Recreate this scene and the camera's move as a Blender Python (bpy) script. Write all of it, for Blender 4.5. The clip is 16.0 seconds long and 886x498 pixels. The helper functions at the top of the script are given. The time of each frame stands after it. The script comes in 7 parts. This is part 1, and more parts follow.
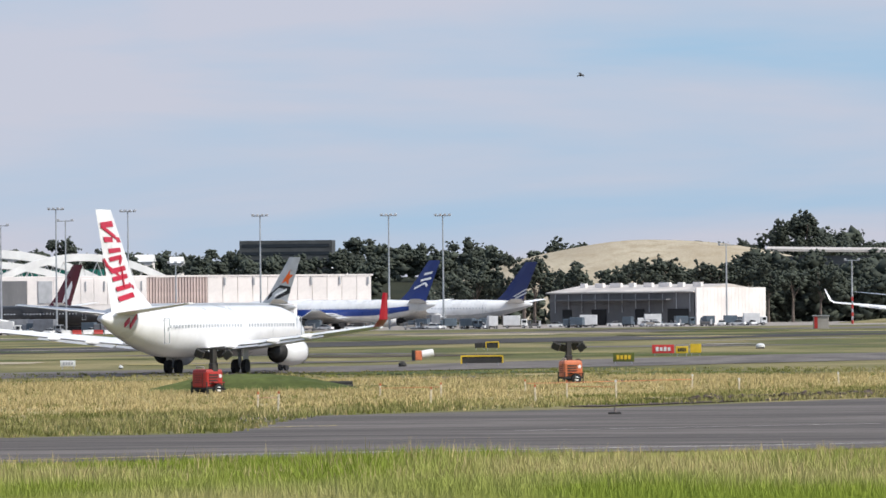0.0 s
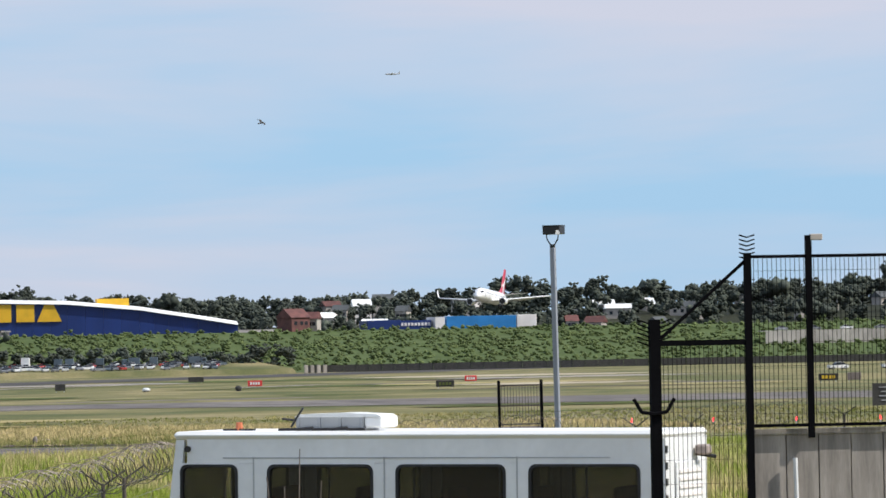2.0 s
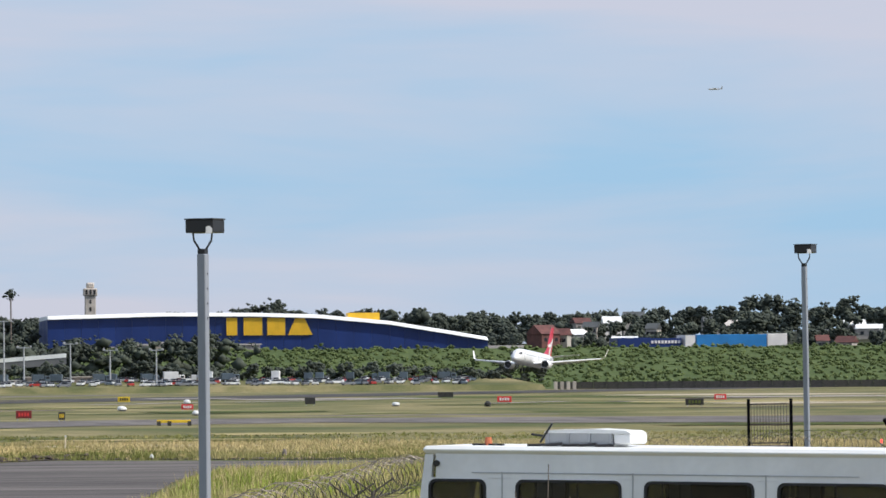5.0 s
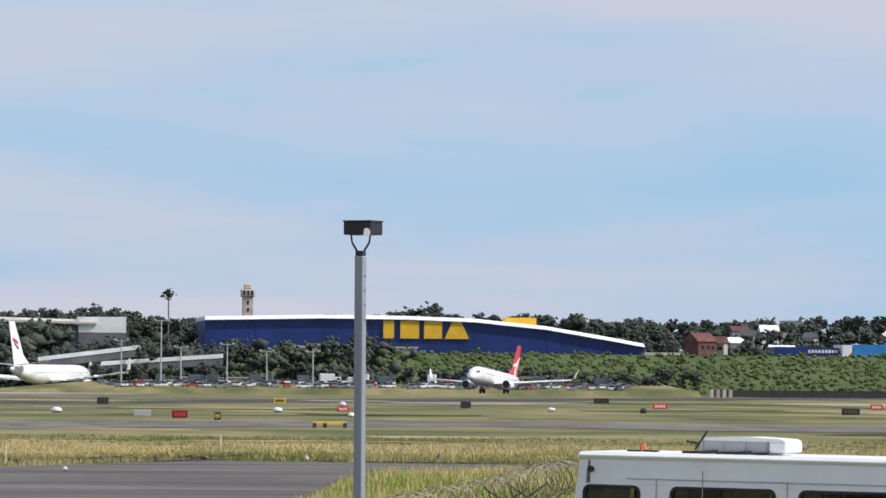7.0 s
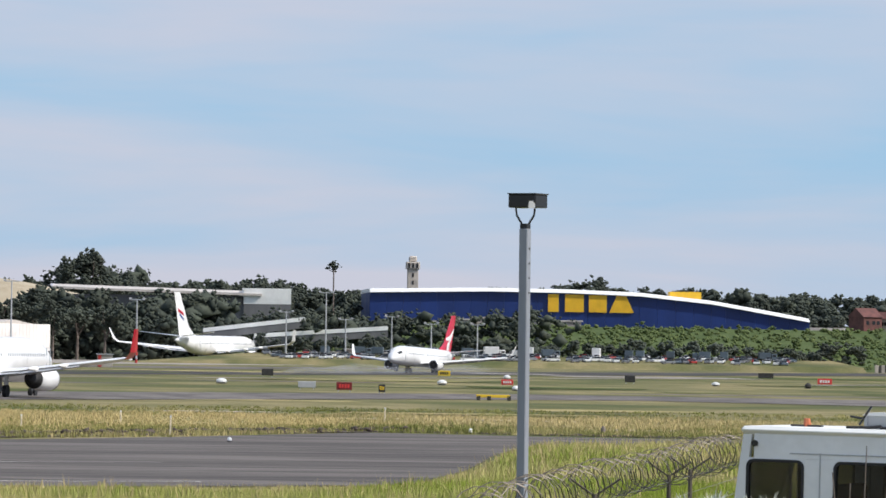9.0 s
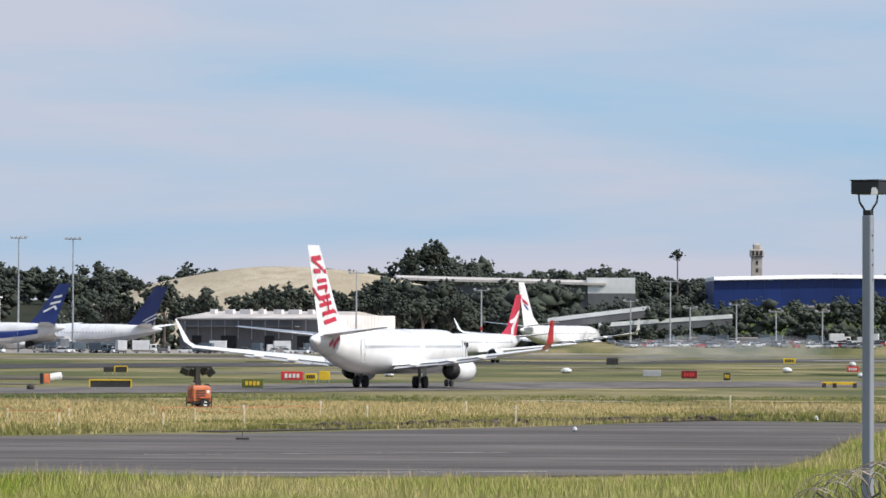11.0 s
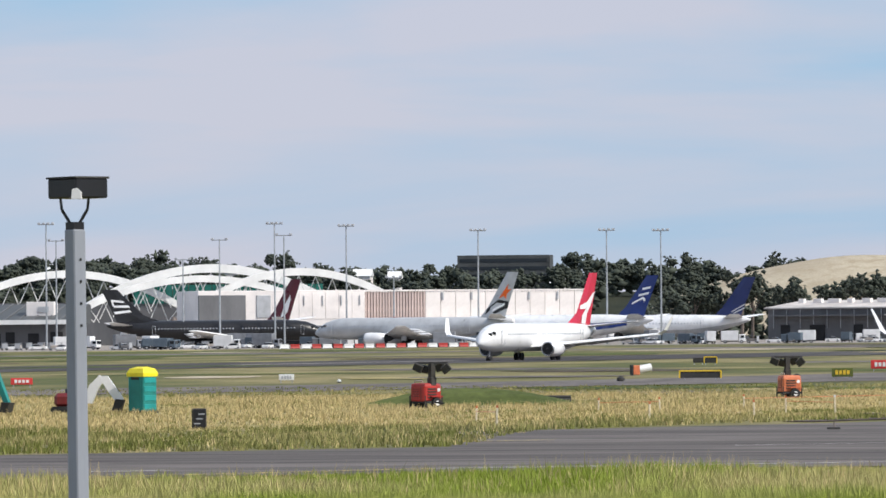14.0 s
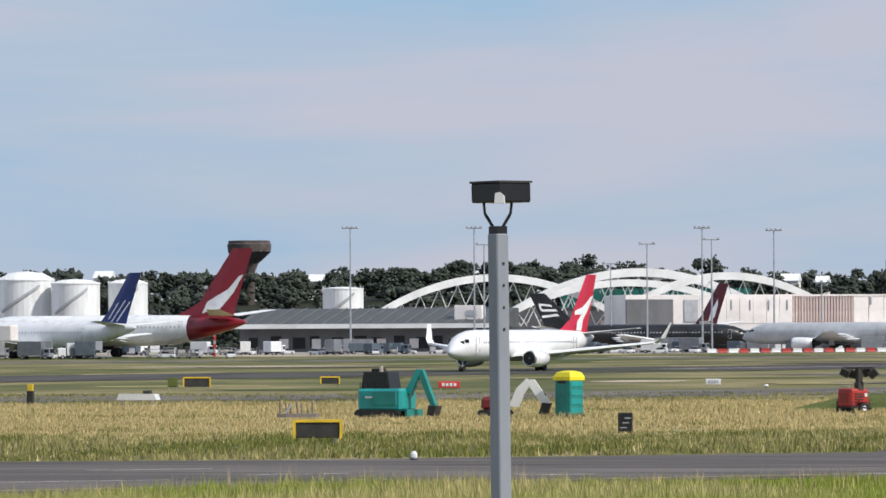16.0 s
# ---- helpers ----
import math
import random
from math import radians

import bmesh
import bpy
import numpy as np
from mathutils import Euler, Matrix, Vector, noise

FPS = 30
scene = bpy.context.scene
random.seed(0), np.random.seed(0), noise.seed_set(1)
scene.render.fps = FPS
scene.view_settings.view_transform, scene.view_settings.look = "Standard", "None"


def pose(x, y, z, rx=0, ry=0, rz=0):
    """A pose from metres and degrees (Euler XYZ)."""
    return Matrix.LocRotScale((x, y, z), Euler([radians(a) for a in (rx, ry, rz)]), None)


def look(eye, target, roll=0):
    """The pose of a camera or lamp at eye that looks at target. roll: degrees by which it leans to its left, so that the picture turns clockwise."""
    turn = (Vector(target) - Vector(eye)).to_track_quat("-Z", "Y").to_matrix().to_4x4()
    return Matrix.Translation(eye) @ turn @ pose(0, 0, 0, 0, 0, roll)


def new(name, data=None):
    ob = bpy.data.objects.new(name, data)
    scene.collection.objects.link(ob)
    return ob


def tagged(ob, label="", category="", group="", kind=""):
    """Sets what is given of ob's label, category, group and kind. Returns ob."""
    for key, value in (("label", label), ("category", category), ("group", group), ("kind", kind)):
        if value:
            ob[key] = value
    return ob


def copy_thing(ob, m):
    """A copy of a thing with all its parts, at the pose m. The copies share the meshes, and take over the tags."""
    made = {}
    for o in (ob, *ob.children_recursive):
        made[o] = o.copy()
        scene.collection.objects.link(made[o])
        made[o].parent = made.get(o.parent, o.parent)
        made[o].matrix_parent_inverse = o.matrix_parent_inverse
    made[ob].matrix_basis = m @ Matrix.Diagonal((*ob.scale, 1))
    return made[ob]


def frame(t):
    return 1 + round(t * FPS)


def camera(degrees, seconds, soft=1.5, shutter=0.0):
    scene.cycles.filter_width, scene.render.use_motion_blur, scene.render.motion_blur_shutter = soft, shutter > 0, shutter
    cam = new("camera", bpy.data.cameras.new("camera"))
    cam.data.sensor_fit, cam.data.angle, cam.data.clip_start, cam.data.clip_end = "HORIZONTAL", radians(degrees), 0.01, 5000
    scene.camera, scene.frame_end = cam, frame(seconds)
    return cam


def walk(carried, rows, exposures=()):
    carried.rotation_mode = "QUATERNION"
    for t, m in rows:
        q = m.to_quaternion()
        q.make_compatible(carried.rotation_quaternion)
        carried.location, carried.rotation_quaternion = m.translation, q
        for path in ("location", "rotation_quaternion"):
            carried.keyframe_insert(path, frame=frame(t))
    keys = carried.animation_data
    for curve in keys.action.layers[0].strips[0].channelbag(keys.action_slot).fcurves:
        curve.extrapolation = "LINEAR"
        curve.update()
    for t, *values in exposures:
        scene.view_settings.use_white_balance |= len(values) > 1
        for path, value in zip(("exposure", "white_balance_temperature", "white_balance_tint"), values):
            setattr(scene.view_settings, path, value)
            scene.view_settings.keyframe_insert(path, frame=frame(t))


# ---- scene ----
cam = camera(9.43, 16.0, soft=1.6)
PATH = [
    (0, pose(0.008, 0, 4.626, 90.669, 0.603, 4.117)),
    (0.1, pose(0.008, 0, 4.627, 90.660, 0.695, 2.904)),
    (0.2, pose(0.008, 0, 4.627, 90.676, 0.725, 2.050)),
    (0.3, pose(0.009, 0, 4.629, 90.676, 0.838, 1.041)),
    (0.4, pose(0.009, 0, 4.630, 90.701, 0.898, -0.097)),
    (0.5, pose(0.011, 0, 4.631, 90.724, 1.090, -0.884)),
    (1, pose(0.005, 0, 4.605, 90.823, 1.186, -5.166)),
    (1.5, pose(0.011, 0, 4.604, 90.949, 1.149, -8.014)),
    (2, pose(-0.014, 0, 4.606, 91.131, 1.160, -9.588)),
    (2.5, pose(-0.023, 0, 4.597, 91.307, 1.123, -9.964)),
    (3, pose(-0.032, 0, 4.599, 91.344, 1.142, -9.458)),
    (3.5, pose(-0.022, 0, 4.604, 91.275, 1.121, -8.704)),
    (4, pose(-0.027, 0, 4.602, 91.219, 0.970, -7.980)),
    (4.2, pose(-0.021, 0, 4.599, 91.223, 0.937, -7.744)),
    (6.3, pose(-0.015, 0, 4.591, 91.502, -0.319, -5.850)),
    (6.5, pose(-0.016, 0, 4.590, 91.474, -0.274, -5.691)),
    (7, pose(-0.013, 0, 4.584, 91.398, -0.464, -5.262)),
    (7.5, pose(-0.017, 0, 4.584, 91.265, -0.638, -4.863)),
    (8, pose(-0.023, 0, 4.579, 91.166, -0.669, -4.483)),
    (8.2, pose(-0.022, 0, 4.580, 91.141, -0.675, -4.331)),
    (10.3, pose(0.020, 0, 4.572, 91.042, -0.714, -1.364)),
    (10.5, pose(0.018, 0, 4.574, 91.036, -0.551, -0.943)),
    (11, pose(0.012, 0, 4.581, 90.942, -0.278, 0.167)),
    (11.5, pose(0.005, 0, 4.589, 90.862, -0.059, 1.191)),
    (12, pose(0.000, 0, 4.594, 90.783, 0.131, 2.122)),
    (12.5, pose(-0.005, 0, 4.597, 90.787, 0.246, 2.981)),
    (13, pose(-0.011, 0, 4.598, 90.800, 0.363, 4.005)),
    (13.5, pose(-0.022, 0, 4.598, 90.822, 0.432, 5.189)),
    (14, pose(-0.040, 0, 4.598, 90.849, 0.484, 6.438)),
    (14.5, pose(0.013, 0, 4.599, 90.851, 0.417, 7.817)),
    (15, pose(0.040, 0, 4.601, 90.902, 0.342, 8.988)),
    (15.5, pose(0.026, 0, 4.601, 90.900, 0.280, 9.975)),
    (16, pose(0.012, 0, 4.601, 90.923, 0.278, 10.996)),
    ]
walk(cam, PATH, [(0.0, -0.06), (1.5, 0.10), (4.2, 0.02), (8.0, 0.0), (12.5, -0.07), (14.5, -0.04), (16.0, -0.17)])

# ---- world and sun ----
SUN_AZ, SUN_EL = 111.0, 43.0   # compass degrees from +y towards +x, degrees up
world = bpy.data.worlds.new("sky")
scene.world = world
world.use_nodes = True
wn, wl = world.node_tree.nodes, world.node_tree.links
wn.clear()
w_out = wn.new("ShaderNodeOutputWorld")
w_sky = wn.new("ShaderNodeTexSky")
w_sky.sky_type, w_sky.sun_disc = "NISHITA", False
w_sky.sun_elevation, w_sky.sun_rotation = radians(SUN_EL), radians(SUN_AZ)
w_sky.air_density, w_sky.dust_density = 1.0, 0.4
w_bg = wn.new("ShaderNodeBackground")
w_bg.inputs["Strength"].default_value = 0.10
wl.new(w_sky.outputs["Color"], w_bg.inputs["Color"])
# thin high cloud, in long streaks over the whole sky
w_tc = wn.new("ShaderNodeTexCoord")
w_map = wn.new("ShaderNodeMapping")
w_map.inputs["Scale"].default_value = (4.2, 4.2, 30.0)
w_map.inputs["Rotation"].default_value = (0.0, radians(15.0), 0.0)
w_map.inputs["Location"].default_value = (3.7, 0.0, 0.0)
wl.new(w_tc.outputs["Generated"], w_map.inputs["Vector"])
w_noise = wn.new("ShaderNodeTexNoise")
w_noise.inputs["Scale"].default_value = 1.35
w_noise.inputs["Detail"].default_value = 5.0
w_noise.inputs["Roughness"].default_value = 0.52
w_noise.inputs["Distortion"].default_value = 0.3
wl.new(w_map.outputs["Vector"], w_noise.inputs["Vector"])
w_ramp = wn.new("ShaderNodeValToRGB")
w_ramp.color_ramp.elements[0].position, w_ramp.color_ramp.elements[0].color = 0.365, (0.33, 0.565, 0.82, 1)
w_ramp.color_ramp.elements[1].position, w_ramp.color_ramp.elements[1].color = 0.495, (0.595, 0.618, 0.757, 1)
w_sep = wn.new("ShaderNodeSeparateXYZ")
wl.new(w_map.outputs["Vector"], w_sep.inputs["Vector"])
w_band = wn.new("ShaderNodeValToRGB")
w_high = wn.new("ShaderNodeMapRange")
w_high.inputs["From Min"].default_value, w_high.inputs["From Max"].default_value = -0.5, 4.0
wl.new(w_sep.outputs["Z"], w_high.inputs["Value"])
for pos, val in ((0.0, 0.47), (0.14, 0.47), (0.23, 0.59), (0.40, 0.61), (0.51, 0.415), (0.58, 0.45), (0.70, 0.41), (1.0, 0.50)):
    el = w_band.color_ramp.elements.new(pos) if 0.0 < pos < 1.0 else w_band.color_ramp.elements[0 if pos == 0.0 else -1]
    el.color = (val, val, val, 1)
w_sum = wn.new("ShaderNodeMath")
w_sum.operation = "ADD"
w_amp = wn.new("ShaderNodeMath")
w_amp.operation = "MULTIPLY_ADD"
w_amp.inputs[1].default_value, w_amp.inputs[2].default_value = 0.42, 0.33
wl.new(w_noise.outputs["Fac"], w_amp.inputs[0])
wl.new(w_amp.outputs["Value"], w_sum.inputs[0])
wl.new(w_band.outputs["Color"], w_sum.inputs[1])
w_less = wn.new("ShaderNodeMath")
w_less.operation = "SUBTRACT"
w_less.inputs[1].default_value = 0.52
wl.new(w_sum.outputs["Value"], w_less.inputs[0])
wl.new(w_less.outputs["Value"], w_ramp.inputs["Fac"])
w_cloud = wn.new("ShaderNodeBackground")
w_cloud.inputs["Strength"].default_value = 1.0
wl.new(w_ramp.outputs["Color"], w_cloud.inputs["Color"])
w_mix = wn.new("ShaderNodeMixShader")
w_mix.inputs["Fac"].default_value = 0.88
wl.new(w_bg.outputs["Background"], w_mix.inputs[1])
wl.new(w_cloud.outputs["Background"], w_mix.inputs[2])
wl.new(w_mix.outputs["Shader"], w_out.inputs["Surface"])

sun_data = bpy.data.lights.new("sun", "SUN")
sun_data.energy, sun_data.angle, sun_data.color = 4.4, radians(0.53), (1.0, 0.95, 0.88)
sun = new("sun", sun_data)
_sa, _se = radians(SUN_AZ), radians(SUN_EL)
sun.matrix_world = look((300 * math.sin(_sa) * math.cos(_se), 300 * math.cos(_sa) * math.cos(_se), 300 * math.sin(_se)), (0, 0, 0))


# ---- materials ----
def material(name, color, rough=0.6, metal=0.0, vary=0.12, size=1.0, detail=6.0, bump=0.0, second=None, stretch=(1, 1, 1), per_object=0.0, alpha=1.0, sheen_coat=0.0, emit=0.0):
    """A principled material whose colour drifts at two scales; size is the larger scale in metres."""
    m = bpy.data.materials.new(name)
    m.use_nodes = True
    n, l = m.node_tree.nodes, m.node_tree.links
    b = n["Principled BSDF"]
    b.inputs["Roughness"].default_value = rough
    b.inputs["Metallic"].default_value = metal
    b.inputs["Alpha"].default_value = alpha
    if sheen_coat:
        b.inputs["Coat Weight"].default_value = sheen_coat
        b.inputs["Coat Roughness"].default_value = 0.08
    tc, mp = n.new("ShaderNodeTexCoord"), n.new("ShaderNodeMapping")
    mp.inputs["Scale"].default_value = stretch
    l.new(tc.outputs["Object"], mp.inputs["Vector"])
    big, fine = n.new("ShaderNodeTexNoise"), n.new("ShaderNodeTexNoise")
    big.inputs["Scale"].default_value, big.inputs["Detail"].default_value = 1.0 / size, detail
    fine.inputs["Scale"].default_value, fine.inputs["Detail"].default_value = 9.0 / size, 3.0
    l.new(mp.outputs["Vector"], big.inputs["Vector"])
    l.new(mp.outputs["Vector"], fine.inputs["Vector"])
    ramp = n.new("ShaderNodeValToRGB")
    c2 = second or tuple(max(0.0, c * (1 - 2 * vary)) for c in color)
    c1 = color if second else tuple(min(1.0, c * (1 + vary)) for c in color)
    ramp.color_ramp.elements[0].position, ramp.color_ramp.elements[1].position = 0.34, 0.66
    ramp.color_ramp.elements[0].color, ramp.color_ramp.elements[1].color = (*c2, 1), (*c1, 1)
    l.new(big.outputs["Fac"], ramp.inputs["Fac"])
    mixer = n.new("ShaderNodeMix")
    mixer.data_type, mixer.blend_type = "RGBA", "MULTIPLY"
    mixer.inputs["Factor"].default_value = min(1.0, vary * 2.2)
    l.new(ramp.outputs["Color"], mixer.inputs["A"])
    l.new(fine.outputs["Fac"], mixer.inputs["B"])
    top = mixer.outputs["Result"]
    gain = n.new("ShaderNodeHueSaturation")
    gain.inputs["Value"].default_value = 1.0 + min(1.0, vary * 2.2) * 0.85
    l.new(top, gain.inputs["Color"])
    if per_object:
        info = n.new("ShaderNodeObjectInfo")
        rng = n.new("ShaderNodeMapRange")
        rng.inputs["To Min"].default_value = (1 - per_object) * gain.inputs["Value"].default_value
        rng.inputs["To Max"].default_value = (1 + per_object) * gain.inputs["Value"].default_value
        l.new(info.outputs["Random"], rng.inputs["Value"])
        l.new(rng.outputs["Result"], gain.inputs["Value"])
    l.new(gain.outputs["Color"], b.inputs["Base Color"])
    rr = n.new("ShaderNodeMapRange")
    rr.inputs["To Min"].default_value, rr.inputs["To Max"].default_value = max(0.02, rough - 0.12), min(1.0, rough + 0.12)
    l.new(big.outputs["Fac"], rr.inputs["Value"])
    l.new(rr.outputs["Result"], b.inputs["Roughness"])
    if bump:
        bp = n.new("ShaderNodeBump")
        bp.inputs["Strength"].default_value, bp.inputs["Distance"].default_value = 0.6, bump
        l.new(fine.outputs["Fac"], bp.inputs["Height"])
        l.new(bp.outputs["Normal"], b.inputs["Normal"])
    if emit:
        b.inputs["Emission Color"].default_value = (*color, 1)
        b.inputs["Emission Strength"].default_value = emit
    return m


M_WHITE = material("aircraft_white", (0.80, 0.80, 0.80), 0.30, vary=0.05, size=3.0, sheen_coat=0.4)
M_GREY = material("aircraft_grey", (0.42, 0.43, 0.45), 0.35, vary=0.08, size=2.0)
M_WING = material("wing_grey", (0.80, 0.80, 0.80), 0.4, vary=0.08, size=2.0)
M_DARK = material("dark_rubber", (0.02, 0.02, 0.022), 0.7, vary=0.2, size=0.4)
M_BLACK = material("black_paint", (0.012, 0.012, 0.014), 0.35, vary=0.15, size=1.0)
M_CHROME = material("bare_metal", (0.55, 0.55, 0.56), 0.28, 0.9, vary=0.1, size=0.8)
M_CABINPANE = material("cabin_pane", (0.50, 0.52, 0.55), 0.2, vary=0.08, size=1.0)
M_GLASSDARK = material("dark_glazing", (0.015, 0.018, 0.022), 0.08, vary=0.1, size=1.0)
M_RED = material("livery_red", (0.50, 0.008, 0.04), 0.32, vary=0.06, size=2.0, sheen_coat=0.3)
M_CRIMSON = material("livery_crimson", (0.22, 0.004, 0.016), 0.32, vary=0.06, size=2.0, sheen_coat=0.3)
M_WINE = material("livery_wine", (0.095, 0.005, 0.016), 0.32, vary=0.06, size=2.0, sheen_coat=0.3)
M_BLUE = material("livery_blue", (0.012, 0.055, 0.30), 0.32, vary=0.06, size=2.0, sheen_coat=0.3)
M_FINBLUE = material("fin_blue", (0.008, 0.028, 0.16), 0.32, vary=0.06, size=2.0, sheen_coat=0.3)
M_NAVY = material("livery_navy", (0.01, 0.02, 0.10), 0.32, vary=0.06, size=2.0, sheen_coat=0.3)
M_ORANGE = material("livery_orange", (0.75, 0.12, 0.01), 0.35, vary=0.06, size=2.0)
M_SILVER = material("livery_silver", (0.48, 0.49, 0.50), 0.32, 0.2, vary=0.06, size=2.0)


def ground_material(name, a, b, c, s1=55.0, s2=6.0, stretch=(1, 1, 1), rough=0.95):
    """Three colours of growth or wear, blended by noise at tens of metres, metres and decimetres."""
    m = bpy.data.materials.new(name)
    m.use_nodes = True
    n, l = m.node_tree.nodes, m.node_tree.links
    p = n["Principled BSDF"]
    p.inputs["Roughness"].default_value = rough
    p.inputs["Specular IOR Level"].default_value = 0.15
    tc, mp = n.new("ShaderNodeTexCoord"), n.new("ShaderNodeMapping")
    mp.inputs["Scale"].default_value = stretch
    mp.inputs["Rotation"].default_value = (0, 0, radians(23))
    l.new(tc.outputs["Object"], mp.inputs["Vector"])
    tex = []
    for s, d in ((s1, 4.0), (s2, 6.0), (0.5, 4.0)):
        t = n.new("ShaderNodeTexNoise")
        t.inputs["Scale"].default_value, t.inputs["Detail"].default_value = 1.0 / s, d
        l.new(mp.outputs["Vector"], t.inputs["Vector"])
        tex.append(t)
    r1, r2 = n.new("ShaderNodeValToRGB"), n.new("ShaderNodeValToRGB")
    r1.color_ramp.elements[0].position, r1.color_ramp.elements[1].position = 0.42, 0.58
    r1.color_ramp.elements[0].color, r1.color_ramp.elements[1].color = (*a, 1), (*b, 1)
    r2.color_ramp.elements[0].position, r2.color_ramp.elements[1].position = 0.45, 0.68
    r2.color_ramp.elements[0].color, r2.color_ramp.elements[1].color = (0, 0, 0, 1), (1, 1, 1, 1)
    l.new(tex[0].outputs["Fac"], r1.inputs["Fac"])
    l.new(tex[1].outputs["Fac"], r2.inputs["Fac"])
    mx = n.new("ShaderNodeMix")
    mx.data_type = "RGBA"
    l.new(r2.outputs["Color"], mx.inputs["Factor"])
    l.new(r1.outputs["Color"], mx.inputs["A"])
    mx.inputs["B"].default_value = (*c, 1)
    hs = n.new("ShaderNodeHueSaturation")
    rg = n.new("ShaderNodeMapRange")
    rg.inputs["To Min"].default_value, rg.inputs["To Max"].default_value = 0.55, 1.45
    l.new(tex[2].outputs["Fac"], rg.inputs["Value"])
    l.new(rg.outputs["Result"], hs.inputs["Value"])
    l.new(mx.outputs["Result"], hs.inputs["Color"])
    l.new(hs.outputs["Color"], p.inputs["Base Color"])
    bp = n.new("ShaderNodeBump")
    bp.inputs["Strength"].default_value, bp.inputs["Distance"].default_value = 0.5, 0.08
    l.new(tex[2].outputs["Fac"], bp.inputs["Height"])
    l.new(bp.outputs["Normal"], p.inputs["Normal"])
    return m


M_GRASS = ground_material("airfield_grass", (0.090, 0.100, 0.038), (0.25, 0.21, 0.105), (0.145, 0.14, 0.055), 26.0, 9.0, (1.0, 0.4, 1))
M_DRY = ground_material("dry_grass", (0.40, 0.32, 0.16), (0.31, 0.265, 0.12), (0.23, 0.21, 0.08), 14.0, 3.0)
M_GREENER = ground_material("green_grass", (0.07, 0.09, 0.027), (0.11, 0.13, 0.036), (0.055, 0.072, 0.02), 20.0, 5.0, (1.0, 0.5, 1))
M_ASPHALT = ground_material("worn_asphalt", (0.185, 0.165, 0.15), (0.135, 0.12, 0.112), (0.095, 0.085, 0.08), 20.0, 4.0, (1.0, 0.2, 1), 0.85)
M_ROAD = ground_material("streaked_asphalt", (0.165, 0.146, 0.134), (0.112, 0.099, 0.092), (0.062, 0.055, 0.053), 16.0, 3.0, (0.22, 1.7, 1), 0.88)
M_RUNWAY = ground_material("runway_asphalt", (0.088, 0.080, 0.076), (0.066, 0.060, 0.058), (0.05, 0.046, 0.044), 40.0, 9.0, (1.0, 0.12, 1), 0.85)
M_CONCRETE = ground_material("apron_concrete", (0.36, 0.32, 0.28), (0.30, 0.27, 0.25), (0.24, 0.22, 0.20), 60.0, 12.0, (1, 1, 1), 0.85)
M_SOIL = ground_material("dark_soil", (0.085, 0.066, 0.055), (0.12, 0.095, 0.08), (0.06, 0.047, 0.04), 8.0, 1.5)
M_SAND = ground_material("pale_sand", (0.46, 0.40, 0.30), (0.40, 0.34, 0.25), (0.36, 0.30, 0.21), 30.0, 5.0)
M_FOREST = ground_material("forest_floor", (0.022, 0.027, 0.016), (0.035, 0.038, 0.022), (0.028, 0.03, 0.018), 25.0, 6.0)
M_BANK = ground_material("green_bank", (0.075, 0.105, 0.032), (0.09, 0.12, 0.042), (0.055, 0.08, 0.026), 25.0, 6.0)


# ---- mesh helpers ----
def box(bm, c, s, rz=0.0, bevel=0.0):
    """A box of size s about c, turned rz degrees about its upright."""
    made = bmesh.ops.create_cube(bm, size=1.0, matrix=pose(*c, 0, 0, rz) @ Matrix.Diagonal((*s, 1)))
    if bevel:
        edges = list({e for v in made["verts"] for e in v.link_edges})
        bmesh.ops.bevel(bm, geom=edges, offset=bevel, segments=1, affect="EDGES", profile=0.5)
    return bm


def rod(bm, a, b, r, r2=None, sides=8):
    """A round bar from a to b."""
    a, b = Vector(a), Vector(b)
    turn = (b - a).to_track_quat("Z", "Y").to_matrix().to_4x4()
    bmesh.ops.create_cone(bm, cap_ends=True, segments=sides, radius1=r, radius2=r if r2 is None else r2, depth=(b - a).length,
                          matrix=Matrix.Translation((a + b) / 2) @ turn)
    return bm


def loft(bm, rings, cap=True, close=True):
    """Skin between rings of equal count."""
    vs = [[bm.verts.new(p) for p in ring] for ring in rings]
    n = len(vs[0])
    for a, b in zip(vs, vs[1:]):
        for i in range(n if close else n - 1):
            bm.faces.new((a[i], a[(i + 1) % n], b[(i + 1) % n], b[i]))
    if cap:
        bm.faces.new(vs[0][::-1])
        bm.faces.new(vs[-1])
    bmesh.ops.recalc_face_normals(bm, faces=bm.faces[:])
    return bm


def slab(bm, outline, t0, t1, axis=2):
    """A prism over a flat outline (2D points), from t0 to t1 along the axis left out."""
    def put(p, t):
        return {0: (t, p[0], p[1]), 1: (p[0], t, p[1]), 2: (p[0], p[1], t)}[axis]
    return loft(bm, [[put(p, t0) for p in outline], [put(p, t1) for p in outline]])


def done(bm, name, mat, smooth=False):
    me = bpy.data.meshes.new(name)
    if smooth:
        for fc in bm.faces:
            fc.smooth = True
    bm.to_mesh(me)
    bm.free()
    me.materials.append(mat)
    return me


def part(name, bm, mat, parent, label="", smooth=False):
    ob = new(name, done(bm, name, mat, smooth))
    ob.parent = parent
    if label:
        tagged(ob, label)
    return ob


def thing(name, label, category, m=None, group="", kind=""):
    ob = new(name)
    ob.empty_display_size = 0.5
    if m is not None:
        ob.matrix_basis = m
    return tagged(ob, label, category, group, kind)


def solid(name, bm, mat, label, category, m=None, group="", kind="", smooth=False):
    ob = new(name, done(bm, name, mat, smooth))
    if m is not None:
        ob.matrix_basis = m
    return tagged(ob, label, category, group, kind)


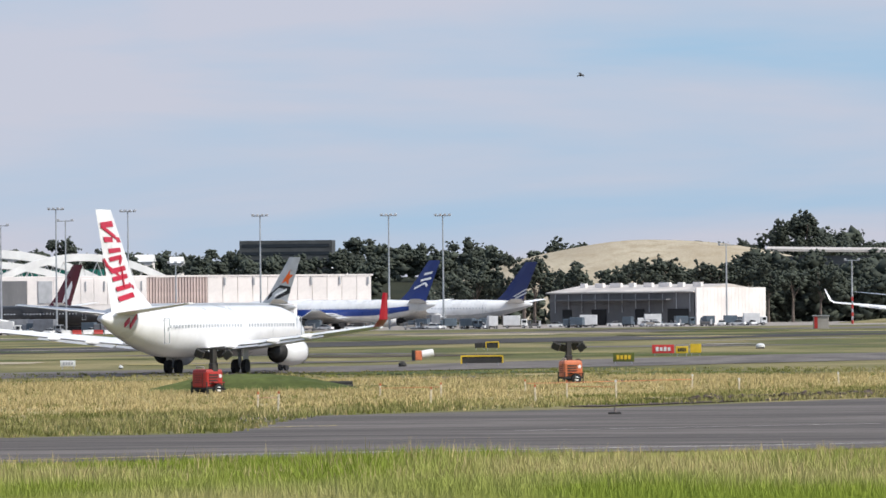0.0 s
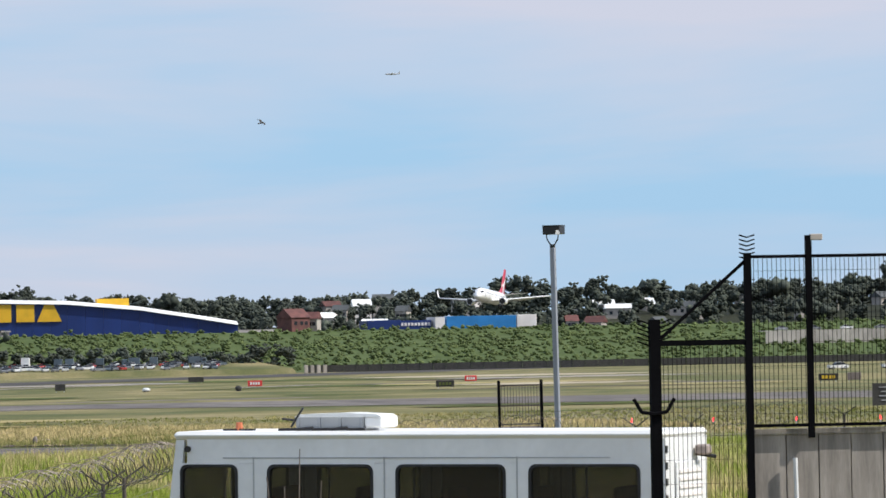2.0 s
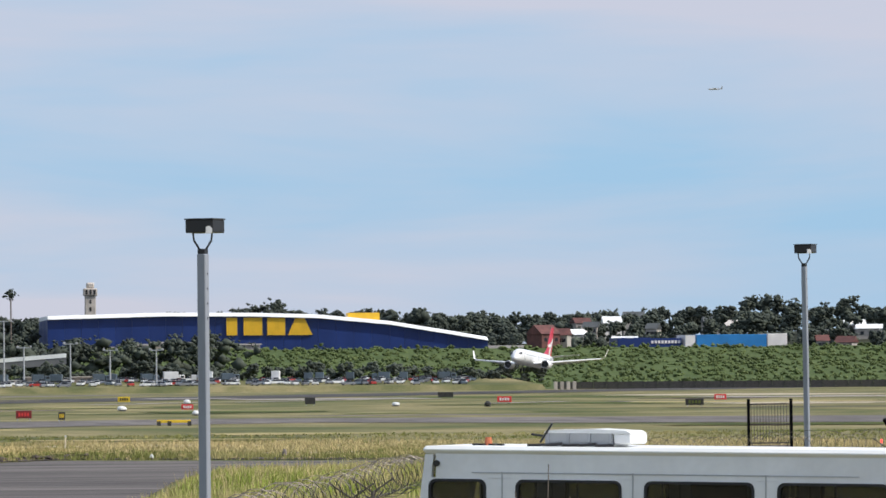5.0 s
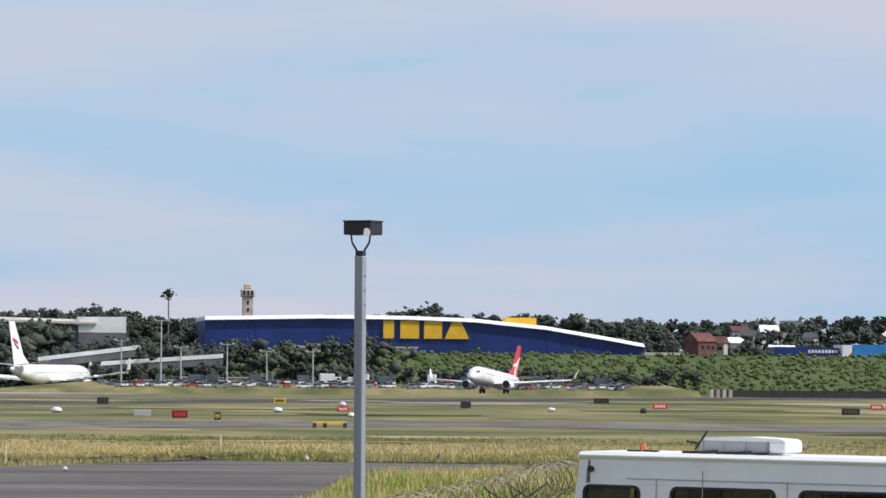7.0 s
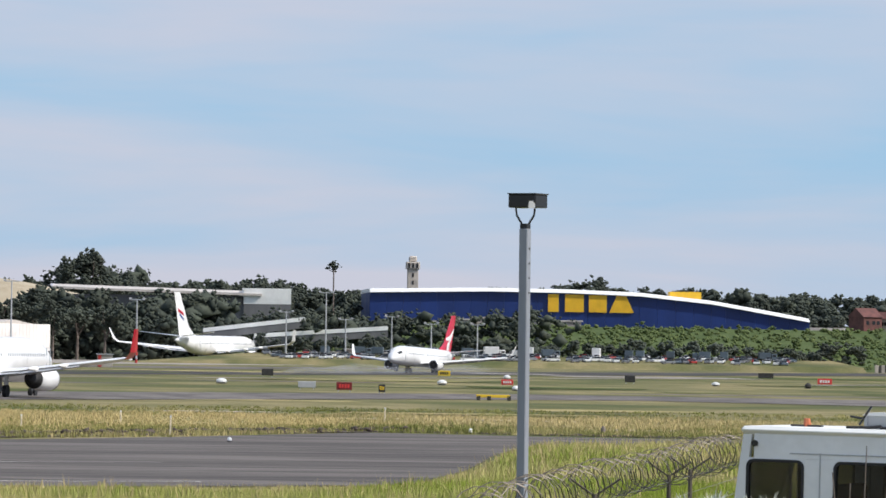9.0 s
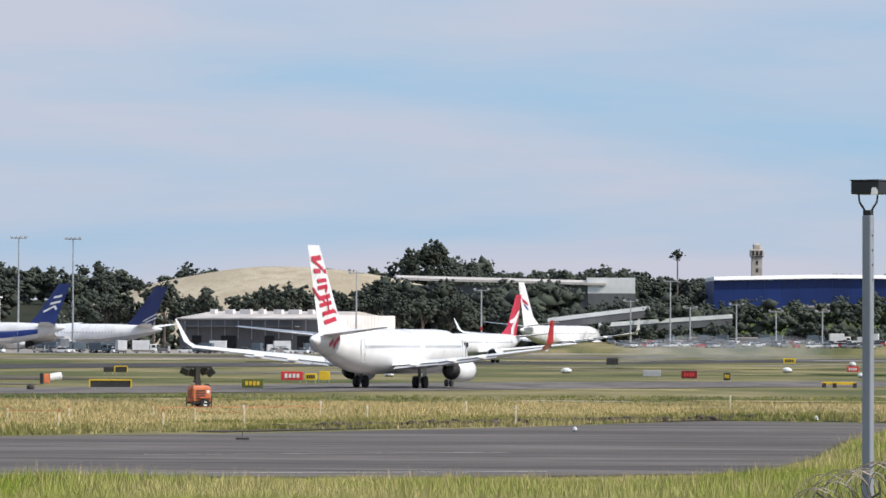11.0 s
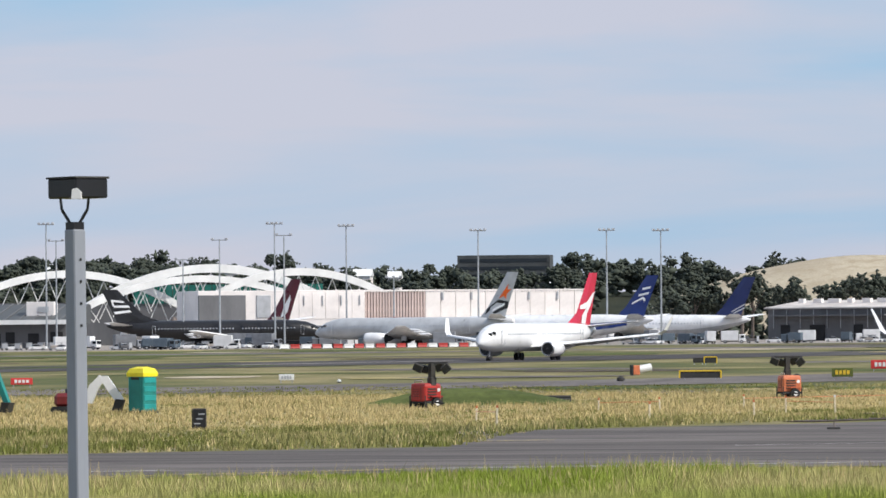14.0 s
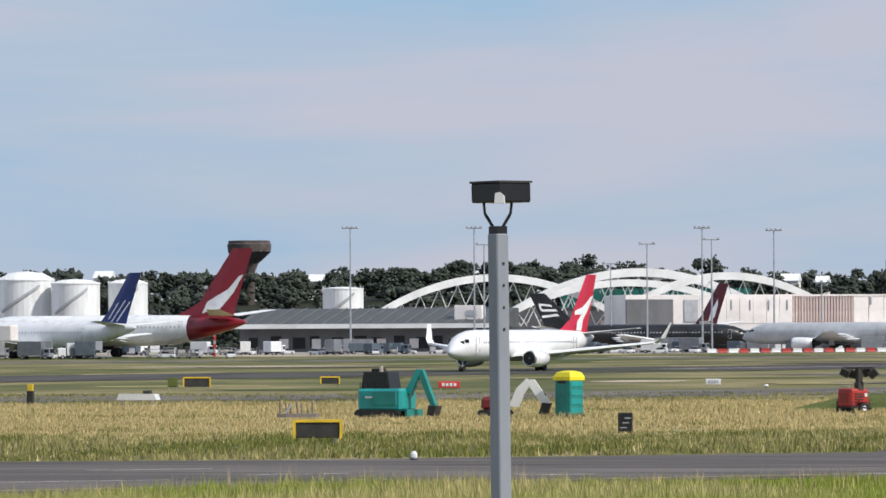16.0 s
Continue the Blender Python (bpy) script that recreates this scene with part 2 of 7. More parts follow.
def raw(name, verts, faces, mat, label="", category="", kind=""):
    me = bpy.data.meshes.new(name)
    me.from_pydata(verts, [], faces)
    me.materials.append(mat)
    return tagged(new(name, me), label, category, "", kind)

# ---- the airfield ----
RWY = Vector((0.391, 0.920, 0))      # along the runway, away from the viewer
ACROSS = Vector((0.920, -0.391, 0))


def ground_z(x, y):
    """The field is level."""
    return 0.0


def make_ground():
    xs = [-4800, -2000, -900] + list(range(-500, 661, 40)) + [1000, 2000, 4800]
    ys = [-1500, -300, 0] + list(range(60, 1981, 60)) + [2400, 3200, 4900]
    vs = [(x, y, ground_z(x, y)) for y in ys for x in xs]
    w = len(xs)
    fs = [(j * w + i, j * w + i + 1, j * w + w + i + 1, j * w + w + i) for j in range(len(ys) - 1) for i in range(w - 1)]
    return raw("ground", vs, fs, M_GRASS, "wide level airfield of dry yellow-green grass", "ground", "structure")


def ribbon(name, pts, widths, mat, label, category, z=0.03):
    """A paved strip along a line of points; its edges wander a little."""
    rng = random.Random(len(name) * 7 + len(pts))
    left, right = [], []
    for i, p in enumerate(pts):
        a, b = pts[max(0, i - 1)], pts[min(len(pts) - 1, i + 1)]
        d = Vector((b[0] - a[0], b[1] - a[1])).normalized()
        n = Vector((-d.y, d.x))
        w = widths[min(i, len(widths) - 1)] / 2
        for side, s in ((left, 1), (right, -1)):
            q = Vector(p) + n * s * w * (1 + rng.uniform(-0.015, 0.015))
            side.append((q.x, q.y))
    bm = bmesh.new()
    up = [bm.verts.new((x, y, ground_z(x, y) + z)) for x, y in left]
    lo = [bm.verts.new((x, y, ground_z(x, y) + z)) for x, y in right]
    for i in range(len(pts) - 1):
        bm.faces.new((up[i], lo[i], lo[i + 1], up[i + 1]))
    bmesh.ops.recalc_face_normals(bm, faces=bm.faces[:])
    for fc in bm.faces:
        if fc.normal.z < 0:
            fc.normal_flip()
    return solid(name, bm, mat, label, category, kind="structure")


def patch(name, outline, mat, label, category, z=0.02):
    bm = bmesh.new()
    fc = bm.faces.new([bm.verts.new((x, y, ground_z(x, y) + z)) for x, y in outline])
    bmesh.ops.triangulate(bm, faces=[fc])
    for tri in bm.faces:
        tri.normal_update()
        if tri.normal.z < 0:
            tri.normal_flip()
    return solid(name, bm, mat, label, category, kind="structure")


make_ground()
ribbon("runway", [(-420, -34), (-200, 483), (-118, 676), (-40, 860), (40, 1048), (128, 1256), (300, 1660)], [56], M_RUNWAY, "long dark asphalt runway with tyre marks", "runway", 0.05)
ribbon("taxiway", [(-240, 300), (-140, 372), (-75, 400), (-27, 452), (10, 520), (48, 555), (90, 530), (140, 500), (260, 440)], [40, 36, 34, 34, 44, 60, 70, 70, 70], M_ASPHALT, "grey asphalt taxiway between grass strips", "taxiway", 0.04)
patch("service_road", [(-75, 146), (-42, 151), (-31, 163), (-20, 170), (-12, 173), (2, 176), (8, 180), (10.5, 185), (13.6, 206), (17, 238), (21, 266), (30, 271), (44, 262), (44, 284), (24, 290), (14, 297), (3, 273), (-10, 252), (-26, 236),
      (-23, 206), (-43, 194), (-80, 183)], M_ROAD, "worn grey asphalt service road", "road", 0.03)
patch("apron", [(-700, 1080), (-330, 1180), (-240, 1235), (-150, 1330), (-60, 1390), (20, 1440), (60, 1560), (40, 1990), (-800, 1990)], M_CONCRETE, "pale concrete aircraft apron", "apron", 0.03)
ribbon("taxiway_far", [(-500, 905), (-330, 935), (-215, 975), (-110, 1080), (0, 1240), (90, 1400)], [70, 70, 60, 50, 40, 30], M_ASPHALT, "grey asphalt taxiway beside the apron", "taxiway", 0.035)
patch("dry_verge", [(-100, 228), (-60, 234), (-43, 240), (-27, 248), (-25, 252), (-14, 262), (3, 292), (20, 330), (10, 372), (-20, 372), (-60, 362), (-100, 340), (-130, 300)], M_DRY, "strip of tall straw-coloured grass", "verge", 0.015)
ribbon("bare_soil", [(-12, 256), (-2, 276), (6, 291), (12, 303), (19, 303), (26, 299), (36, 292)], [2, 5, 6, 8, 7, 6, 3], M_SOIL, "strip of dark turned soil beside the road", "soil", 0.045)
patch("sand_patch", [(-9, 273), (-5, 277), (-3, 283), (-7, 284), (-11, 278)], M_SAND, "patch of pale sand in the grass", "soil", 0.05)
for k, (px, py, ln, wd) in enumerate([(32, 318, 9, 3.2), (-8, 800, 60, 5), (62, 930, 60, 6), (95, 990, 90, 6), (20, 830, 40, 4), (120, 870, 50, 4), (-14, 700, 18, 8), (-95, 725, 60, 4), (106, 1060, 38, 55), (84, 1130, 18, 40), (196, 1010, 46, 50)]):
    d = Vector((1, 0.05, 0)).normalized() if k in (0, 8, 9, 10) else RWY
    n = Vector((-d.y, d.x, 0))
    c = Vector((px, py, 0))
    patch("ground_marking", [tuple((c + d * ln / 2 * a + n * wd / 2 * b)[:2]) for a, b in ((-1, -1), (1, -1), (1, 1), (-1, 1))], M_CONCRETE, "pale concrete strip set in the field", "marking", 0.07)
pr = random.Random(31)
for k in range(150):
    yy = pr.uniform(400, 1250) if k % 3 else pr.uniform(205, 400)
    xx = yy * pr.uniform(-0.27, 0.24)
    if k % 3 == 0 and abs(xx) > 45:
        xx *= 0.4
    ln, wd = pr.uniform(6, 26) * yy / 700, pr.uniform(6, 30) * (yy / 800) ** 1.5
    pts = []
    for q in range(14):
        a = q / 14 * 2 * math.pi
        rr = pr.uniform(0.6, 1.1)
        pts.append((xx + ln * rr * math.cos(a), yy + wd * rr * math.sin(a)))
    if yy < 400 and any(py < 330 and px > -30 for px, py in pts):
        continue
    patch("worn_patch", pts, pr.choice([M_DRY, M_DRY, M_SAND, M_SOIL, M_GREENER, M_GREENER, M_GREENER, M_ASPHALT]), "worn patch in the airfield grass", "patch", 0.012 + 0.0004 * k)
M_LINE = material("road_line", (0.62, 0.60, 0.55), 0.8, vary=0.2, size=0.6)
M_YLINE = material("yellow_line", (0.60, 0.45, 0.10), 0.8, vary=0.2, size=0.6)
for a, b, w, mt in (((-45, 153), (-20, 173.5), 0.28, M_YLINE), ((-20, 173.5), (3, 182), 0.28, M_LINE), ((-46, 163), (-41, 166), 0.22, M_LINE), ((-40, 172), (-37, 174), 0.22, M_LINE), ((-47, 178), (-43, 180), 0.22, M_LINE),
                    ((-26, 213), (-20, 217), 0.30, M_YLINE), ((-12, 205), (2, 212), 0.2, M_LINE), ((-36, 166), (-34, 167), 0.22, M_LINE), ((-31, 172), (-28.5, 173), 0.22, M_LINE)):
    dd = Vector((b[0] - a[0], b[1] - a[1])).normalized()
    nn = Vector((-dd.y, dd.x)) * w / 2
    patch("painted_line", [(a[0] + nn.x, a[1] + nn.y), (b[0] + nn.x, b[1] + nn.y), (b[0] - nn.x, b[1] - nn.y), (a[0] - nn.x, a[1] - nn.y)], mt, "faded painted line on asphalt", "line", 0.06)


# ---- aircraft ----
def ring(cx, cy, cz, rx, rz, n=20):
    return [(cx + rx * math.cos(2 * math.pi * i / n), cy, cz + rz * math.sin(2 * math.pi * i / n)) for i in range(n)]


def airliner(name, label, L=38.0, span=34.3, H=12.5, r=1.95, eng=1.05, body=None, fin_mat=None, winglet=None, nacelle=None, belly=None, m=None, marks=(), winglets=True, gear=True, stripe=None, wing_mat=None, rear=None, winglet_right=None, root_le=-9.2, fin_le=-13.1, tip=2.7):
    """A twin-jet with its wheels on z = 0 and its nose towards +y; the origin lies under the main wheels."""
    body, fin_mat, winglet, nacelle, wing_mat = body or M_WHITE, fin_mat or M_WHITE, winglet or M_WHITE, nacelle or M_WHITE, wing_mat or M_WING
    ky, kx, kz = L / 38.0, span / 34.3, H / 12.5
    cz = r + 1.35 * kz
    root = thing(name, label, "airplane", m)
    prof = [(18.6, 0.02, -0.42), (18.3, 0.22, -0.38), (17.6, 0.48, -0.28), (16.6, 0.70, -0.17), (15.2, 0.88, -0.07), (13.4, 0.98, -0.01), (11.5, 1, 0), (6, 1, 0), (0, 1, 0), (-6, 1, 0), (-9, 0.97, 0.03),
            (-12, 0.84, 0.14), (-15, 0.62, 0.30), (-17.5, 0.38, 0.44), (-19.0, 0.16, 0.52), (-19.4, 0.05, 0.54)]
    fuse = part("fuselage", loft(bmesh.new(), [ring(0, y * ky, cz + dz * r, r * f, r * f * 1.03) for y, f, dz in prof]), body, root, smooth=True)
    if rear:
        part("rear_fuselage_band", loft(bmesh.new(), [ring(0, y * ky, cz + dz * r, r * f + 0.03, r * f * 1.03 + 0.03) for y, f, dz in prof[11:]]), rear, fuse, smooth=True)
    if belly:
        part("belly_panel", loft(bmesh.new(), [[(r * f * 1.012 * math.sin(a), y * ky, cz + dz * r - r * f * 1.045 * math.cos(a)) for a in [-1.15 + 0.23 * i for i in range(11)]] for y, f, dz in prof[2:-1]], cap=False, close=False), belly, fuse, smooth=True)
    if stripe:
        for s in (-1, 1):
            part("cheat_line", loft(bmesh.new(), [[(s * (r * f * math.cos(a) + 0.03), y * ky, cz + dz * r + r * f * 1.03 * math.sin(a)) for a in (-0.45, -0.2, 0.0, 0.18)] for y, f, dz in prof[4:13]], cap=False, close=False), stripe, fuse, "broad coloured stripe along the cabin", smooth=True)
    for s in (-1, 1):
        bm = bmesh.new()
        if m is None:
            pane = pane if s > 0 else done(box(bmesh.new(), (0, 0, 0), (0.05, 0.20 * ky, 0.26 * kz)), "cabin_window", M_CABINPANE)
        for i in range(44):
            y = (13.0 - i * 0.56) * ky
            if i in (17, 18):
                continue
            if m is None:
                o = new("cabin_window", pane)
                o.parent, o.location = fuse, (s * (r * 0.985), y, cz + 0.22 * r)
                continue
            box(bm, (s * (r * 0.985), y, cz + 0.22 * r), (0.05, 0.20 * ky, 0.26 * kz), 0)
        if m is not None:
            tagged(part("window_row", bm, M_CABINPANE, fuse, "row of small oval cabin windows"), kind="stuff")
        for y in (14.4, -11.3):
            f = 0.93 if y > 0 else 0.88
            bm = bmesh.new()
            for dy, dz, sy, sz in ((-0.45, 0, 0.05, 1.9), (0.45, 0, 0.05, 1.9), (0, 0.95, 0.9, 0.05), (0, -0.95, 0.9, 0.05)):
                box(bm, (s * r * f * 0.99, y * ky + dy, cz + 0.05 * r + dz * kz), (0.05, sy, sz * kz))
            part("door_outline", bm, M_CABINPANE, fuse)
        bm = bmesh.new()
        for y, zz, w in ((16.15, 0.30, 0.62), (16.75, 0.20, 0.5)):
            box(bm, (s * r * (0.60 if y < 16.5 else 0.44), y * ky, cz + zz * r), (0.5 * r * 0.5, w * ky, 0.42), s * -38)
        part("cockpit_window", bm, M_GLASSDARK, fuse)
        # wing
        secs = [(1.2, 5.2, -3.6, 2.0, 0.85), (5.6, 2.2, -3.4, 2.35, 0.60), (16.6, -4.6, -6.3, 3.55, 0.34)]
        rings = []
        for x, le, te, z, th in secs:
            rings.append([(s * x * kx, y * ky, z * kz + h * th * kz) for y, h in ((le, -0.16), (le - 0.08, 0.16), (le * 0.93 + te * 0.07, 0.42), (le * 0.7 + te * 0.3, 0.58), (le * 0.4 + te * 0.6, 0.42), (te, 0.02), (le * 0.4 + te * 0.6, -0.30), (le * 0.8 + te * 0.2, -0.40))])
        wing = part("wing", loft(bmesh.new(), rings), wing_mat, root, smooth=False)
        bm = bmesh.new()
        rings = [[(s * x * kx, y * ky, z * kz) for x, y, z in ((1.9, -3.7, 1.95), (1.9, -4.5, 1.75), (6.0, -3.95, 2.15), (6.0, -3.5, 2.3))], [(s * x * kx, y * ky, z * kz) for x, y, z in ((6.1, -3.5, 2.32), (6.1, -4.2, 2.1), (12.0, -5.4, 2.82), (12.0, -5.0, 2.98))]]
        for q in rings:
            bm.faces.new([bm.verts.new(p) for p in q])
        part("flap", bm, M_GREY, wing)
        for x in (3.9, 7.6, 10.6):
            bm = bmesh.new()
            loft(bm, [ring(s * x * kx, y * ky, (1.75 + x * 0.105) * kz, q * kz, q * kz, 8) for y, q in ((-1.6 - x * 0.2, 0.05), (-2.5 - x * 0.2, 0.24), (-4.0 - x * 0.16, 0.2), (-4.9 - x * 0.16, 0.03))])
            part("flap_fairing", bm, wing_mat, wing, smooth=True)
        if winglets:
            w = [[(s * x * kx, y * ky, z * kz) for x, y, z in q] for q in ([(16.5, -4.6, 3.5), (16.5, -5.5, 3.62), (16.5, -6.4, 3.5), (16.5, -5.5, 3.42)], [(17.3, -5.4, 4.1), (17.25, -6.1, 4.1), (17.2, -6.9, 4.1), (17.32, -6.1, 4.1)],
                 [(17.9, -6.9, 6.1), (17.86, -7.3, 6.1), (17.8, -7.6, 6.1), (17.92, -7.3, 6.1)])]
            part("winglet", loft(bmesh.new(), w), winglet if s < 0 else (winglet_right or winglet), root)
        # engine
        ex, ez = 4.85 * kx, 1.62 * kz if eng < 1.3 else eng + 0.7
        ey = 4.6 * ky
        er = eng
        nac = part("engine_nacelle", loft(bmesh.new(), [ring(s * ex, ey + y * er, ez, er * f, er * f) for y, f in ((1.9, 0.80), (2.0, 0.88), (1.8, 0.97), (0.9, 1.04), (-0.6, 1.0), (-1.9, 0.80))]), nacelle, root, smooth=True)
        part("intake_lip", loft(bmesh.new(), [ring(s * ex, ey + y * er, ez, er * f, er * f) for y, f in ((1.84, 0.80), (2.03, 0.82), (2.04, 0.90), (1.84, 0.985))], cap=False), M_CHROME, nac, smooth=True)
        part("fan", loft(bmesh.new(), [ring(s * ex, ey + y * er, ez, er * f, er * f) for y, f in ((1.925, 0.79), (1.93, 0.2), (2.2, 0.02))]), M_DARK, nac)
        part("exhaust_cone", loft(bmesh.new(), [ring(s * ex, ey + y * er, ez, er * f, er * f) for y, f in ((-1.80, 0.825), (-1.94, 0.80), (-1.97, 0.5), (-2.6, 0.46), (-3.1, 0.2), (-3.4, 0.03))]), M_DARK, nac, smooth=True)
        part("pylon", loft(bmesh.new(), [[(s * ex - 0.18, y, z), (s * ex + 0.18, y, z), (s * ex + 0.18, y, z2), (s * ex - 0.18, y, z2)] for y, z, z2 in ((ey + er, ez + er * 0.9, ez + er * 1.02), (ey - er, ez + er * 0.8, 2.45 * kz), (ey - 3.2 * er, 2.0 * kz, 2.45 * kz))]), wing_mat, nac)
        # tailplane
        tp = [[(s * x * kx, y * ky, z * kz + h * t) for y, h in ((le, 0), ((le + te) / 2, 0.5), (te, 0), ((le + te) / 2, -0.5))] for x, le, te, z, t in ((0.5, -14.6, -18.3, 4.75, 0.4), (7.0, -18.0, -19.7, 5.45, 0.12))]
        part("tailplane", loft(bmesh.new(), tp), wing_mat, root)
        if gear:
            leg = part("main_gear_leg", rod(bmesh.new(), (s * 2.85 * kx, 0, 0.5 * kz), (s * 2.6 * kx, 0.2, 2.3 * kz), 0.14 * kz), M_GREY, root)
            for o in (-0.42, 0.42):
                part("wheel", rod(bmesh.new(), (s * 2.85 * kx + o * kz - 0.17 * kz, 0, 0.56 * kz), (s * 2.85 * kx + o * kz + 0.17 * kz, 0, 0.56 * kz), 0.56 * kz, sides=18), M_DARK, leg)
            part("gear_door", box(bmesh.new(), (s * 3.25 * kx, 0.1, 1.5 * kz), (0.05, 1.0 * ky, 0.9 * kz)), body, leg)
    if gear:
        leg = part("nose_gear_leg", rod(bmesh.new(), (0, 15.3 * ky, 0.36 * kz), (0, 15.1 * ky, 1.9 * kz), 0.10 * kz), M_GREY, root)
        for o in (-0.24, 0.24):
            part("wheel", rod(bmesh.new(), (o * kz - 0.1 * kz, 15.3 * ky, 0.36 * kz), (o * kz + 0.1 * kz, 15.3 * ky, 0.36 * kz), 0.36 * kz, sides=16), M_DARK, leg)
    # fin
    base = cz + r * 0.9
    fin_rows = [(base - 0.15 * r, root_le, -17.6, 0.30), (base + 0.10 * (H - base), root_le * 0.46 + fin_le * 0.54, -17.9, 0.24), (base + 0.22 * (H - base), fin_le, -18.2, 0.2), (H, -20.3 + tip, -20.3, 0.09)]
    fin = part("fin", loft(bmesh.new(), [[(h * t, y * ky, z) for y, h in ((le, 0), (le * 0.65 + te * 0.35, 1), (te, 0), (le * 0.65 + te * 0.35, -1))] for z, le, te, t in fin_rows]), fin_mat, root)
    # marks painted on the fin: (material, outline in fin units: u from leading to trailing edge, v from root to tip)
    for mat, outline in marks:
        for s in (-1, 1):
            pts = []
            for u, v in outline:
                z = base + v * (H - base)
                le = fin_le + (z - fin_rows[2][0]) / (H - fin_rows[2][0]) * (tip - 20.3 - fin_le) if z > fin_rows[2][0] else fin_rows[1][1] + (fin_le - fin_rows[1][1]) * v / 0.22
                te = -17.9 - 2.4 * v
                k = 1 - abs(u - 0.35) / (0.35 if u < 0.35 else 0.65)
                t = 0.26 - 0.17 * v
                pts.append((s * (t * max(0.0, k) + 0.05), (le + (te - le) * u) * ky, z))
            bm = bmesh.new()
            fc = bm.faces.new([bm.verts.new(p) for p in pts])
            ext = bmesh.ops.extrude_face_region(bm, geom=[fc])
            for g_ in ext["geom"]:
                if isinstance(g_, bmesh.types.BMVert):
                    g_.co.x += s * 0.025
            bmesh.ops.recalc_face_normals(bm, faces=bm.faces[:])
            part("fin_emblem", bm, mat, fin)
    return root


def bar(u0, v0, u1, v1, w):
    """A stroke between two points of the fin."""
    dx, dy = u1 - u0, v1 - v0
    n = math.hypot(dx * 0.6, dy) or 1.0
    ax, ay = -dy / n * w * 1.1, dx * 0.6 / n * w
    return [(u0 - ax, v0 - ay), (u1 - ax, v1 - ay), (u1 + ax, v1 + ay), (u0 + ax, v0 + ay)]


SCRIPT = [(M_RED, bar(0.25, 0.86, 0.9, 0.84, 0.028)), (M_RED, bar(0.9, 0.84, 0.30, 0.72, 0.022)), (M_RED, bar(0.1, 0.70, 0.85, 0.70, 0.026)), (M_RED, bar(0.25, 0.60, 0.75, 0.585, 0.022)), (M_RED, bar(0.3, 0.53, 0.78, 0.50, 0.022)), (M_RED, bar(0.3, 0.53, 0.45, 0.46, 0.02)),
          (M_RED, bar(0.28, 0.42, 0.8, 0.38, 0.024)), (M_RED, bar(0.3, 0.34, 0.8, 0.30, 0.022)), (M_RED, bar(0.8, 0.38, 0.98, 0.50, 0.022)), (M_RED, bar(0.15, 0.22, 0.95, 0.45, 0.02)), (M_RED, bar(0.3, 0.24, 0.75, 0.20, 0.022)), (M_RED, bar(0.28, 0.15, 0.75, 0.10, 0.024)), (M_RED, bar(0.5, 0.22, 0.42, 0.42, 0.016))]
virgin = airliner("taxiing_airliner", "white twin-jet airliner with red script on its fin", winglet=M_WHITE, winglet_right=M_RED, marks=SCRIPT)
for sd in (-1, 1):
    for y0, y1, z0, z1, f0, f1 in ((-15.6, -16.5, 4.55, 3.75, 0.42, 0.34), (-16.5, -17.1, 4.3, 3.9, 0.33, 0.26)):
        part("tail_scroll", loft(bmesh.new(), [[(sd * (1.95 * f + 0.30), y, z + 0.16), (sd * (1.95 * f + 0.36), y, z + 0.16), (sd * (1.95 * f + 0.36), y, z - 0.2), (sd * (1.95 * f + 0.30), y, z - 0.2)] for y, z, f in ((y0, z0, f0), (y1, z1, f1))]), M_RED, virgin, "red painted scroll below the fin")
ROO = [(M_WHITE, [(0.98, 0.64), (0.78, 0.60), (0.40, 0.43), (0.06, 0.36), (0.12, 0.29), (0.44, 0.30), (0.32, 0.17), (0.42, 0.02), (0.66, 0.01), (0.60, 0.20), (0.76, 0.38)])]
qantas = airliner("landing_airliner", "white twin-jet airliner with a red and white fin", fin_mat=M_RED, marks=ROO, winglet=M_WHITE)
ana = airliner("parked_airliner", "white and blue wide-body airliner at the terminal", L=62, span=60, H=18.5, r=3.0, eng=1.7, fin_mat=M_FINBLUE, stripe=M_BLUE, winglets=False, root_le=-12.6, fin_le=-14.4, tip=2.1, m=pose(-136, 1455, 0, 0, 0, 72),
                marks=[(M_WHITE, bar(0.2, 0.30, 0.6, 0.44, 0.03)), (M_WHITE, bar(0.6, 0.44, 0.75, 0.36, 0.03)), (M_WHITE, bar(0.3, 0.50, 0.8, 0.56, 0.03)), (M_WHITE, bar(0.3, 0.66, 0.75, 0.70, 0.03))])
airliner("parked_airliner", "white wide-body airliner with a dark blue fin", L=62, span=58, H=18.0, r=2.9, eng=1.6, fin_mat=M_NAVY, winglets=False, root_le=-12.6, fin_le=-14.4, tip=2.1, m=pose(-111.5, 1475, 0, 0, 0, 75), marks=[(M_SILVER, bar(0.5, 0.1, 0.95, 0.3, 0.02)), (M_SILVER, bar(0.6, 0.06, 0.98, 0.2, 0.02))], belly=M_GREY)
airliner("parked_airliner", "silver airliner with black and orange marks on its fin", L=55, span=54, H=18.8, r=2.7, eng=1.5, body=M_SILVER, fin_mat=M_SILVER, winglets=False, root_le=-12.6, fin_le=-14.4, tip=2.1, m=pose(-161.5, 1360, 0, 0, 0, 74),
         marks=[(M_ORANGE, [(0.45, 0.60), (0.55, 0.74), (0.62, 0.62), (0.85, 0.62), (0.68, 0.52), (0.75, 0.40), (0.55, 0.48), (0.35, 0.42), (0.40, 0.53)]), (M_BLACK, [(0.02, 0.05), (0.0, 0.2), (0.35, 0.40), (0.9, 0.36), (0.95, 0.22), (0.5, 0.10)]), (M_WHITE, bar(0.3, 0.17, 0.75, 0.30, 0.03))])
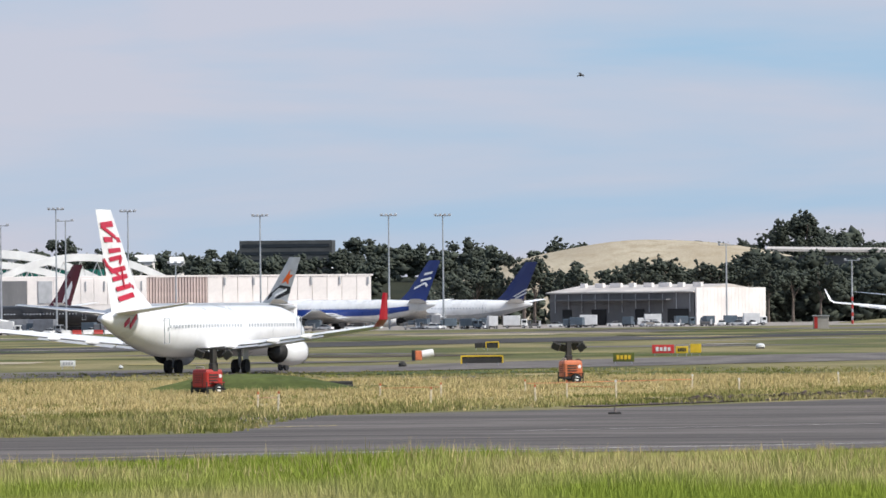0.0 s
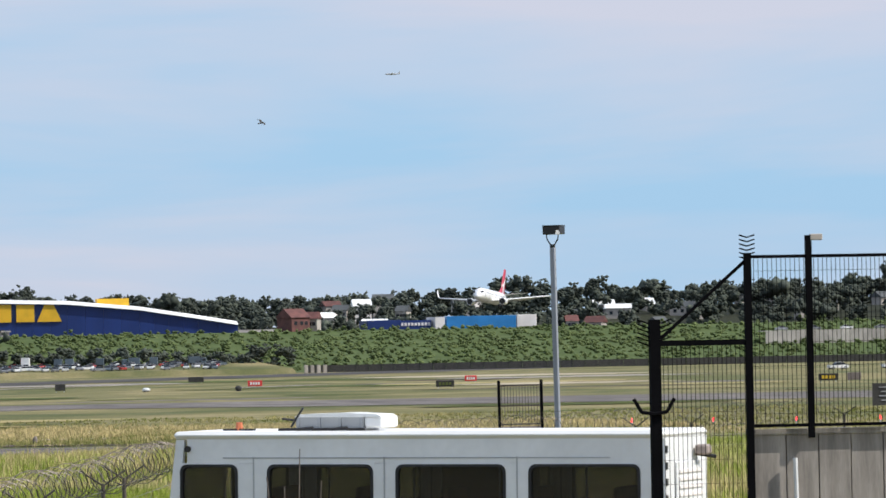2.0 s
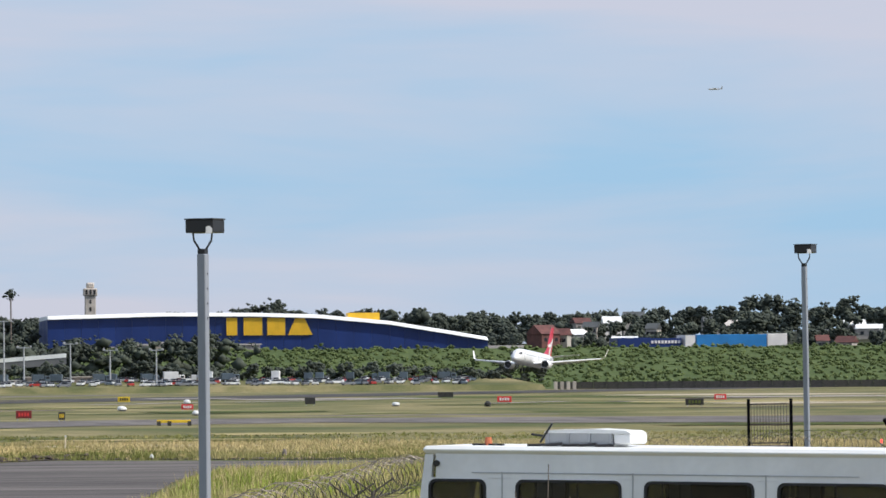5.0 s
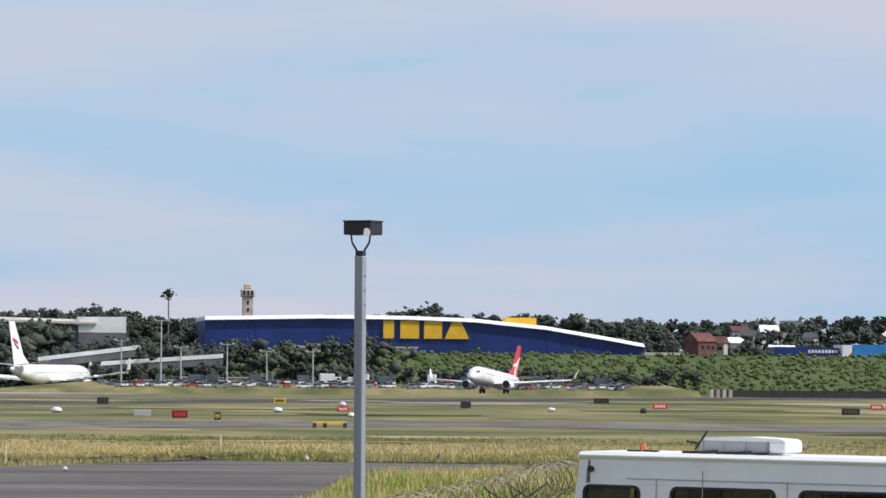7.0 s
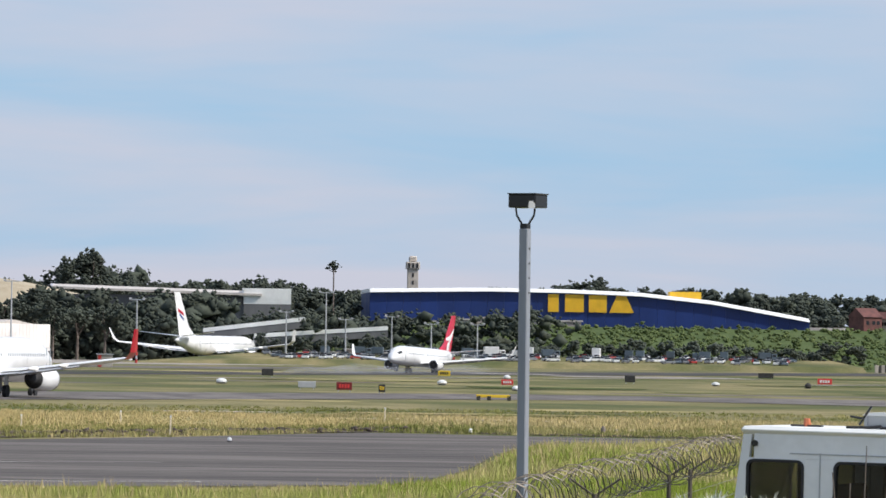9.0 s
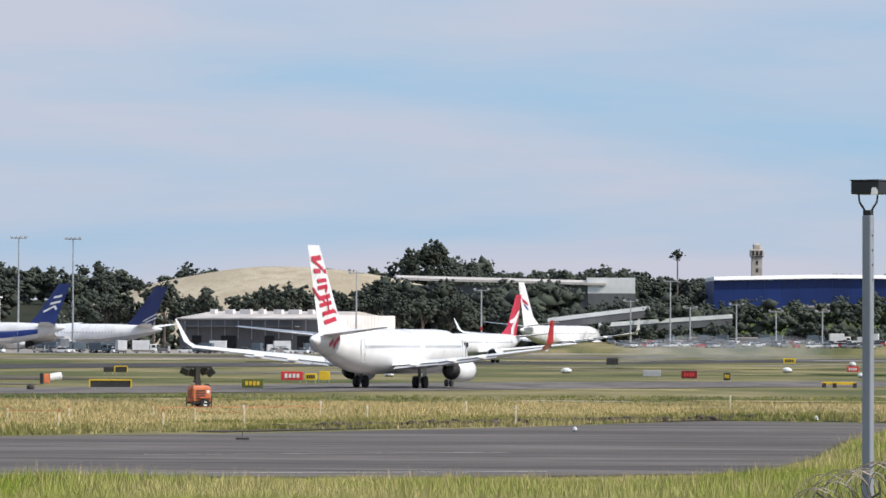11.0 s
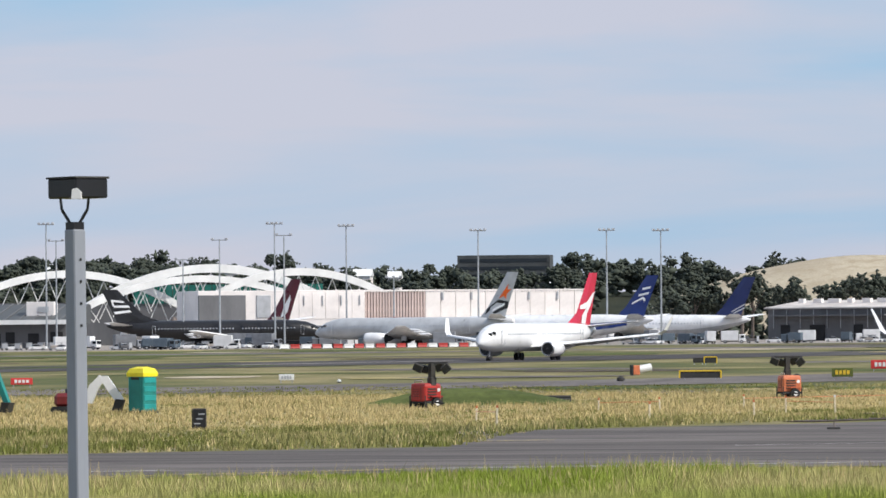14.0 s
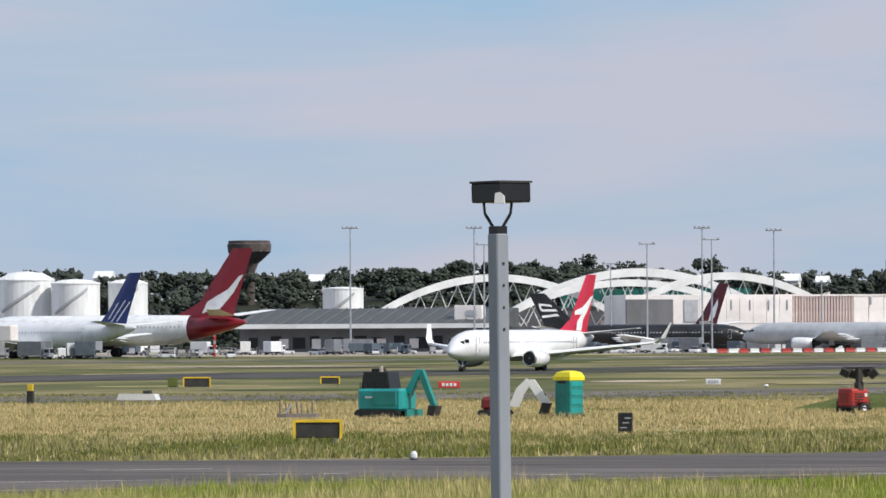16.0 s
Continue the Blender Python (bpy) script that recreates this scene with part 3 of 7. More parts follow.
airliner("parked_airliner", "black airliner with a white spiral on its fin", L=60, span=58, H=16.0, r=2.8, eng=1.5, body=M_BLACK, fin_mat=M_BLACK, nacelle=M_WHITE, winglets=False, m=pose(-226, 1455, 0, 0, 0, -78), rear=None,
         marks=[(M_WHITE, bar(0.25, 0.62, 0.75, 0.66, 0.035)), (M_WHITE, bar(0.75, 0.66, 0.8, 0.48, 0.035)), (M_WHITE, bar(0.2, 0.48, 0.8, 0.48, 0.035)), (M_WHITE, bar(0.3, 0.34, 0.9, 0.28, 0.035))])
airliner("parked_airliner", "white airliner with a dark red fin beside the terminal", L=58, span=56, H=19.0, r=2.7, eng=1.5, fin_mat=M_WINE, winglets=False, root_le=-12.6, fin_le=-14.4, tip=2.1, m=pose(-240, 1521, 0, 0, 0, 70), marks=[(M_WHITE, [(0.5, 0.05), (0.75, 0.2), (0.7, 0.5), (0.55, 0.62), (0.45, 0.35)])])
airliner("parked_airliner", "large white airliner with a crimson fin at the gate", L=70, span=76, H=24.5, r=3.4, eng=1.7, fin_mat=M_CRIMSON, winglets=False, m=pose(-309.5, 1188, 0, 0, 0, 78), rear=M_CRIMSON,
         marks=[(M_WHITE, [(0.28, 0.05), (0.62, 0.12), (0.78, 0.34), (0.92, 0.62), (0.80, 0.60), (0.60, 0.40), (0.36, 0.30), (0.20, 0.22)])])
airliner("parked_airliner", "white airliner with a blue and gold striped fin", L=62, span=60, H=18.5, r=3.0, eng=1.7, fin_mat=M_FINBLUE, winglets=False, root_le=-12.6, fin_le=-14.4, tip=2.1, m=pose(-314, 1140, 0, 0, 0, 62),
         marks=[(M_WHITE, bar(0.35, 0.02, 0.6, 0.45, 0.02)), (M_WHITE, bar(0.15, 0.02, 0.3, 0.40, 0.02)), (M_WHITE, bar(0.55, 0.02, 0.85, 0.42, 0.02))])
airliner("parked_airliner", "white wide-body airliner with a red-marked white fin", L=60, span=60, H=21.5, r=3.0, eng=1.6, m=pose(31.7, 1667, 0, 0, 0, -25), marks=[(M_RED, bar(0.3, 0.5, 0.8, 0.6, 0.04)), (M_BLUE, bar(0.4, 0.38, 0.7, 0.5, 0.03))])

# ---- buildings and far land ----
M_WALLWHITE = material("white_cladding", (0.80, 0.75, 0.72), 0.6, vary=0.06, size=6.0, per_object=0.04)
M_LOUVRE = material("brown_louvre", (0.50, 0.40, 0.37), 0.6, vary=0.10, size=3.0, per_object=0.12)
M_GREYWALL = material("grey_cladding", (0.14, 0.14, 0.145), 0.65, vary=0.10, size=5.0, stretch=(1, 1, 0.3))
M_DARKROOF = material("dark_metal_roof", (0.07, 0.075, 0.075), 0.6, vary=0.15, size=5.0)
M_PALEROOF = material("pale_metal_roof", (0.55, 0.50, 0.46), 0.6, vary=0.12, size=8.0)
# near-black for flat panels; the colour stands in for shade inside openings
M_OPENING_SHADE = material("opening_shade", (0.02, 0.02, 0.022), 0.8, vary=0.2, size=3.0)
M_STOREBLUE = material("store_blue", (0.008, 0.030, 0.15), 0.45, vary=0.08, size=9.0, stretch=(1, 1, 0.3), per_object=0.10)
M_STOREYELLOW = material("store_yellow", (0.80, 0.46, 0.02), 0.5, vary=0.06, size=4.0)
M_ROOFWHITE = material("white_roof_sheet", (0.80, 0.80, 0.78), 0.5, vary=0.06, size=6.0)
M_SKYBLUE = material("bright_blue_cladding", (0.02, 0.20, 0.50), 0.5, vary=0.08, size=6.0)
M_BRICKRED = material("red_tile_roof", (0.12, 0.045, 0.038), 0.75, vary=0.2, size=2.0, per_object=0.2)
M_PLASTER = material("pale_plaster", (0.42, 0.38, 0.34), 0.8, vary=0.1, size=3.0, per_object=0.2)
M_STONE = material("tower_stone", (0.52, 0.46, 0.40), 0.75, vary=0.12, size=3.0)
M_TANK = material("tank_white", (0.72, 0.73, 0.72), 0.5, vary=0.10, size=4.0, stretch=(1, 1, 0.2))
M_GALV = material("galvanised_steel", (0.42, 0.44, 0.46), 0.45, 0.5, vary=0.10, size=0.7)
M_TEALGLASS = material("green_glazing", (0.02, 0.14, 0.11), 0.15, vary=0.15, size=4.0)
M_RUSTGREY = material("weathered_concrete", (0.24, 0.20, 0.18), 0.85, vary=0.2, size=2.5)


def terminal_pier():
    root = thing("terminal_pier", "long white-panelled airport terminal pier with brown louvres", "building", pose(-168, 1565, 0, 0, 0, 30))
    root.scale = (1.155, 1.0, 1.0)
    part("core", box(bmesh.new(), (0, 22, 7.6), (66.4, 42, 15.2)), M_GREYWALL, root)
    panel = done(box(bmesh.new(), (0, 0, 0), (4.05, 0.4, 9.0), bevel=0.05), "panel", M_WALLWHITE)
    slat = done(box(bmesh.new(), (0, 0, 0), (0.55, 0.5, 9.0)), "slat", M_LOUVRE)
    for i in range(11):
        o = new("panel", panel)
        o.parent, o.location = root, (-10.6 + i * 4.15, 0.7, 11.0)
    for i in range(26):
        o = new("slat", slat)
        o.parent, o.location = root, (-33.0 + i * 0.8, 0.7, 11.0)
    part("roof_edge", box(bmesh.new(), (0, 0.9, 15.8), (67, 1.2, 0.5)), M_WALLWHITE, root)
    # flat near-black sheet that paints the shade of the open ground floor
    part("undercroft_shade", box(bmesh.new(), (0, 0.85, 3.2), (66, 0.3, 6.0)), M_OPENING_SHADE, root)
    post = done(box(bmesh.new(), (0, 0, 0), (0.7, 0.7, 6.4)), "column", M_RUSTGREY)
    for i in range(13):
        o = new("column", post)
        o.parent, o.location = root, (-32 + i * 5.3, 0.3, 3.2)
    for i in range(6):
        part("roof_pipe", rod(bmesh.new(), (-8 + i * 8.0, 0.3, 13.0), (-8 + i * 8.0, 0.3, 15.2), 0.3, sides=6), M_GREY, root)
    rt = thing("terminal_block", "white terminal block beside the arched roofs", "building", pose(-220, 1535, 0, 0, 0, 24))
    part("wall", box(bmesh.new(), (0, 12, 8), (50, 24, 16), bevel=0.1), M_WALLWHITE, rt)
    part("wall", box(bmesh.new(), (-18, -0.4, 7.4), (14, 1, 14.6), bevel=0.1), M_GREYWALL, rt, "dull grey service wall")
    part("wall", box(bmesh.new(), (-5.5, -0.1, 11.4), (4.2, 0.5, 6.4), bevel=0.05), M_GREY, rt, "grey recessed plant screen")
    for i in range(7):
        part("panel", box(bmesh.new(), (-1.0 + i * 4.0, -0.05, 11.5), (3.7, 0.2, 7.6), bevel=0.03), M_WALLWHITE, rt)
    for i in range(5):
        part("downpipe", rod(bmesh.new(), (1.0 + i * 5.6, -0.3, 11.6), (1.0 + i * 5.6, -0.3, 14.4), 0.22, sides=6), M_GREY, rt)
    part("awning", box(bmesh.new(), (0, -2, 5.6), (50, 4, 0.4)), M_GREYWALL, rt)
    # shade below the awning, painted as a near-black sheet on the wall
    part("undercroft_shade", box(bmesh.new(), (5, -0.08, 2.8), (38, 0.3, 5.2)), M_OPENING_SHADE, rt)


terminal_pier()


def roof_arch(cx, top, half, drop, y, deep, zlow, label):
    """A bowed white roof beam with raking struts under it."""
    root = thing("roof_arch", label, "roof arch", pose(cx, y, 0, 0, 0, 22), group="arched terminal roofs")
    half *= 1.078
    n = 28
    reach = half * math.sqrt((top - zlow) / drop)
    rings, zs = [], []
    for i in range(n + 1):
        x = -reach + 2 * reach * i / n
        z = top - drop * (x / half) ** 2
        rings.append([(x, -1.0, z), (x, 1.0, z), (x, 1.0, z - deep), (x, -1.0, z - deep)])
    part("beam", loft(bmesh.new(), rings), M_ROOFWHITE, root)
    k = 12
    for i in range(k):
        xa = -reach * 0.82 + 1.64 * reach * i / k
        xb = xa + 0.82 * reach / k
        for p, q in ((xa, xb), (xb + 0.82 * reach / k, xb)):
            za = top - drop * (p / half) ** 2 - deep
            if za > zlow + 0.6:
                part("strut", rod(bmesh.new(), (p, 1.4, za), (q, 2.4, max(zlow - 1.5, za - 7.0)), 0.16, sides=5), M_ROOFWHITE, root)
    for s in (-1, 1):
        part("footing", box(bmesh.new(), (s * reach, 0, zlow / 2), (3, 3, zlow), bevel=0.1), M_RUSTGREY, root)


roof_arch(-313, 24.3, 33.5, 10.1, 1700, 2.4, 9.0, "white bowed steel roof arch with raking struts")
roof_arch(-268, 26.0, 39.5, 13.0, 1712, 2.7, 9.0, "tall white bowed steel roof arch")
roof_arch(-268, 22.2, 34.0, 8.4, 1690, 2.2, 9.0, "lower white bowed steel roof arch")
roof_arch(-238, 24.4, 25.5, 7.1, 1702, 2.4, 9.0, "white bowed steel roof arch over the terminal hall")
hall = thing("terminal_hall", "glazed terminal hall under the white arches", "building", pose(-275, 1722, 0))
part("wall", box(bmesh.new(), (0, 20, 7.0), (150, 30, 14)), M_GREYWALL, hall)
for i in range(24):
    part("glazing_bay", box(bmesh.new(), (-20 + i * 2.6, 4.8, 16.5), (2.3, 0.5, 6.0)), M_TEALGLASS, hall)


def low_building():
    root = thing("concourse_shed", "long low shed with dark roof and white fascia", "building", pose(-314, 1500, 0))
    part("wall", box(bmesh.new(), (0, 16, 3.4), (74, 30, 6.8)), M_GREYWALL, root)
    part("roof", loft(bmesh.new(), [[(x, -2.5, 7.9), (x, 32, 12.6), (x, 36, 12.4), (x, 36, 7.0), (x, -2.5, 7.4)] for x in (-38, 38)]), M_DARKROOF, root)
    for i in range(19):
        part("roof_rib", loft(bmesh.new(), [[(x, -2.4, 7.95), (x, 32, 12.65), (x, 32, 12.9), (x, -2.4, 8.2)] for x in (-36.2 + i * 4, -35.9 + i * 4)]), M_GREYWALL, root)
    part("fascia", box(bmesh.new(), (0, -2.75, 7.4), (76, 0.4, 1.3)), M_ROOFWHITE, root)
    # doorways are solid near-black panels, their inner shade put into the colour
    for i in range(12):
        part("doorway_shade", box(bmesh.new(), (-33 + i * 6.0 + (i % 3) * 0.7, 0.9, 2.6 + (i % 2) * 0.4), (2.6 + (i % 3) * 0.5, 0.3, 3.2)), M_OPENING_SHADE, root)
    for i in range(5):
        part("panel", box(bmesh.new(), (-24 + i * 9.5, 0.85, 2.4), (2.6, 0.25, 2.8)), M_WALLWHITE, root)
    b = thing("plant_room", "white rooftop plant room on the shed", "building", pose(-285.5, 1507, 0))
    part("wall", box(bmesh.new(), (0, 3, 10.9), (8, 6, 4.6), bevel=0.1), M_WALLWHITE, b)
    part("louvre", box(bmesh.new(), (1, -0.1, 11), (3, 0.2, 1.6)), M_GREY, b)


low_building()


def tank(x, y, r, h, dome, label):
    root = thing("storage_tank", label, "tank", pose(x, y, 0), group="white storage tanks")
    part("shell", loft(bmesh.new(), [[(r * math.cos(a * math.pi / 16), r * math.sin(a * math.pi / 16), z) for a in range(32)] for z in (0, h)]), M_TANK, root, smooth=False)
    part("roof", loft(bmesh.new(), [[(r * f * math.cos(a * math.pi / 16), r * f * math.sin(a * math.pi / 16), h + z) for a in range(32)] for f, z in ((1.03, 0), (1.03, 0.3), (0.6, dome * 0.8), (0.05, dome))]), M_ROOFWHITE, root)
    part("stair", loft(bmesh.new(), [[((r + 0.1) * math.cos(a), (r + 0.1) * math.sin(a), z), ((r + 0.7) * math.cos(a), (r + 0.7) * math.sin(a), z), ((r + 0.7) * math.cos(a), (r + 0.7) * math.sin(a), z + 0.8), ((r + 0.1) * math.cos(a), (r + 0.1) * math.sin(a), z + 0.8)] for a, z in [(-2.2 + i * 0.17, h * 0.55 + i * h * 0.045) for i in range(9)]]), M_GREY, root)
    for i in range(10):
        a = -math.pi + i * math.pi / 9
        part("rail_post", rod(bmesh.new(), (r * math.cos(a), r * math.sin(a), h), (r * math.cos(a), r * math.sin(a), h + 1.1), 0.08, sides=4), M_TANK, root)


tank(-346.5, 1622, 6.3, 19.0, 0.8, "small white storage tank with a railed top")
tank(-450, 1630, 9.0, 22.4, 3.0, "large white storage tank with a domed roof")
tank(-432.6, 1625, 7.6, 21.2, 1.6, "white storage tank with a low roof")
tank(-417.5, 1632, 6.2, 21.2, 1.6, "white storage tank beside a larger one")
M_TOWERBROWN = material("stained_concrete", (0.10, 0.082, 0.075), 0.9, vary=0.2, size=2.5)
mush = thing("water_tower", "dark brown mushroom-shaped concrete water tower", "water tower", pose(-487, 2100, 0))
part("bowl", loft(bmesh.new(), [[(r * math.cos(a * math.pi / 12), r * math.sin(a * math.pi / 12), z) for a in range(24)] for r, z in ((2.2, 0), (2.1, 30), (3.6, 34), (8.6, 38.6), (8.9, 41.6), (8.3, 42.0))]), M_TOWERBROWN, mush)
part("railing", loft(bmesh.new(), [[(8.4 * math.cos(a * math.pi / 12), 8.4 * math.sin(a * math.pi / 12), z) for a in range(24)] for z in (42.0, 43.0)], cap=False), M_TOWERBROWN, mush)
for k in range(8):
    part("rib", rod(bmesh.new(), (3.6 * math.cos(k * 0.785), 3.6 * math.sin(k * 0.785), 34.0), (8.7 * math.cos(k * 0.785), 8.7 * math.sin(k * 0.785), 38.5), 0.25, sides=5), M_TOWERBROWN, mush)


def freight_hangar():
    root = thing("freight_hangar", "long low grey freight hangar with a white end", "building", pose(-84, 1615, 0, 0, 0, -27))
    part("wall", box(bmesh.new(), (24.6, 22, 4.9), (49.2, 43.6, 9.8)), M_GREYWALL, root)
    part("roof", loft(bmesh.new(), [[(x, -1.0, 10.0), (x, 22, 12.2), (x, 45, 10.0), (x, 45, 9.6), (x, -1.0, 9.6)] for x in (-0.8, 49.6)]), M_PALEROOF, root)
    for i in range(20):
        part("end_panel", box(bmesh.new(), (50.0, 1.1 + i * 2.2, 5.5), (0.5, 2.14, 11.0), bevel=0.04), M_WALLWHITE, root, "white metal end panel")
    part("canopy", box(bmesh.new(), (22, -2, 7.6), (40, 4, 0.4)), M_GREYWALL, root)
    # no holes in the wall: dark panels carry the shade of each doorway
    for x, w in ((17, 5), (6, 3), (44, 7), (31, 3)):
        part("doorway_shade", box(bmesh.new(), (x, -0.1, 2.4), (w, 0.3, 4.8)), M_OPENING_SHADE, root)
    for i in range(11):
        part("cladding_rib", box(bmesh.new(), (2 + i * 4.6, -0.08, 6.6), (0.2, 0.16, 5.6)), M_GREY, root)
    for i in range(8):
        part("roof_unit", box(bmesh.new(), (4 + i * 5.6, 14, 12.0), (1.8 + (i % 3), 1.6, 1.4), bevel=0.05), M_WALLWHITE, root)


freight_hangar()


def big_store():
    root = thing("furniture_store", "huge dark blue store with white roof edge and yellow sign", "building", pose(0, 2000, 0))
    prof = [(95, 27.2), (139, 28.2), (170, 28.0), (196, 27.2), (223, 24.6), (245, 21.0), (260, 18.4)]
    for (xa, za), (xb, zb) in zip(prof, prof[1:]):
        n = max(2, round((xb - xa) / 6))
        for i in range(n):
            f, g2 = i / n, (i + 1) / n
            x0, x1, z0, z1 = xa + (xb - xa) * f, xa + (xb - xa) * g2, za + (zb - za) * f, za + (zb - za) * g2
            part("cladding_panel", loft(bmesh.new(), [[(x0 + 0.03, yy, 0), (x1 - 0.03, yy, 0), (x1 - 0.03, yy, z1 - 0.8), (x0 + 0.03, yy, z0 - 0.8)] for yy in (0, 0.8)]), M_STOREBLUE, root)
    part("core", loft(bmesh.new(), [[(x, yy, z) for x, z in [(95, 0)] + [(a, b - 1.0) for a, b in prof] + [(260, 0)]] for yy in (1, 70)]), M_STOREBLUE, root)
    part("roof_edge", loft(bmesh.new(), [[(x, 2.6, z + 0.5), (x, 70, z + 0.5), (x, 70, z - 0.8), (x, -1.4, z - 1.0), (x, -1.4, z - 0.8)] for x, z in prof]), M_ROOFWHITE, root, "white curved roof edge")
    # the sign: plain yellow shapes
    for xs in ([(161.6, 26.6), (165.6, 26.6), (165.6, 20.0), (161.6, 20.0)], [(168.0, 26.6), (175.0, 26.6), (175.0, 20.0), (168.0, 20.0)], [(176.9, 26.5), (183.6, 26.5), (183.6, 20.0), (176.9, 20.0)], [(187.4, 26.4), (190.8, 26.4), (193.8, 20.0), (184.6, 20.0)]):
        part("sign_shape", slab(bmesh.new(), [(x, z) for x, z in xs], -0.7, -0.1, axis=1), M_STOREYELLOW, root, "plain yellow sign shape")
    part("roof_unit", box(bmesh.new(), (216, 30, 27.0), (12, 8, 3)), M_STOREYELLOW, root, "yellow rooftop box")
    part("annex", box(bmesh.new(), (271, 10, 7.8), (22, 12, 15.6)), M_PALEROOF, root)
    for i in range(5):
        b = thing("roadside_shed", "pale low shed below the blue store", "building", pose(112 + i * 13, 1960 - (i % 2) * 6, 0))
        part("wall", box(bmesh.new(), (0, 0, 7.7 + (i % 3) * 0.4), (11 + i % 3 * 2, 6, 15.4 + (i % 3) * 0.8), bevel=0.1), M_PLASTER, b)
        part("roof", box(bmesh.new(), (0, 0, 15.6 + (i % 3) * 0.8), (12 + i % 3 * 2, 7, 0.5)), M_PALEROOF, b)


big_store()
tw = thing("stone_tower", "tall pale stone clock tower behind the store", "tower", pose(127.5, 2300, 0))
part("shaft", box(bmesh.new(), (0, 0, 18), (4.6, 4.6, 44), bevel=0.2), M_STONE, tw)
part("belfry", box(bmesh.new(), (0, 0, 41.2), (5.9, 5.9, 3.2), bevel=0.3), M_STONE, tw)
part("cap", box(bmesh.new(), (0, 0, 44.0), (3.4, 3.4, 2.6), bevel=0.5), M_STONE, tw)
for s in (-1, 0, 1):
    part("opening", box(bmesh.new(), (s * 1.7, -3.0, 41.2), (0.9, 0.2, 2.0)), M_OPENING_SHADE, tw)
for i in range(5):
    part("window", box(bmesh.new(), (0, -2.35, 24 + i * 3.3), (0.8, 0.2, 1.7)), M_OPENING_SHADE, tw)

bs = thing("sports_store", "low bright blue warehouse store with white end", "building", pose(0, 1950, 0))
part("wall", box(bmesh.new(), (344, 10, 9.4), (26, 20, 18.8), bevel=0.1), M_SKYBLUE, bs)
part("end_wall", box(bmesh.new(), (361, 10, 9.5), (7.4, 20, 19.0), bevel=0.1), M_WALLWHITE, bs)
part("wing", box(bmesh.new(), (308, 12, 8.9), (12.4, 20, 17.8), bevel=0.1), M_STOREBLUE, bs)
part("wing", box(bmesh.new(), (320, 13, 8.8), (11.6, 20, 17.6)), M_STOREBLUE, bs)
part("entrance", box(bmesh.new(), (328.4, 9, 9.3), (3.6, 20, 18.6)), M_WALLWHITE, bs)
for i in range(9):
    part("sign_bar", box(bmesh.new(), (314.9 + i * 1.25, 2.9, 16.2), (0.85, 0.2, 1.1)), M_WALLWHITE, bs)


def house(x, y, z, w, d, h, roof, wall, label, turn=0):
    root = thing("house", label, "house", pose(x, y, 0, 0, 0, turn), group="houses on the far hillside")
    part("wall", box(bmesh.new(), (0, 0, z + h / 2 - 3), (w, d, h + 6)), wall, root)
    part("roof", loft(bmesh.new(), [[(s * (w / 2 + 0.4), -d / 2 - 0.5, z + h), (s * (w / 2 + 0.4), 0, z + h + d * 0.36), (s * (w / 2 + 0.4), d / 2 + 0.5, z + h)] for s in (-1, 1)]), roof, root)
    for k in (-0.28, 0.05, 0.3):
        part("window", box(bmesh.new(), (k * w, -d / 2 - 0.03, z + h * 0.55), (1.3, 0.12, 1.3)), M_GLASSDARK, root)


house(267, 1900, 14.5, 8, 9, 4.5, M_BRICKRED, M_BRICKRED, "dark red brick house with a steep gable", 28)
house(274, 1905, 14.5, 6, 7, 4.0, M_BRICKRED, M_PLASTER, "red-roofed house beside a steep gable", -20)
hr = random.Random(11)
for i in range(46):
    hx = hr.uniform(285, 640)
    hy = hr.uniform(1990, 2210)
    hz = (hy - 1950) / 300 * 17 + 10.5
    house(hx, hy, hz, hr.uniform(4.5, 10), hr.uniform(5, 7), hr.uniform(2.6, 4.2), hr.choice([M_BRICKRED, M_PALEROOF, M_DARKROOF, M_DARKROOF, M_ROOFWHITE]), M_PLASTER, "small suburban house among trees on a hillside", hr.uniform(-30, 30))
for x, z, w in ((-275, 28, 12), (-262, 27, 8), (-196, 24, 9), (-78, 22, 9), (-560, 31, 12), (-330, 30, 16), (-400, 30, 14), (-470, 29, 10), (150, 27, 8), (330, 27, 12)):
    house(x, 2150, z - 8.0, w * 0.6, 8, 6.0, M_ROOFWHITE, M_WALLWHITE, "white flat-fronted block rising above the trees")
blk = thing("office_block", "dark flat-topped office block among the trees", "building", pose(-222, 2190, 0))
part("wall", box(bmesh.new(), (0, 8, 17), (38, 16, 35.0)), M_DARKROOF, blk)
for r_ in range(3):
    part("window_band", box(bmesh.new(), (0, -0.1, 26 + r_ * 3.2), (36, 0.2, 1.3)), M_GLASSDARK, blk)


# ---- rising ground behind the field ----
def hill_z(x, y):
    """Height of the wooded ridge."""
    k = max(0.0, min(1.0, (y - 1840.0) / 330.0))
    k = k * k * (3 - 2 * k)
    top = 22.5 + 2.5 * math.sin(x * 0.011) + 1.6 * math.sin(x * 0.031 + 1.0)
    top += float(np.interp(x, [-700, -200, -120, -50, 20, 70, 100, 260, 330, 420, 640], [-3.5, -3.5, -1, -1.5, -3.5, -5, -6, -6, -2, 0.5, 2.5]))
    return k * top


def grid_mesh(name, xs, ys, fz, mat, label, category, kind="structure"):
    vs = [(x, y, fz(x, y)) for y in ys for x in xs]
    w = len(xs)
    fs = [(j * w + i, j * w + i + 1, j * w + w + i + 1, j * w + w + i) for j in range(len(ys) - 1) for i in range(w - 1)]
    return raw(name, vs, fs, mat, label, category, kind)


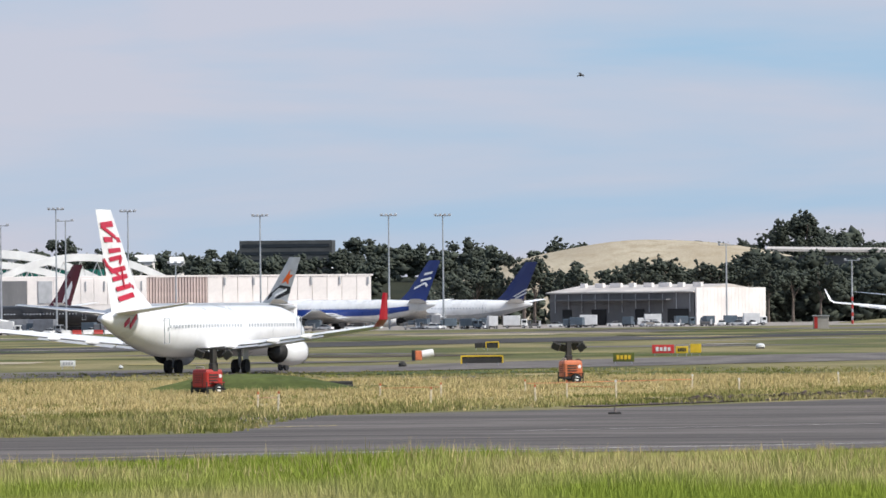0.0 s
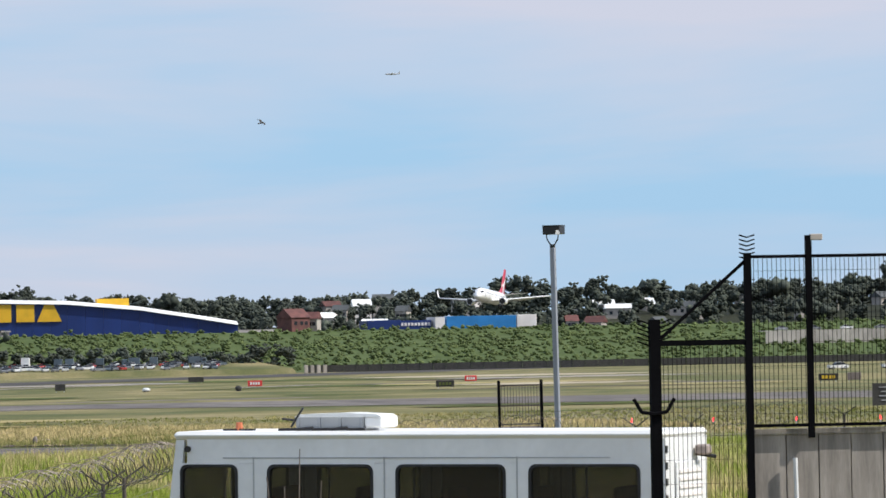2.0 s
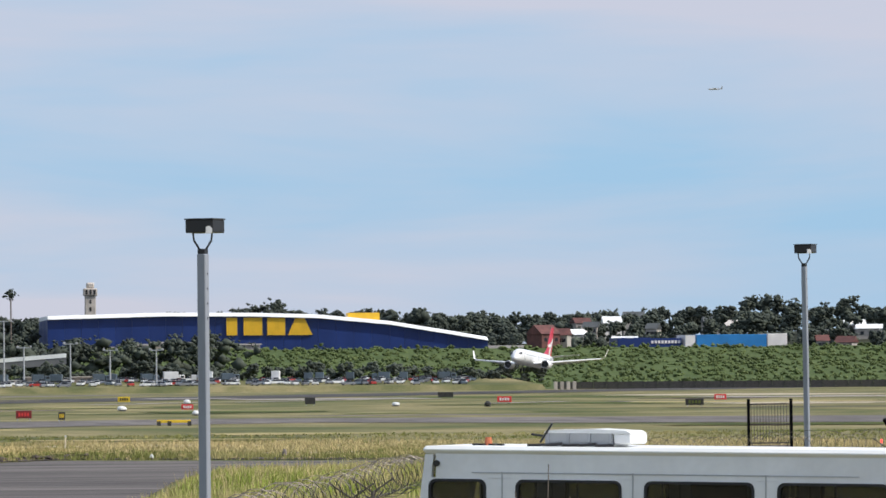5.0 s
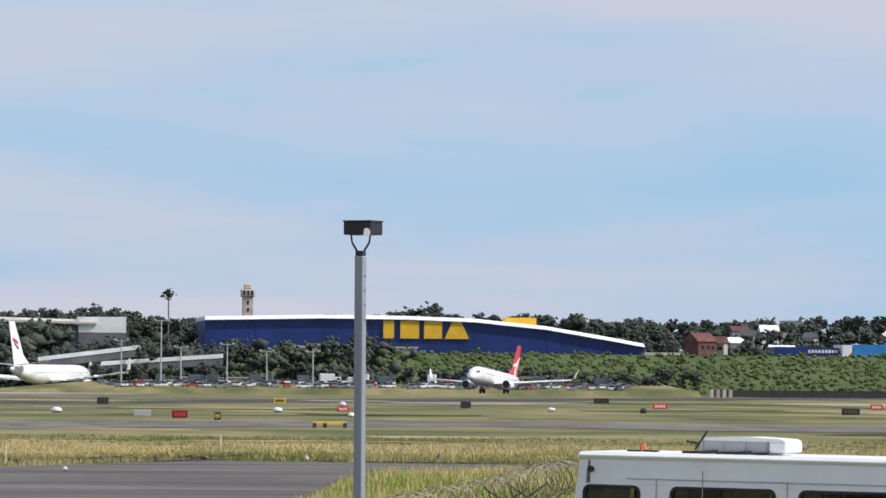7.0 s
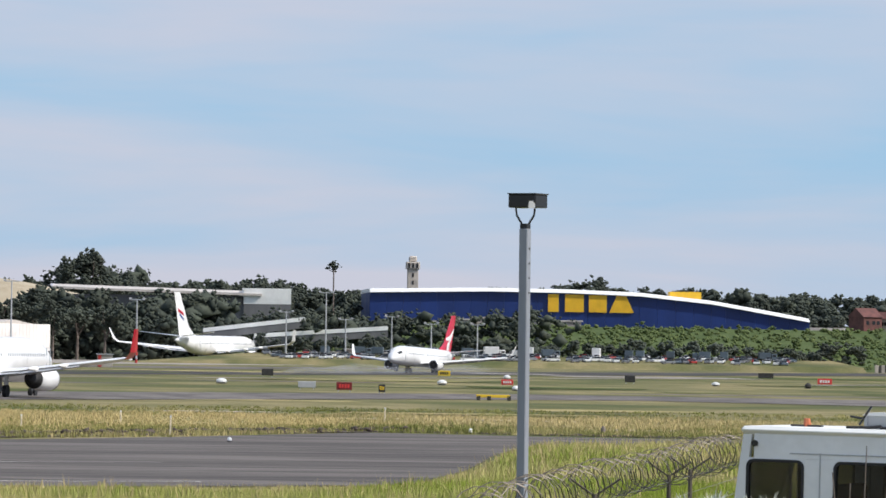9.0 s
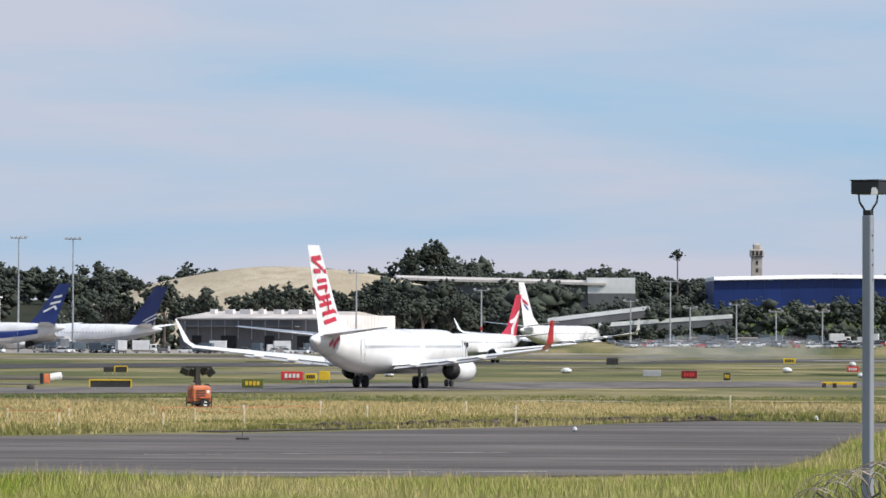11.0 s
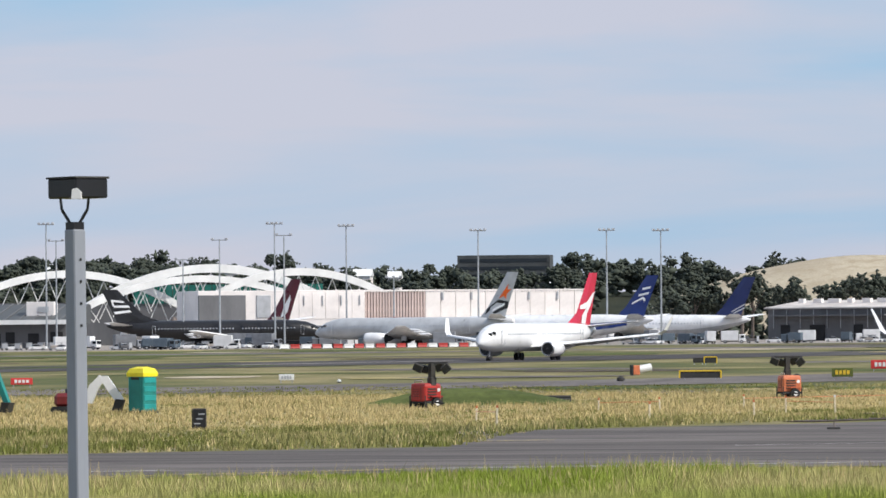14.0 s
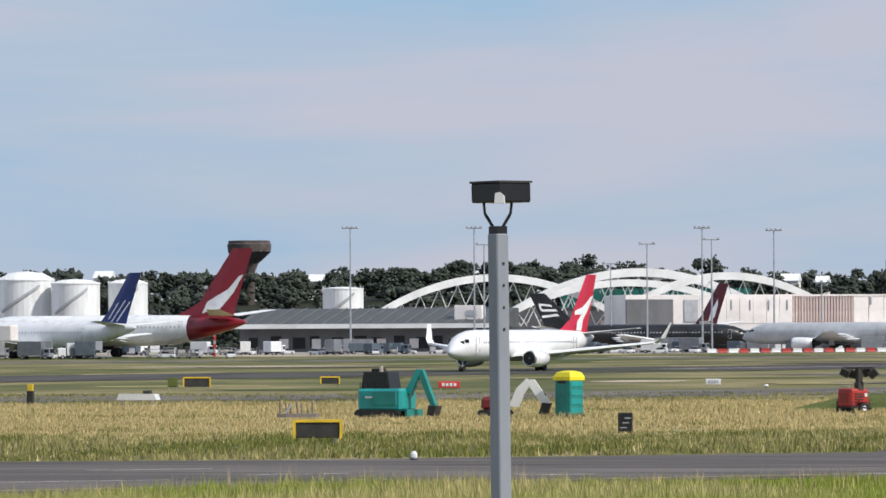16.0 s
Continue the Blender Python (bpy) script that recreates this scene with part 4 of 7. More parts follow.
grid_mesh("hillside", [-1400 + i * 25 for i in range(113)], [1842 + i * 22 for i in range(40)], lambda x, y: hill_z(x, y) + 0.05 * math.sin(x * 0.3), M_FOREST, "wooded ridge closing the airfield", "hill")


def sand_z(x, y):
    k = max(0.0, 1.0 - ((y - 1975.0) / 80.0) ** 2)
    u = (x + 62.0) / 106.0
    prof = max(0.0, 1.0 - u * u)
    return 0.05 + (30.2 + noise.noise((x * 0.03, y * 0.03, 0)) * 1.2) * k * prof


grid_mesh("sand_mound", [-170 + i * 6 for i in range(37)], [1896 + i * 5 for i in range(32)], sand_z, M_SAND, "large smooth pale sand stockpile", "mound")
lb = thing("long_warehouse", "long warehouse with a pale sloping roof", "building", pose(0, 1900, 0))
part("wall", box(bmesh.new(), (18, 14, 11.5), (66, 24, 23)), M_GREYWALL, lb)
part("roof", loft(bmesh.new(), [[(-22, y, z) for y, z in ((-1, 25.6), (28, 26.8), (28, 26.0), (-1, 24.8))], [(52, y, z) for y, z in ((-1, 24.0), (28, 25.2), (28, 24.4), (-1, 23.2))]]), M_PALEROOF, lb)
part("roof", loft(bmesh.new(), [[(x, y, z) for y, z in ((0, 25.9), (24, 26.2), (24, 20.4), (0, 20.4))] for x in (45.6, 62.4)]), M_ROOFWHITE, lb, "white upper storey")
part("support", box(bmesh.new(), (54, 12, 10.2), (16.6, 24, 20.2)), M_GREYWALL, lb)


# ---- green bank below the store ----
def bank_z(x, y):
    k = max(0.0, min(1.0, (y - 1660.0) / 230.0))
    side = max(0.0, min(1.0, (x - 30.0) / 60.0))
    return 0.05 + (0.6 * k + 0.4 * k * k) * 14.0 * side + 0.5 * side * k * noise.noise((x * 0.04, y * 0.04, 3.0))


grid_mesh("green_bank", [30 + i * 12 for i in range(54)], [1652 + i * 12 for i in range(25)], bank_z, M_BANK, "broad bank thick with green scrub", "bank")


def leaf_material(name, a, b):
    m = bpy.data.materials.new(name)
    m.use_nodes = True
    n, l = m.node_tree.nodes, m.node_tree.links
    p = n["Principled BSDF"]
    p.inputs["Roughness"].default_value = 0.75
    p.inputs["Specular IOR Level"].default_value = 0.2
    geo, ramp = n.new("ShaderNodeNewGeometry"), n.new("ShaderNodeValToRGB")
    ramp.color_ramp.elements[0].color, ramp.color_ramp.elements[1].color = (*a, 1), (*b, 1)
    l.new(geo.outputs["Random Per Island"], ramp.inputs["Fac"])
    tc, big = n.new("ShaderNodeTexCoord"), n.new("ShaderNodeTexNoise")
    big.inputs["Scale"].default_value = 0.06
    l.new(tc.outputs["Object"], big.inputs["Vector"])
    hs, rg = n.new("ShaderNodeHueSaturation"), n.new("ShaderNodeMapRange")
    rg.inputs["From Min"].default_value, rg.inputs["From Max"].default_value = 0.3, 0.7
    rg.inputs["To Min"].default_value, rg.inputs["To Max"].default_value = 0.72, 1.3
    l.new(big.outputs["Fac"], rg.inputs["Value"])
    l.new(rg.outputs["Result"], hs.inputs["Value"])
    l.new(ramp.outputs["Color"], hs.inputs["Color"])
    l.new(hs.outputs["Color"], p.inputs["Base Color"])
    return m


M_WOODS = leaf_material("eucalypt_foliage", (0.047, 0.057, 0.047), (0.070, 0.082, 0.061))
M_SCRUB = leaf_material("green_scrub", (0.062, 0.088, 0.028), (0.115, 0.145, 0.052))
M_BARK = material("grey_bark", (0.16, 0.13, 0.11), 0.9, vary=0.25, size=0.6)

OCT = np.array([(1, 0, 0), (-1, 0, 0), (0, 1, 0), (0, -1, 0), (0, 0, 1), (0, 0, -1)], float)
OCF = np.array([(0, 2, 4), (2, 1, 4), (1, 3, 4), (3, 0, 4), (2, 0, 5), (1, 2, 5), (3, 1, 5), (0, 3, 5)])


def clumps(centres, radii, rng, flat=0.8):
    """Many small ragged leaf clumps as vertex and face arrays."""
    n = len(centres)
    v = np.repeat(OCT[None], n, 0) * rng.uniform(0.55, 1.35, (n, 6, 1))
    v += rng.normal(0, 0.28, (n, 6, 3))
    v[:, :, 2] *= flat
    v = v * np.asarray(radii)[:, None, None] + np.asarray(centres)[:, None, :]
    f = OCF[None] + (np.arange(n) * 6)[:, None, None]
    return v.reshape(-1, 3), f.reshape(-1, 3)


def array_mesh(name, v, f, mat, smooth=False):
    me = bpy.data.meshes.new(name)
    me.vertices.add(len(v))
    me.vertices.foreach_set("co", np.asarray(v, np.float32).ravel())
    k = f.shape[1]
    me.loops.add(f.size)
    me.loops.foreach_set("vertex_index", np.asarray(f, np.int32).ravel())
    me.polygons.add(len(f))
    me.polygons.foreach_set("loop_start", np.arange(0, f.size, k, dtype=np.int32))
    if smooth:
        me.polygons.foreach_set("use_smooth", np.ones(len(f), dtype=bool))
    me.update(calc_edges=True)
    me.materials.append(mat)
    return me


def woods(name, spots, rng, mat, label, per=46, size=1.0):
    """A wood: each spot is (x, y, ground z, height)."""
    cs, rs = [], []
    for x, y, z, h in spots:
        w = h * rng.uniform(0.32, 0.55)
        lobes = np.clip(rng.normal(0, 0.5, (5, 3)), -0.8, 0.8) * (w, w, h * 0.22) + (x, y, z + h * 0.66)
        pick = lobes[rng.integers(0, 5, per)]
        c = pick + np.clip(rng.normal(0, 0.42, (per, 3)), -0.62, 0.62) * (w * 0.55, w * 0.55, h * 0.20)
        c[:, 2] = np.clip(c[:, 2], z + h * 0.12, z + h * 1.02)
        cs.append(c)
        rs.append(rng.uniform(0.4, 1.05, per) * size)
        inner = max(6, per // 6)
        c2 = lobes[rng.integers(0, 5, inner)] * (1, 1, 0.94) + (0, 0, z * 0.06) + rng.normal(0, 0.3, (inner, 3)) * (w * 0.5, w * 0.5, h * 0.16)
        cs.append(c2)
        rs.append(rng.uniform(0.22, 0.34, inner) * w)
        low_part = max(3, per // 12)
        cs.append(np.stack([x + rng.uniform(-0.8, 0.8, low_part) * w, y + rng.uniform(-0.5, 0.5, low_part) * w, z + h * rng.uniform(0.08, 0.4, low_part)], 1))
        rs.append(rng.uniform(0.10, 0.17, low_part) * h)
    v, f = clumps(np.concatenate(cs), np.concatenate(rs), rng)
    return tagged(new(name, array_mesh(name, v, f, mat, True)), label, "woods", kind="stuff")


wr = np.random.default_rng(5)
spots = []
for row, (yy, hmin, hmax, step) in enumerate(((1868, 8, 12, 7), (1925, 9, 13, 6.5), (2010, 9, 14, 6), (2100, 9, 14, 6), (2180, 9, 14, 5.5), (2230, 9, 15, 5.5))):
    for x in np.arange(-680, 680, step):
        if row < 2 and (-172 < x < 12 or 88 < x < 268 or x > 290):
            continue
        if row == 2 and 88 < x < 262:
            continue
        if row < 5 and x > 280 and wr.random() < 0.12:
            continue
        px, py = x + wr.normal(0, 3), yy + wr.normal(0, 14)
        h = wr.uniform(hmin, hmax) * (1.25 if wr.random() < 0.08 else 1.0)
        if row > 3 and wr.random() < 0.18:
            h *= 0.6
        if abs(px + 62) < 104 and py < 2062:
            continue
        spots.append((px, py, hill_z(px, py), h))
woods("distant_woods", spots, wr, M_WOODS, "dark eucalypt woods along the ridge", 130, 1.0)
bank_spots = [(x, y, bank_z(x, y) - 0.5, wr.uniform(0.8, 1.9) * (1.9 if wr.random() < 0.04 else 1.0)) for x, y in zip(wr.uniform(44, 640, 5600), 1668 + 225 * wr.uniform(0, 1, 5600) ** 0.8)]
woods("bank_scrub", bank_spots, wr, M_SCRUB, "dense green scrub covering the bank", 11, 0.62)
low = [(x, 1652 + wr.normal(0, 4), 2.0, wr.uniform(4, 8)) for x in np.arange(48, 235, 3.6)]
low += [(x, 1700 + wr.normal(0, 8), 3.0, wr.uniform(11, 17)) for x in np.arange(46, 140, 4)]
woods("bank_foot_trees", low, wr, M_WOODS, "dark low trees along the foot of the bank", 60, 0.8)
mound_trees = [(x, 1795 + wr.normal(0, 8), 0.0, wr.uniform(11, 19)) for x in np.concatenate([np.arange(-135, -95, 5.0), np.arange(-92, -40, 7.0), np.arange(-40, 92, 4.0)])]
mound_trees += [(x, 1830 + wr.normal(0, 6), 0.0, wr.uniform(22, 26)) for x in np.arange(-28, 38, 4.5)]
woods("hangar_trees", mound_trees, wr, M_WOODS, "belt of dark trees behind the hangar", 190, 1.0)


def tree(x, y, z, h, wide, label, seed, per=220):
    """One tree: tapered trunk, limbs and a crown of small clumps."""
    rng = np.random.default_rng(seed)
    root = thing("tree", label, "tree", pose(x, y, z))
    tr = part("trunk", rod(bmesh.new(), (0, 0, -1.0), (0.2, 0, h * 0.55), h * 0.028, h * 0.012, 7), M_BARK, root)
    for i in range(5):
        a = i * 1.3 + seed
        part("limb", rod(bmesh.new(), (0.1, 0, h * (0.3 + 0.04 * i)), (math.cos(a) * wide * 0.5, math.sin(a) * wide * 0.5, h * (0.6 + 0.05 * i)), h * 0.011, h * 0.004, 5), M_BARK, tr)
    lobes = rng.normal(0, 0.42, (9, 3)) * (wide, wide, h * 0.2) + (0, 0, h * 0.68)
    c = lobes[rng.integers(0, 9, per)] + rng.normal(0, 0.35, (per, 3)) * (wide * 0.45, wide * 0.45, h * 0.14)
    c[:, 2] = np.clip(c[:, 2], h * 0.2, h)
    c = np.concatenate([c, c + rng.normal(0, 0.5, c.shape), lobes])
    v, f = clumps(c, np.concatenate([rng.uniform(0.35, 0.95, 2 * per), np.full(9, wide * 0.2)]), rng)
    ob = new("crown", array_mesh("crown", v, f, M_WOODS, True))
    ob.parent = root
    return root


tree(-8.8, 2075, 12, 33.5, 8.0, "tall dark spreading fig tree on the ridge", 1, 900)
for i, (x, h) in enumerate(((-30, 17), (-3, 19), (3, 17), (-13, 20), (11, 15), (-24, 18))):
    tree(x, 2072, 14, h, h * 0.36, "dark round-crowned tree at the foot of a fig", 80 + i, 300)
tree(-19, 2078, 12, 25, 7, "dark tree beside a taller one on the ridge", 2, 260)
for i, (x, h) in enumerate(((-124, 18), (-116, 20), (-108, 19), (-100, 25), (-97, 23), (-86, 20), (-83, 19), (-68, 21), (-63, 23), (-57, 24), (-52, 21), (-44, 23), (-38, 26), (-33, 25), (-27, 27), (-20, 24), (-12, 25), (-3, 23))):
    tree(x, 1760 + (i % 3) * 8, 0, h * (1.05 if x < -50 else 0.88), h * 0.32, "dark gum tree in front of the sand stockpile", 20 + i, 240)
for i, (x, y, z, h) in enumerate(((186, 2080, 14, 24), (178, 2078, 14, 21), (150, 1955, 8, 14), (122, 1952, 6, 13), (-195, 2225, 20, 17), (5, 2010, 15, 14), (15, 2020, 15, 15), (28, 2020, 15, 15), (-240, 2225, 20, 15), (-410, 2230, 20, 17), (-320, 2230, 20, 18))):
    tree(x, y, z, h, h * 0.4, "dark round-headed tree standing above the others", 50 + i, 260)
palm = thing("palm_tree", "tall slim palm above the tree line", "palm", pose(81.4, 2000, 0))
part("trunk", rod(bmesh.new(), (0, 0, 8), (0, 0, 35.5), 0.35, 0.25, 7), M_BARK, palm)
_pr = np.random.default_rng(3)
_v, _f = clumps(_pr.normal(0, 0.9, (70, 3)) + (0, 0, 35.8), _pr.uniform(0.25, 0.7, 70), _pr)
_c = new("crown", array_mesh("crown", _v, _f, M_WOODS, True))
_c.parent = palm

# ---- apron masts and vehicles ----
M_REDPAINT = material("red_paint", (0.40, 0.027, 0.02), 0.5, vary=0.1, size=1.0)
M_SIGNRED = material("sign_red", (0.62, 0.04, 0.04), 0.5, vary=0.08, size=0.8)
M_SIGNYEL = material("sign_yellow", (0.75, 0.50, 0.03), 0.5, vary=0.08, size=0.8)
M_SIGNGRN = material("sign_olive", (0.10, 0.12, 0.02), 0.6, vary=0.1, size=0.8)
M_SIGNBLK = material("sign_back", (0.035, 0.033, 0.03), 0.7, vary=0.2, size=0.6)
M_TEAL = material("teal_paint", (0.01, 0.27, 0.26), 0.45, vary=0.10, size=0.9, sheen_coat=0.2)
M_TEALDARK = material("teal_plastic", (0.012, 0.20, 0.18), 0.5, vary=0.10, size=0.9)
M_LEMON = material("lemon_plastic", (0.78, 0.66, 0.02), 0.5, vary=0.06, size=0.8)
M_ORANGEP = material("orange_paint", (0.60, 0.17, 0.07), 0.5, vary=0.12, size=0.7)
M_MAROON = material("maroon_paint", (0.16, 0.015, 0.015), 0.5, vary=0.12, size=0.7)
M_POLE = material("pole_steel", (0.27, 0.29, 0.33), 0.55, 0.05, vary=0.08, size=0.5, stretch=(1, 1, 0.15))
M_WOOD = material("stake_timber", (0.72, 0.63, 0.47), 0.8, vary=0.15, size=0.3)


def mast(x, y, h, heads=4, label="slim grey apron light mast", mat=None, lower=None):
    root = thing("light_mast", label, "light mast", pose(x, y, 0), group="apron light masts")
    part("pole", rod(bmesh.new(), (0, 0, 0), (0, 0, h), 0.30, 0.16, 8), mat or M_GALV, root)
    if lower:
        for i in range(0, 7, 2):
            part("painted_band", rod(bmesh.new(), (0, 0, h * (0.06 * i)), (0, 0, h * (0.06 * i + 0.06)), 0.36, 0.34, 8), lower, root)
    part("crossbar", box(bmesh.new(), (0, 0, h - 0.2), (4.4, 0.25, 0.25)), M_GALV, root)
    for i in range(heads):
        part("floodlight", box(bmesh.new(), (-1.9 + 3.8 * i / max(1, heads - 1), -0.3, h + 0.1), (0.75, 0.7, 0.55), bevel=0.06), M_GREY, root)
    return root


for mx, mz in ((-307.7, 34.8), (-272.9, 34.5), (-209.7, 34.0), (-190.0, 33.2), (-153.9, 31.6), (-118.9, 31.3), (-104.2, 31.1)):
    mast(mx, 1450, mz - 0.3)
for mx, mz in ((-207.4, 30.9), (-225.2, 29.8), (-235.3, 24.5), (-270.5, 30.0)):
    mast(mx, 1452, mz - 0.3, 2, "slim grey light pole near the terminal")
mast(-286.6, 1200, 15.8, 2, "red and white banded mast on the apron", None, M_REDPAINT)
mast(-175.8, 1440, 18.6, 3, "short light mast with red bands", None, M_REDPAINT)
mast(-28.6, 1500, 22.6, 1, "thin dark pole in front of the hangar", M_GREY)
for lx, lz in ((6.4, 18.1), (52, 16), (70, 14), (84, 15), (96, 13), (110, 13), (64, 22)):
    mast(lx, 1520 if lx < 10 else 1625, lz, 2, "thin light pole beside the apron", M_GREY, M_REDPAINT if lx < 10 else None)

M_VW = material("vehicle_white", (0.72, 0.72, 0.72), 0.4, vary=0.05, size=1.5, per_object=0.1)
M_VG = material("vehicle_grey", (0.22, 0.23, 0.25), 0.4, vary=0.1, size=1.5, per_object=0.3)
M_VB = material("vehicle_blue", (0.09, 0.12, 0.15), 0.4, vary=0.1, size=1.5, per_object=0.2)


def wheels(root, xs, y, r=0.34):
    for x in xs:
        for s in (-1, 1):
            w = part("wheel", rod(bmesh.new(), (x, s * y - 0.11, r), (x, s * y + 0.11, r), r, sides=12), M_DARK, root)
            part("hub", rod(bmesh.new(), (x, s * (y + 0.12) - 0.02, r), (x, s * (y + 0.12) + 0.02, r), r * 0.5, sides=8), M_GREY, w)


def car(mat, label):
    root = thing("car", label, "car", group="cars parked below the bank")
    part("body", loft(bmesh.new(), [[(x, s * 0.86, z) for s, z in ((-1, 0.3), (1, 0.3), (1, zt), (-1, zt))] for x, zt in ((-2.1, 0.7), (-2.0, 0.9), (-0.9, 0.95), (1.2, 0.98), (2.0, 0.92), (2.1, 0.6))]), mat, root)
    part("cabin", loft(bmesh.new(), [[(x, s * w, z) for s, z in ((-1, 0.9), (1, 0.9), (0.9, zt), (-0.9, zt))] for x, zt, w in ((-1.1, 0.95, 0.8), (-0.4, 1.45, 0.78), (0.9, 1.48, 0.78), (1.6, 0.98, 0.8))]), M_GLASSDARK, root)
    part("roof", box(bmesh.new(), (0.25, 0, 1.5), (1.4, 1.35, 0.05)), mat, root)
    wheels(root, (-1.35, 1.35), 0.78, 0.32)
    return root


def truck(mat, label, L=6.5, h=3.2):
    root = thing("service_truck", label, "truck", group="apron service vehicles")
    part("cab", box(bmesh.new(), (L / 2 - 0.8, 0, 1.45), (1.7, 2.2, 1.9), bevel=0.15), mat, root)
    part("windscreen", box(bmesh.new(), (L / 2 + 0.06, 0, 1.8), (0.06, 1.9, 0.8)), M_GLASSDARK, root)
    part("side_window", box(bmesh.new(), (L / 2 - 0.7, -1.11, 1.8), (1.0, 0.05, 0.7)), M_GLASSDARK, root)
    part("box_body", box(bmesh.new(), (-0.9, 0, 0.7 + h / 2 - 0.2), (L - 2.0, 2.4, h - 0.6), bevel=0.06), mat, root)
    part("chassis", box(bmesh.new(), (0, 0, 0.55), (L, 1.2, 0.25)), M_DARK, root)
    wheels(root, (-L / 2 + 1.2, L / 2 - 1.0), 1.0, 0.45)
    return root


def cart(label):
    root = thing("baggage_cart", label, "cart", group="apron service vehicles")
    part("deck", box(bmesh.new(), (0, 0, 0.55), (3.2, 1.5, 0.15)), M_VG, root)
    for sx in (-1.5, 1.5):
        part("end_frame", box(bmesh.new(), (sx, 0, 1.2), (0.08, 1.4, 1.3)), M_GREY, root)
    part("canopy", box(bmesh.new(), (0, 0, 1.9), (3.3, 1.6, 0.08)), M_VG, root)
    part("load", box(bmesh.new(), (0.2, 0, 0.95), (2.2, 1.2, 0.65), bevel=0.1), M_PLASTER, root)
    wheels(root, (-1.2, 1.2), 0.65, 0.22)
    return root


vr = random.Random(8)
protos = [truck(M_VW, "white box truck on the apron"), truck(M_VG, "dark grey catering truck on the apron", 7.5, 3.6), truck(M_VB, "blue-grey service truck on the apron", 5.5, 2.6), cart("grey baggage cart on the apron"), car(M_VW, "white car on the apron")]
homes = [pose(-200, 1300, 0), pose(-150, 1340, 0), pose(-280, 1330, 0, 0, 0, 20), pose(-120, 1400, 0), pose(-60, 1500, 0)]
for p, hm in zip(protos, homes):
    p.matrix_basis = hm
for i in range(186):
    if i < 95:
        x = vr.uniform(-345, -190)
        y = 1270 + vr.uniform(-10, 90) + (x + 345) * 0.18
    else:
        x = vr.uniform(-190, -20)
        y = 1345 + vr.uniform(0, 70) + (x + 190) * 0.5
    if i % 9 == 0:
        x, y = vr.uniform(-322, -258), vr.uniform(1075, 1128)
    copy_thing(protos[vr.choice([0, 1, 2, 3, 3, 3, 4, 4, 4, 4])], pose(x, y, 0, 0, 0, vr.uniform(-25, 25) + vr.choice([0, 180, 90])))
terr = bmesh.new()
loft(terr, [[(x, 1574, -0.1), (x, 1582, h1), (x, 1660, h2), (x, 1660, -0.1)] for x, h1, h2 in ((2, -0.04, -0.02), (44, 1.55, 3.5), (222, 1.6, 3.6))])
solid("car_park", terr, M_GRASS, "low grassed terrace with parked cars", "terrace", kind="structure")
cars = [car(M_VW, "white parked car in a long row"), car(M_VG, "dark parked car in a long row"), car(M_VB, "blue-grey parked car in a long row"), car(M_REDPAINT, "red parked car in a long row")]
for k, c in enumerate(cars):
    c.matrix_basis = pose(112 + k * 3, 1600, 2.02, 0, 0, 80)
for i in range(170):
    x = 46 + i * 0.95 + vr.uniform(-0.5, 0.5)
    yc = 1590 + vr.uniform(0, 58)
    copy_thing(cars[vr.choice([0, 0, 0, 0, 1, 2, 1, 0, 1, 3])], pose(x, yc, 1.56 + (yc - 1582) * 1.97 / 78, 0, 0, vr.choice([80, 95, 260, 10])))
for i in range(16):
    copy_thing(protos[vr.choice([0, 2, 2])], pose(64 + i * 9.0 + vr.uniform(-3, 3), 1636 + vr.uniform(-6, 6), 2.9, 0, 0, vr.choice([5, 170, 80])))
for x, y in ((267, 1088), (280, 1094)):
    copy_thing(protos[4], pose(x, y, 0, 0, 0, 10))

# red and white barrier row along the apron edge
for k in range(12, 32):
    b = thing("barrier", "red plastic barrier block" if k % 2 else "white plastic barrier block", "barrier", pose(-212 + k * 2.35, 1262 + k * 2.0, 0, 0, 0, 22), group="barrier row on the apron")
    part("block", slab(bmesh.new(), [(-0.5, 0.0), (0.5, 0.0), (0.25, 0.5), (0.2, 1.1), (-0.2, 1.1), (-0.25, 0.5)], -1.1, 1.1, axis=0), M_REDPAINT if k % 2 else M_VW, b)
    part("foot", box(bmesh.new(), (0, 0, 0.06), (2.0, 1.1, 0.12)), M_DARK, b)


def jet_bridge(x, y, turn, L, label, panel):
    root = thing("jet_bridge", label, "jet bridge", pose(x, y, 0, 0, 0, turn))
    part("tunnel", box(bmesh.new(), (0, 0, 5.6), (L, 2.8, 2.9), bevel=0.1), M_WALLWHITE, root)
    part("cabin", box(bmesh.new(), (L / 2 + 1.2, 0, 5.5), (3.2, 3.8, 3.4), bevel=0.2), M_WALLWHITE, root)
    part("advert_panel", box(bmesh.new(), (L * 0.2, -1.45, 5.6), (L * 0.35, 0.1, 2.0)), panel, root, "teal panel with white bars")
    part("window", box(bmesh.new(), (-L * 0.25, -1.45, 5.9), (L * 0.3, 0.1, 1.0)), M_GLASSDARK, root)
    for s in (-1, 1):
        part("support_leg", box(bmesh.new(), (L * 0.3, s * 1.0, 2.1), (0.4, 0.4, 4.2)), M_GREY, root)
    part("bogie", box(bmesh.new(), (L * 0.3, 0, 0.6), (1.4, 3.0, 0.7)), M_DARK, root)


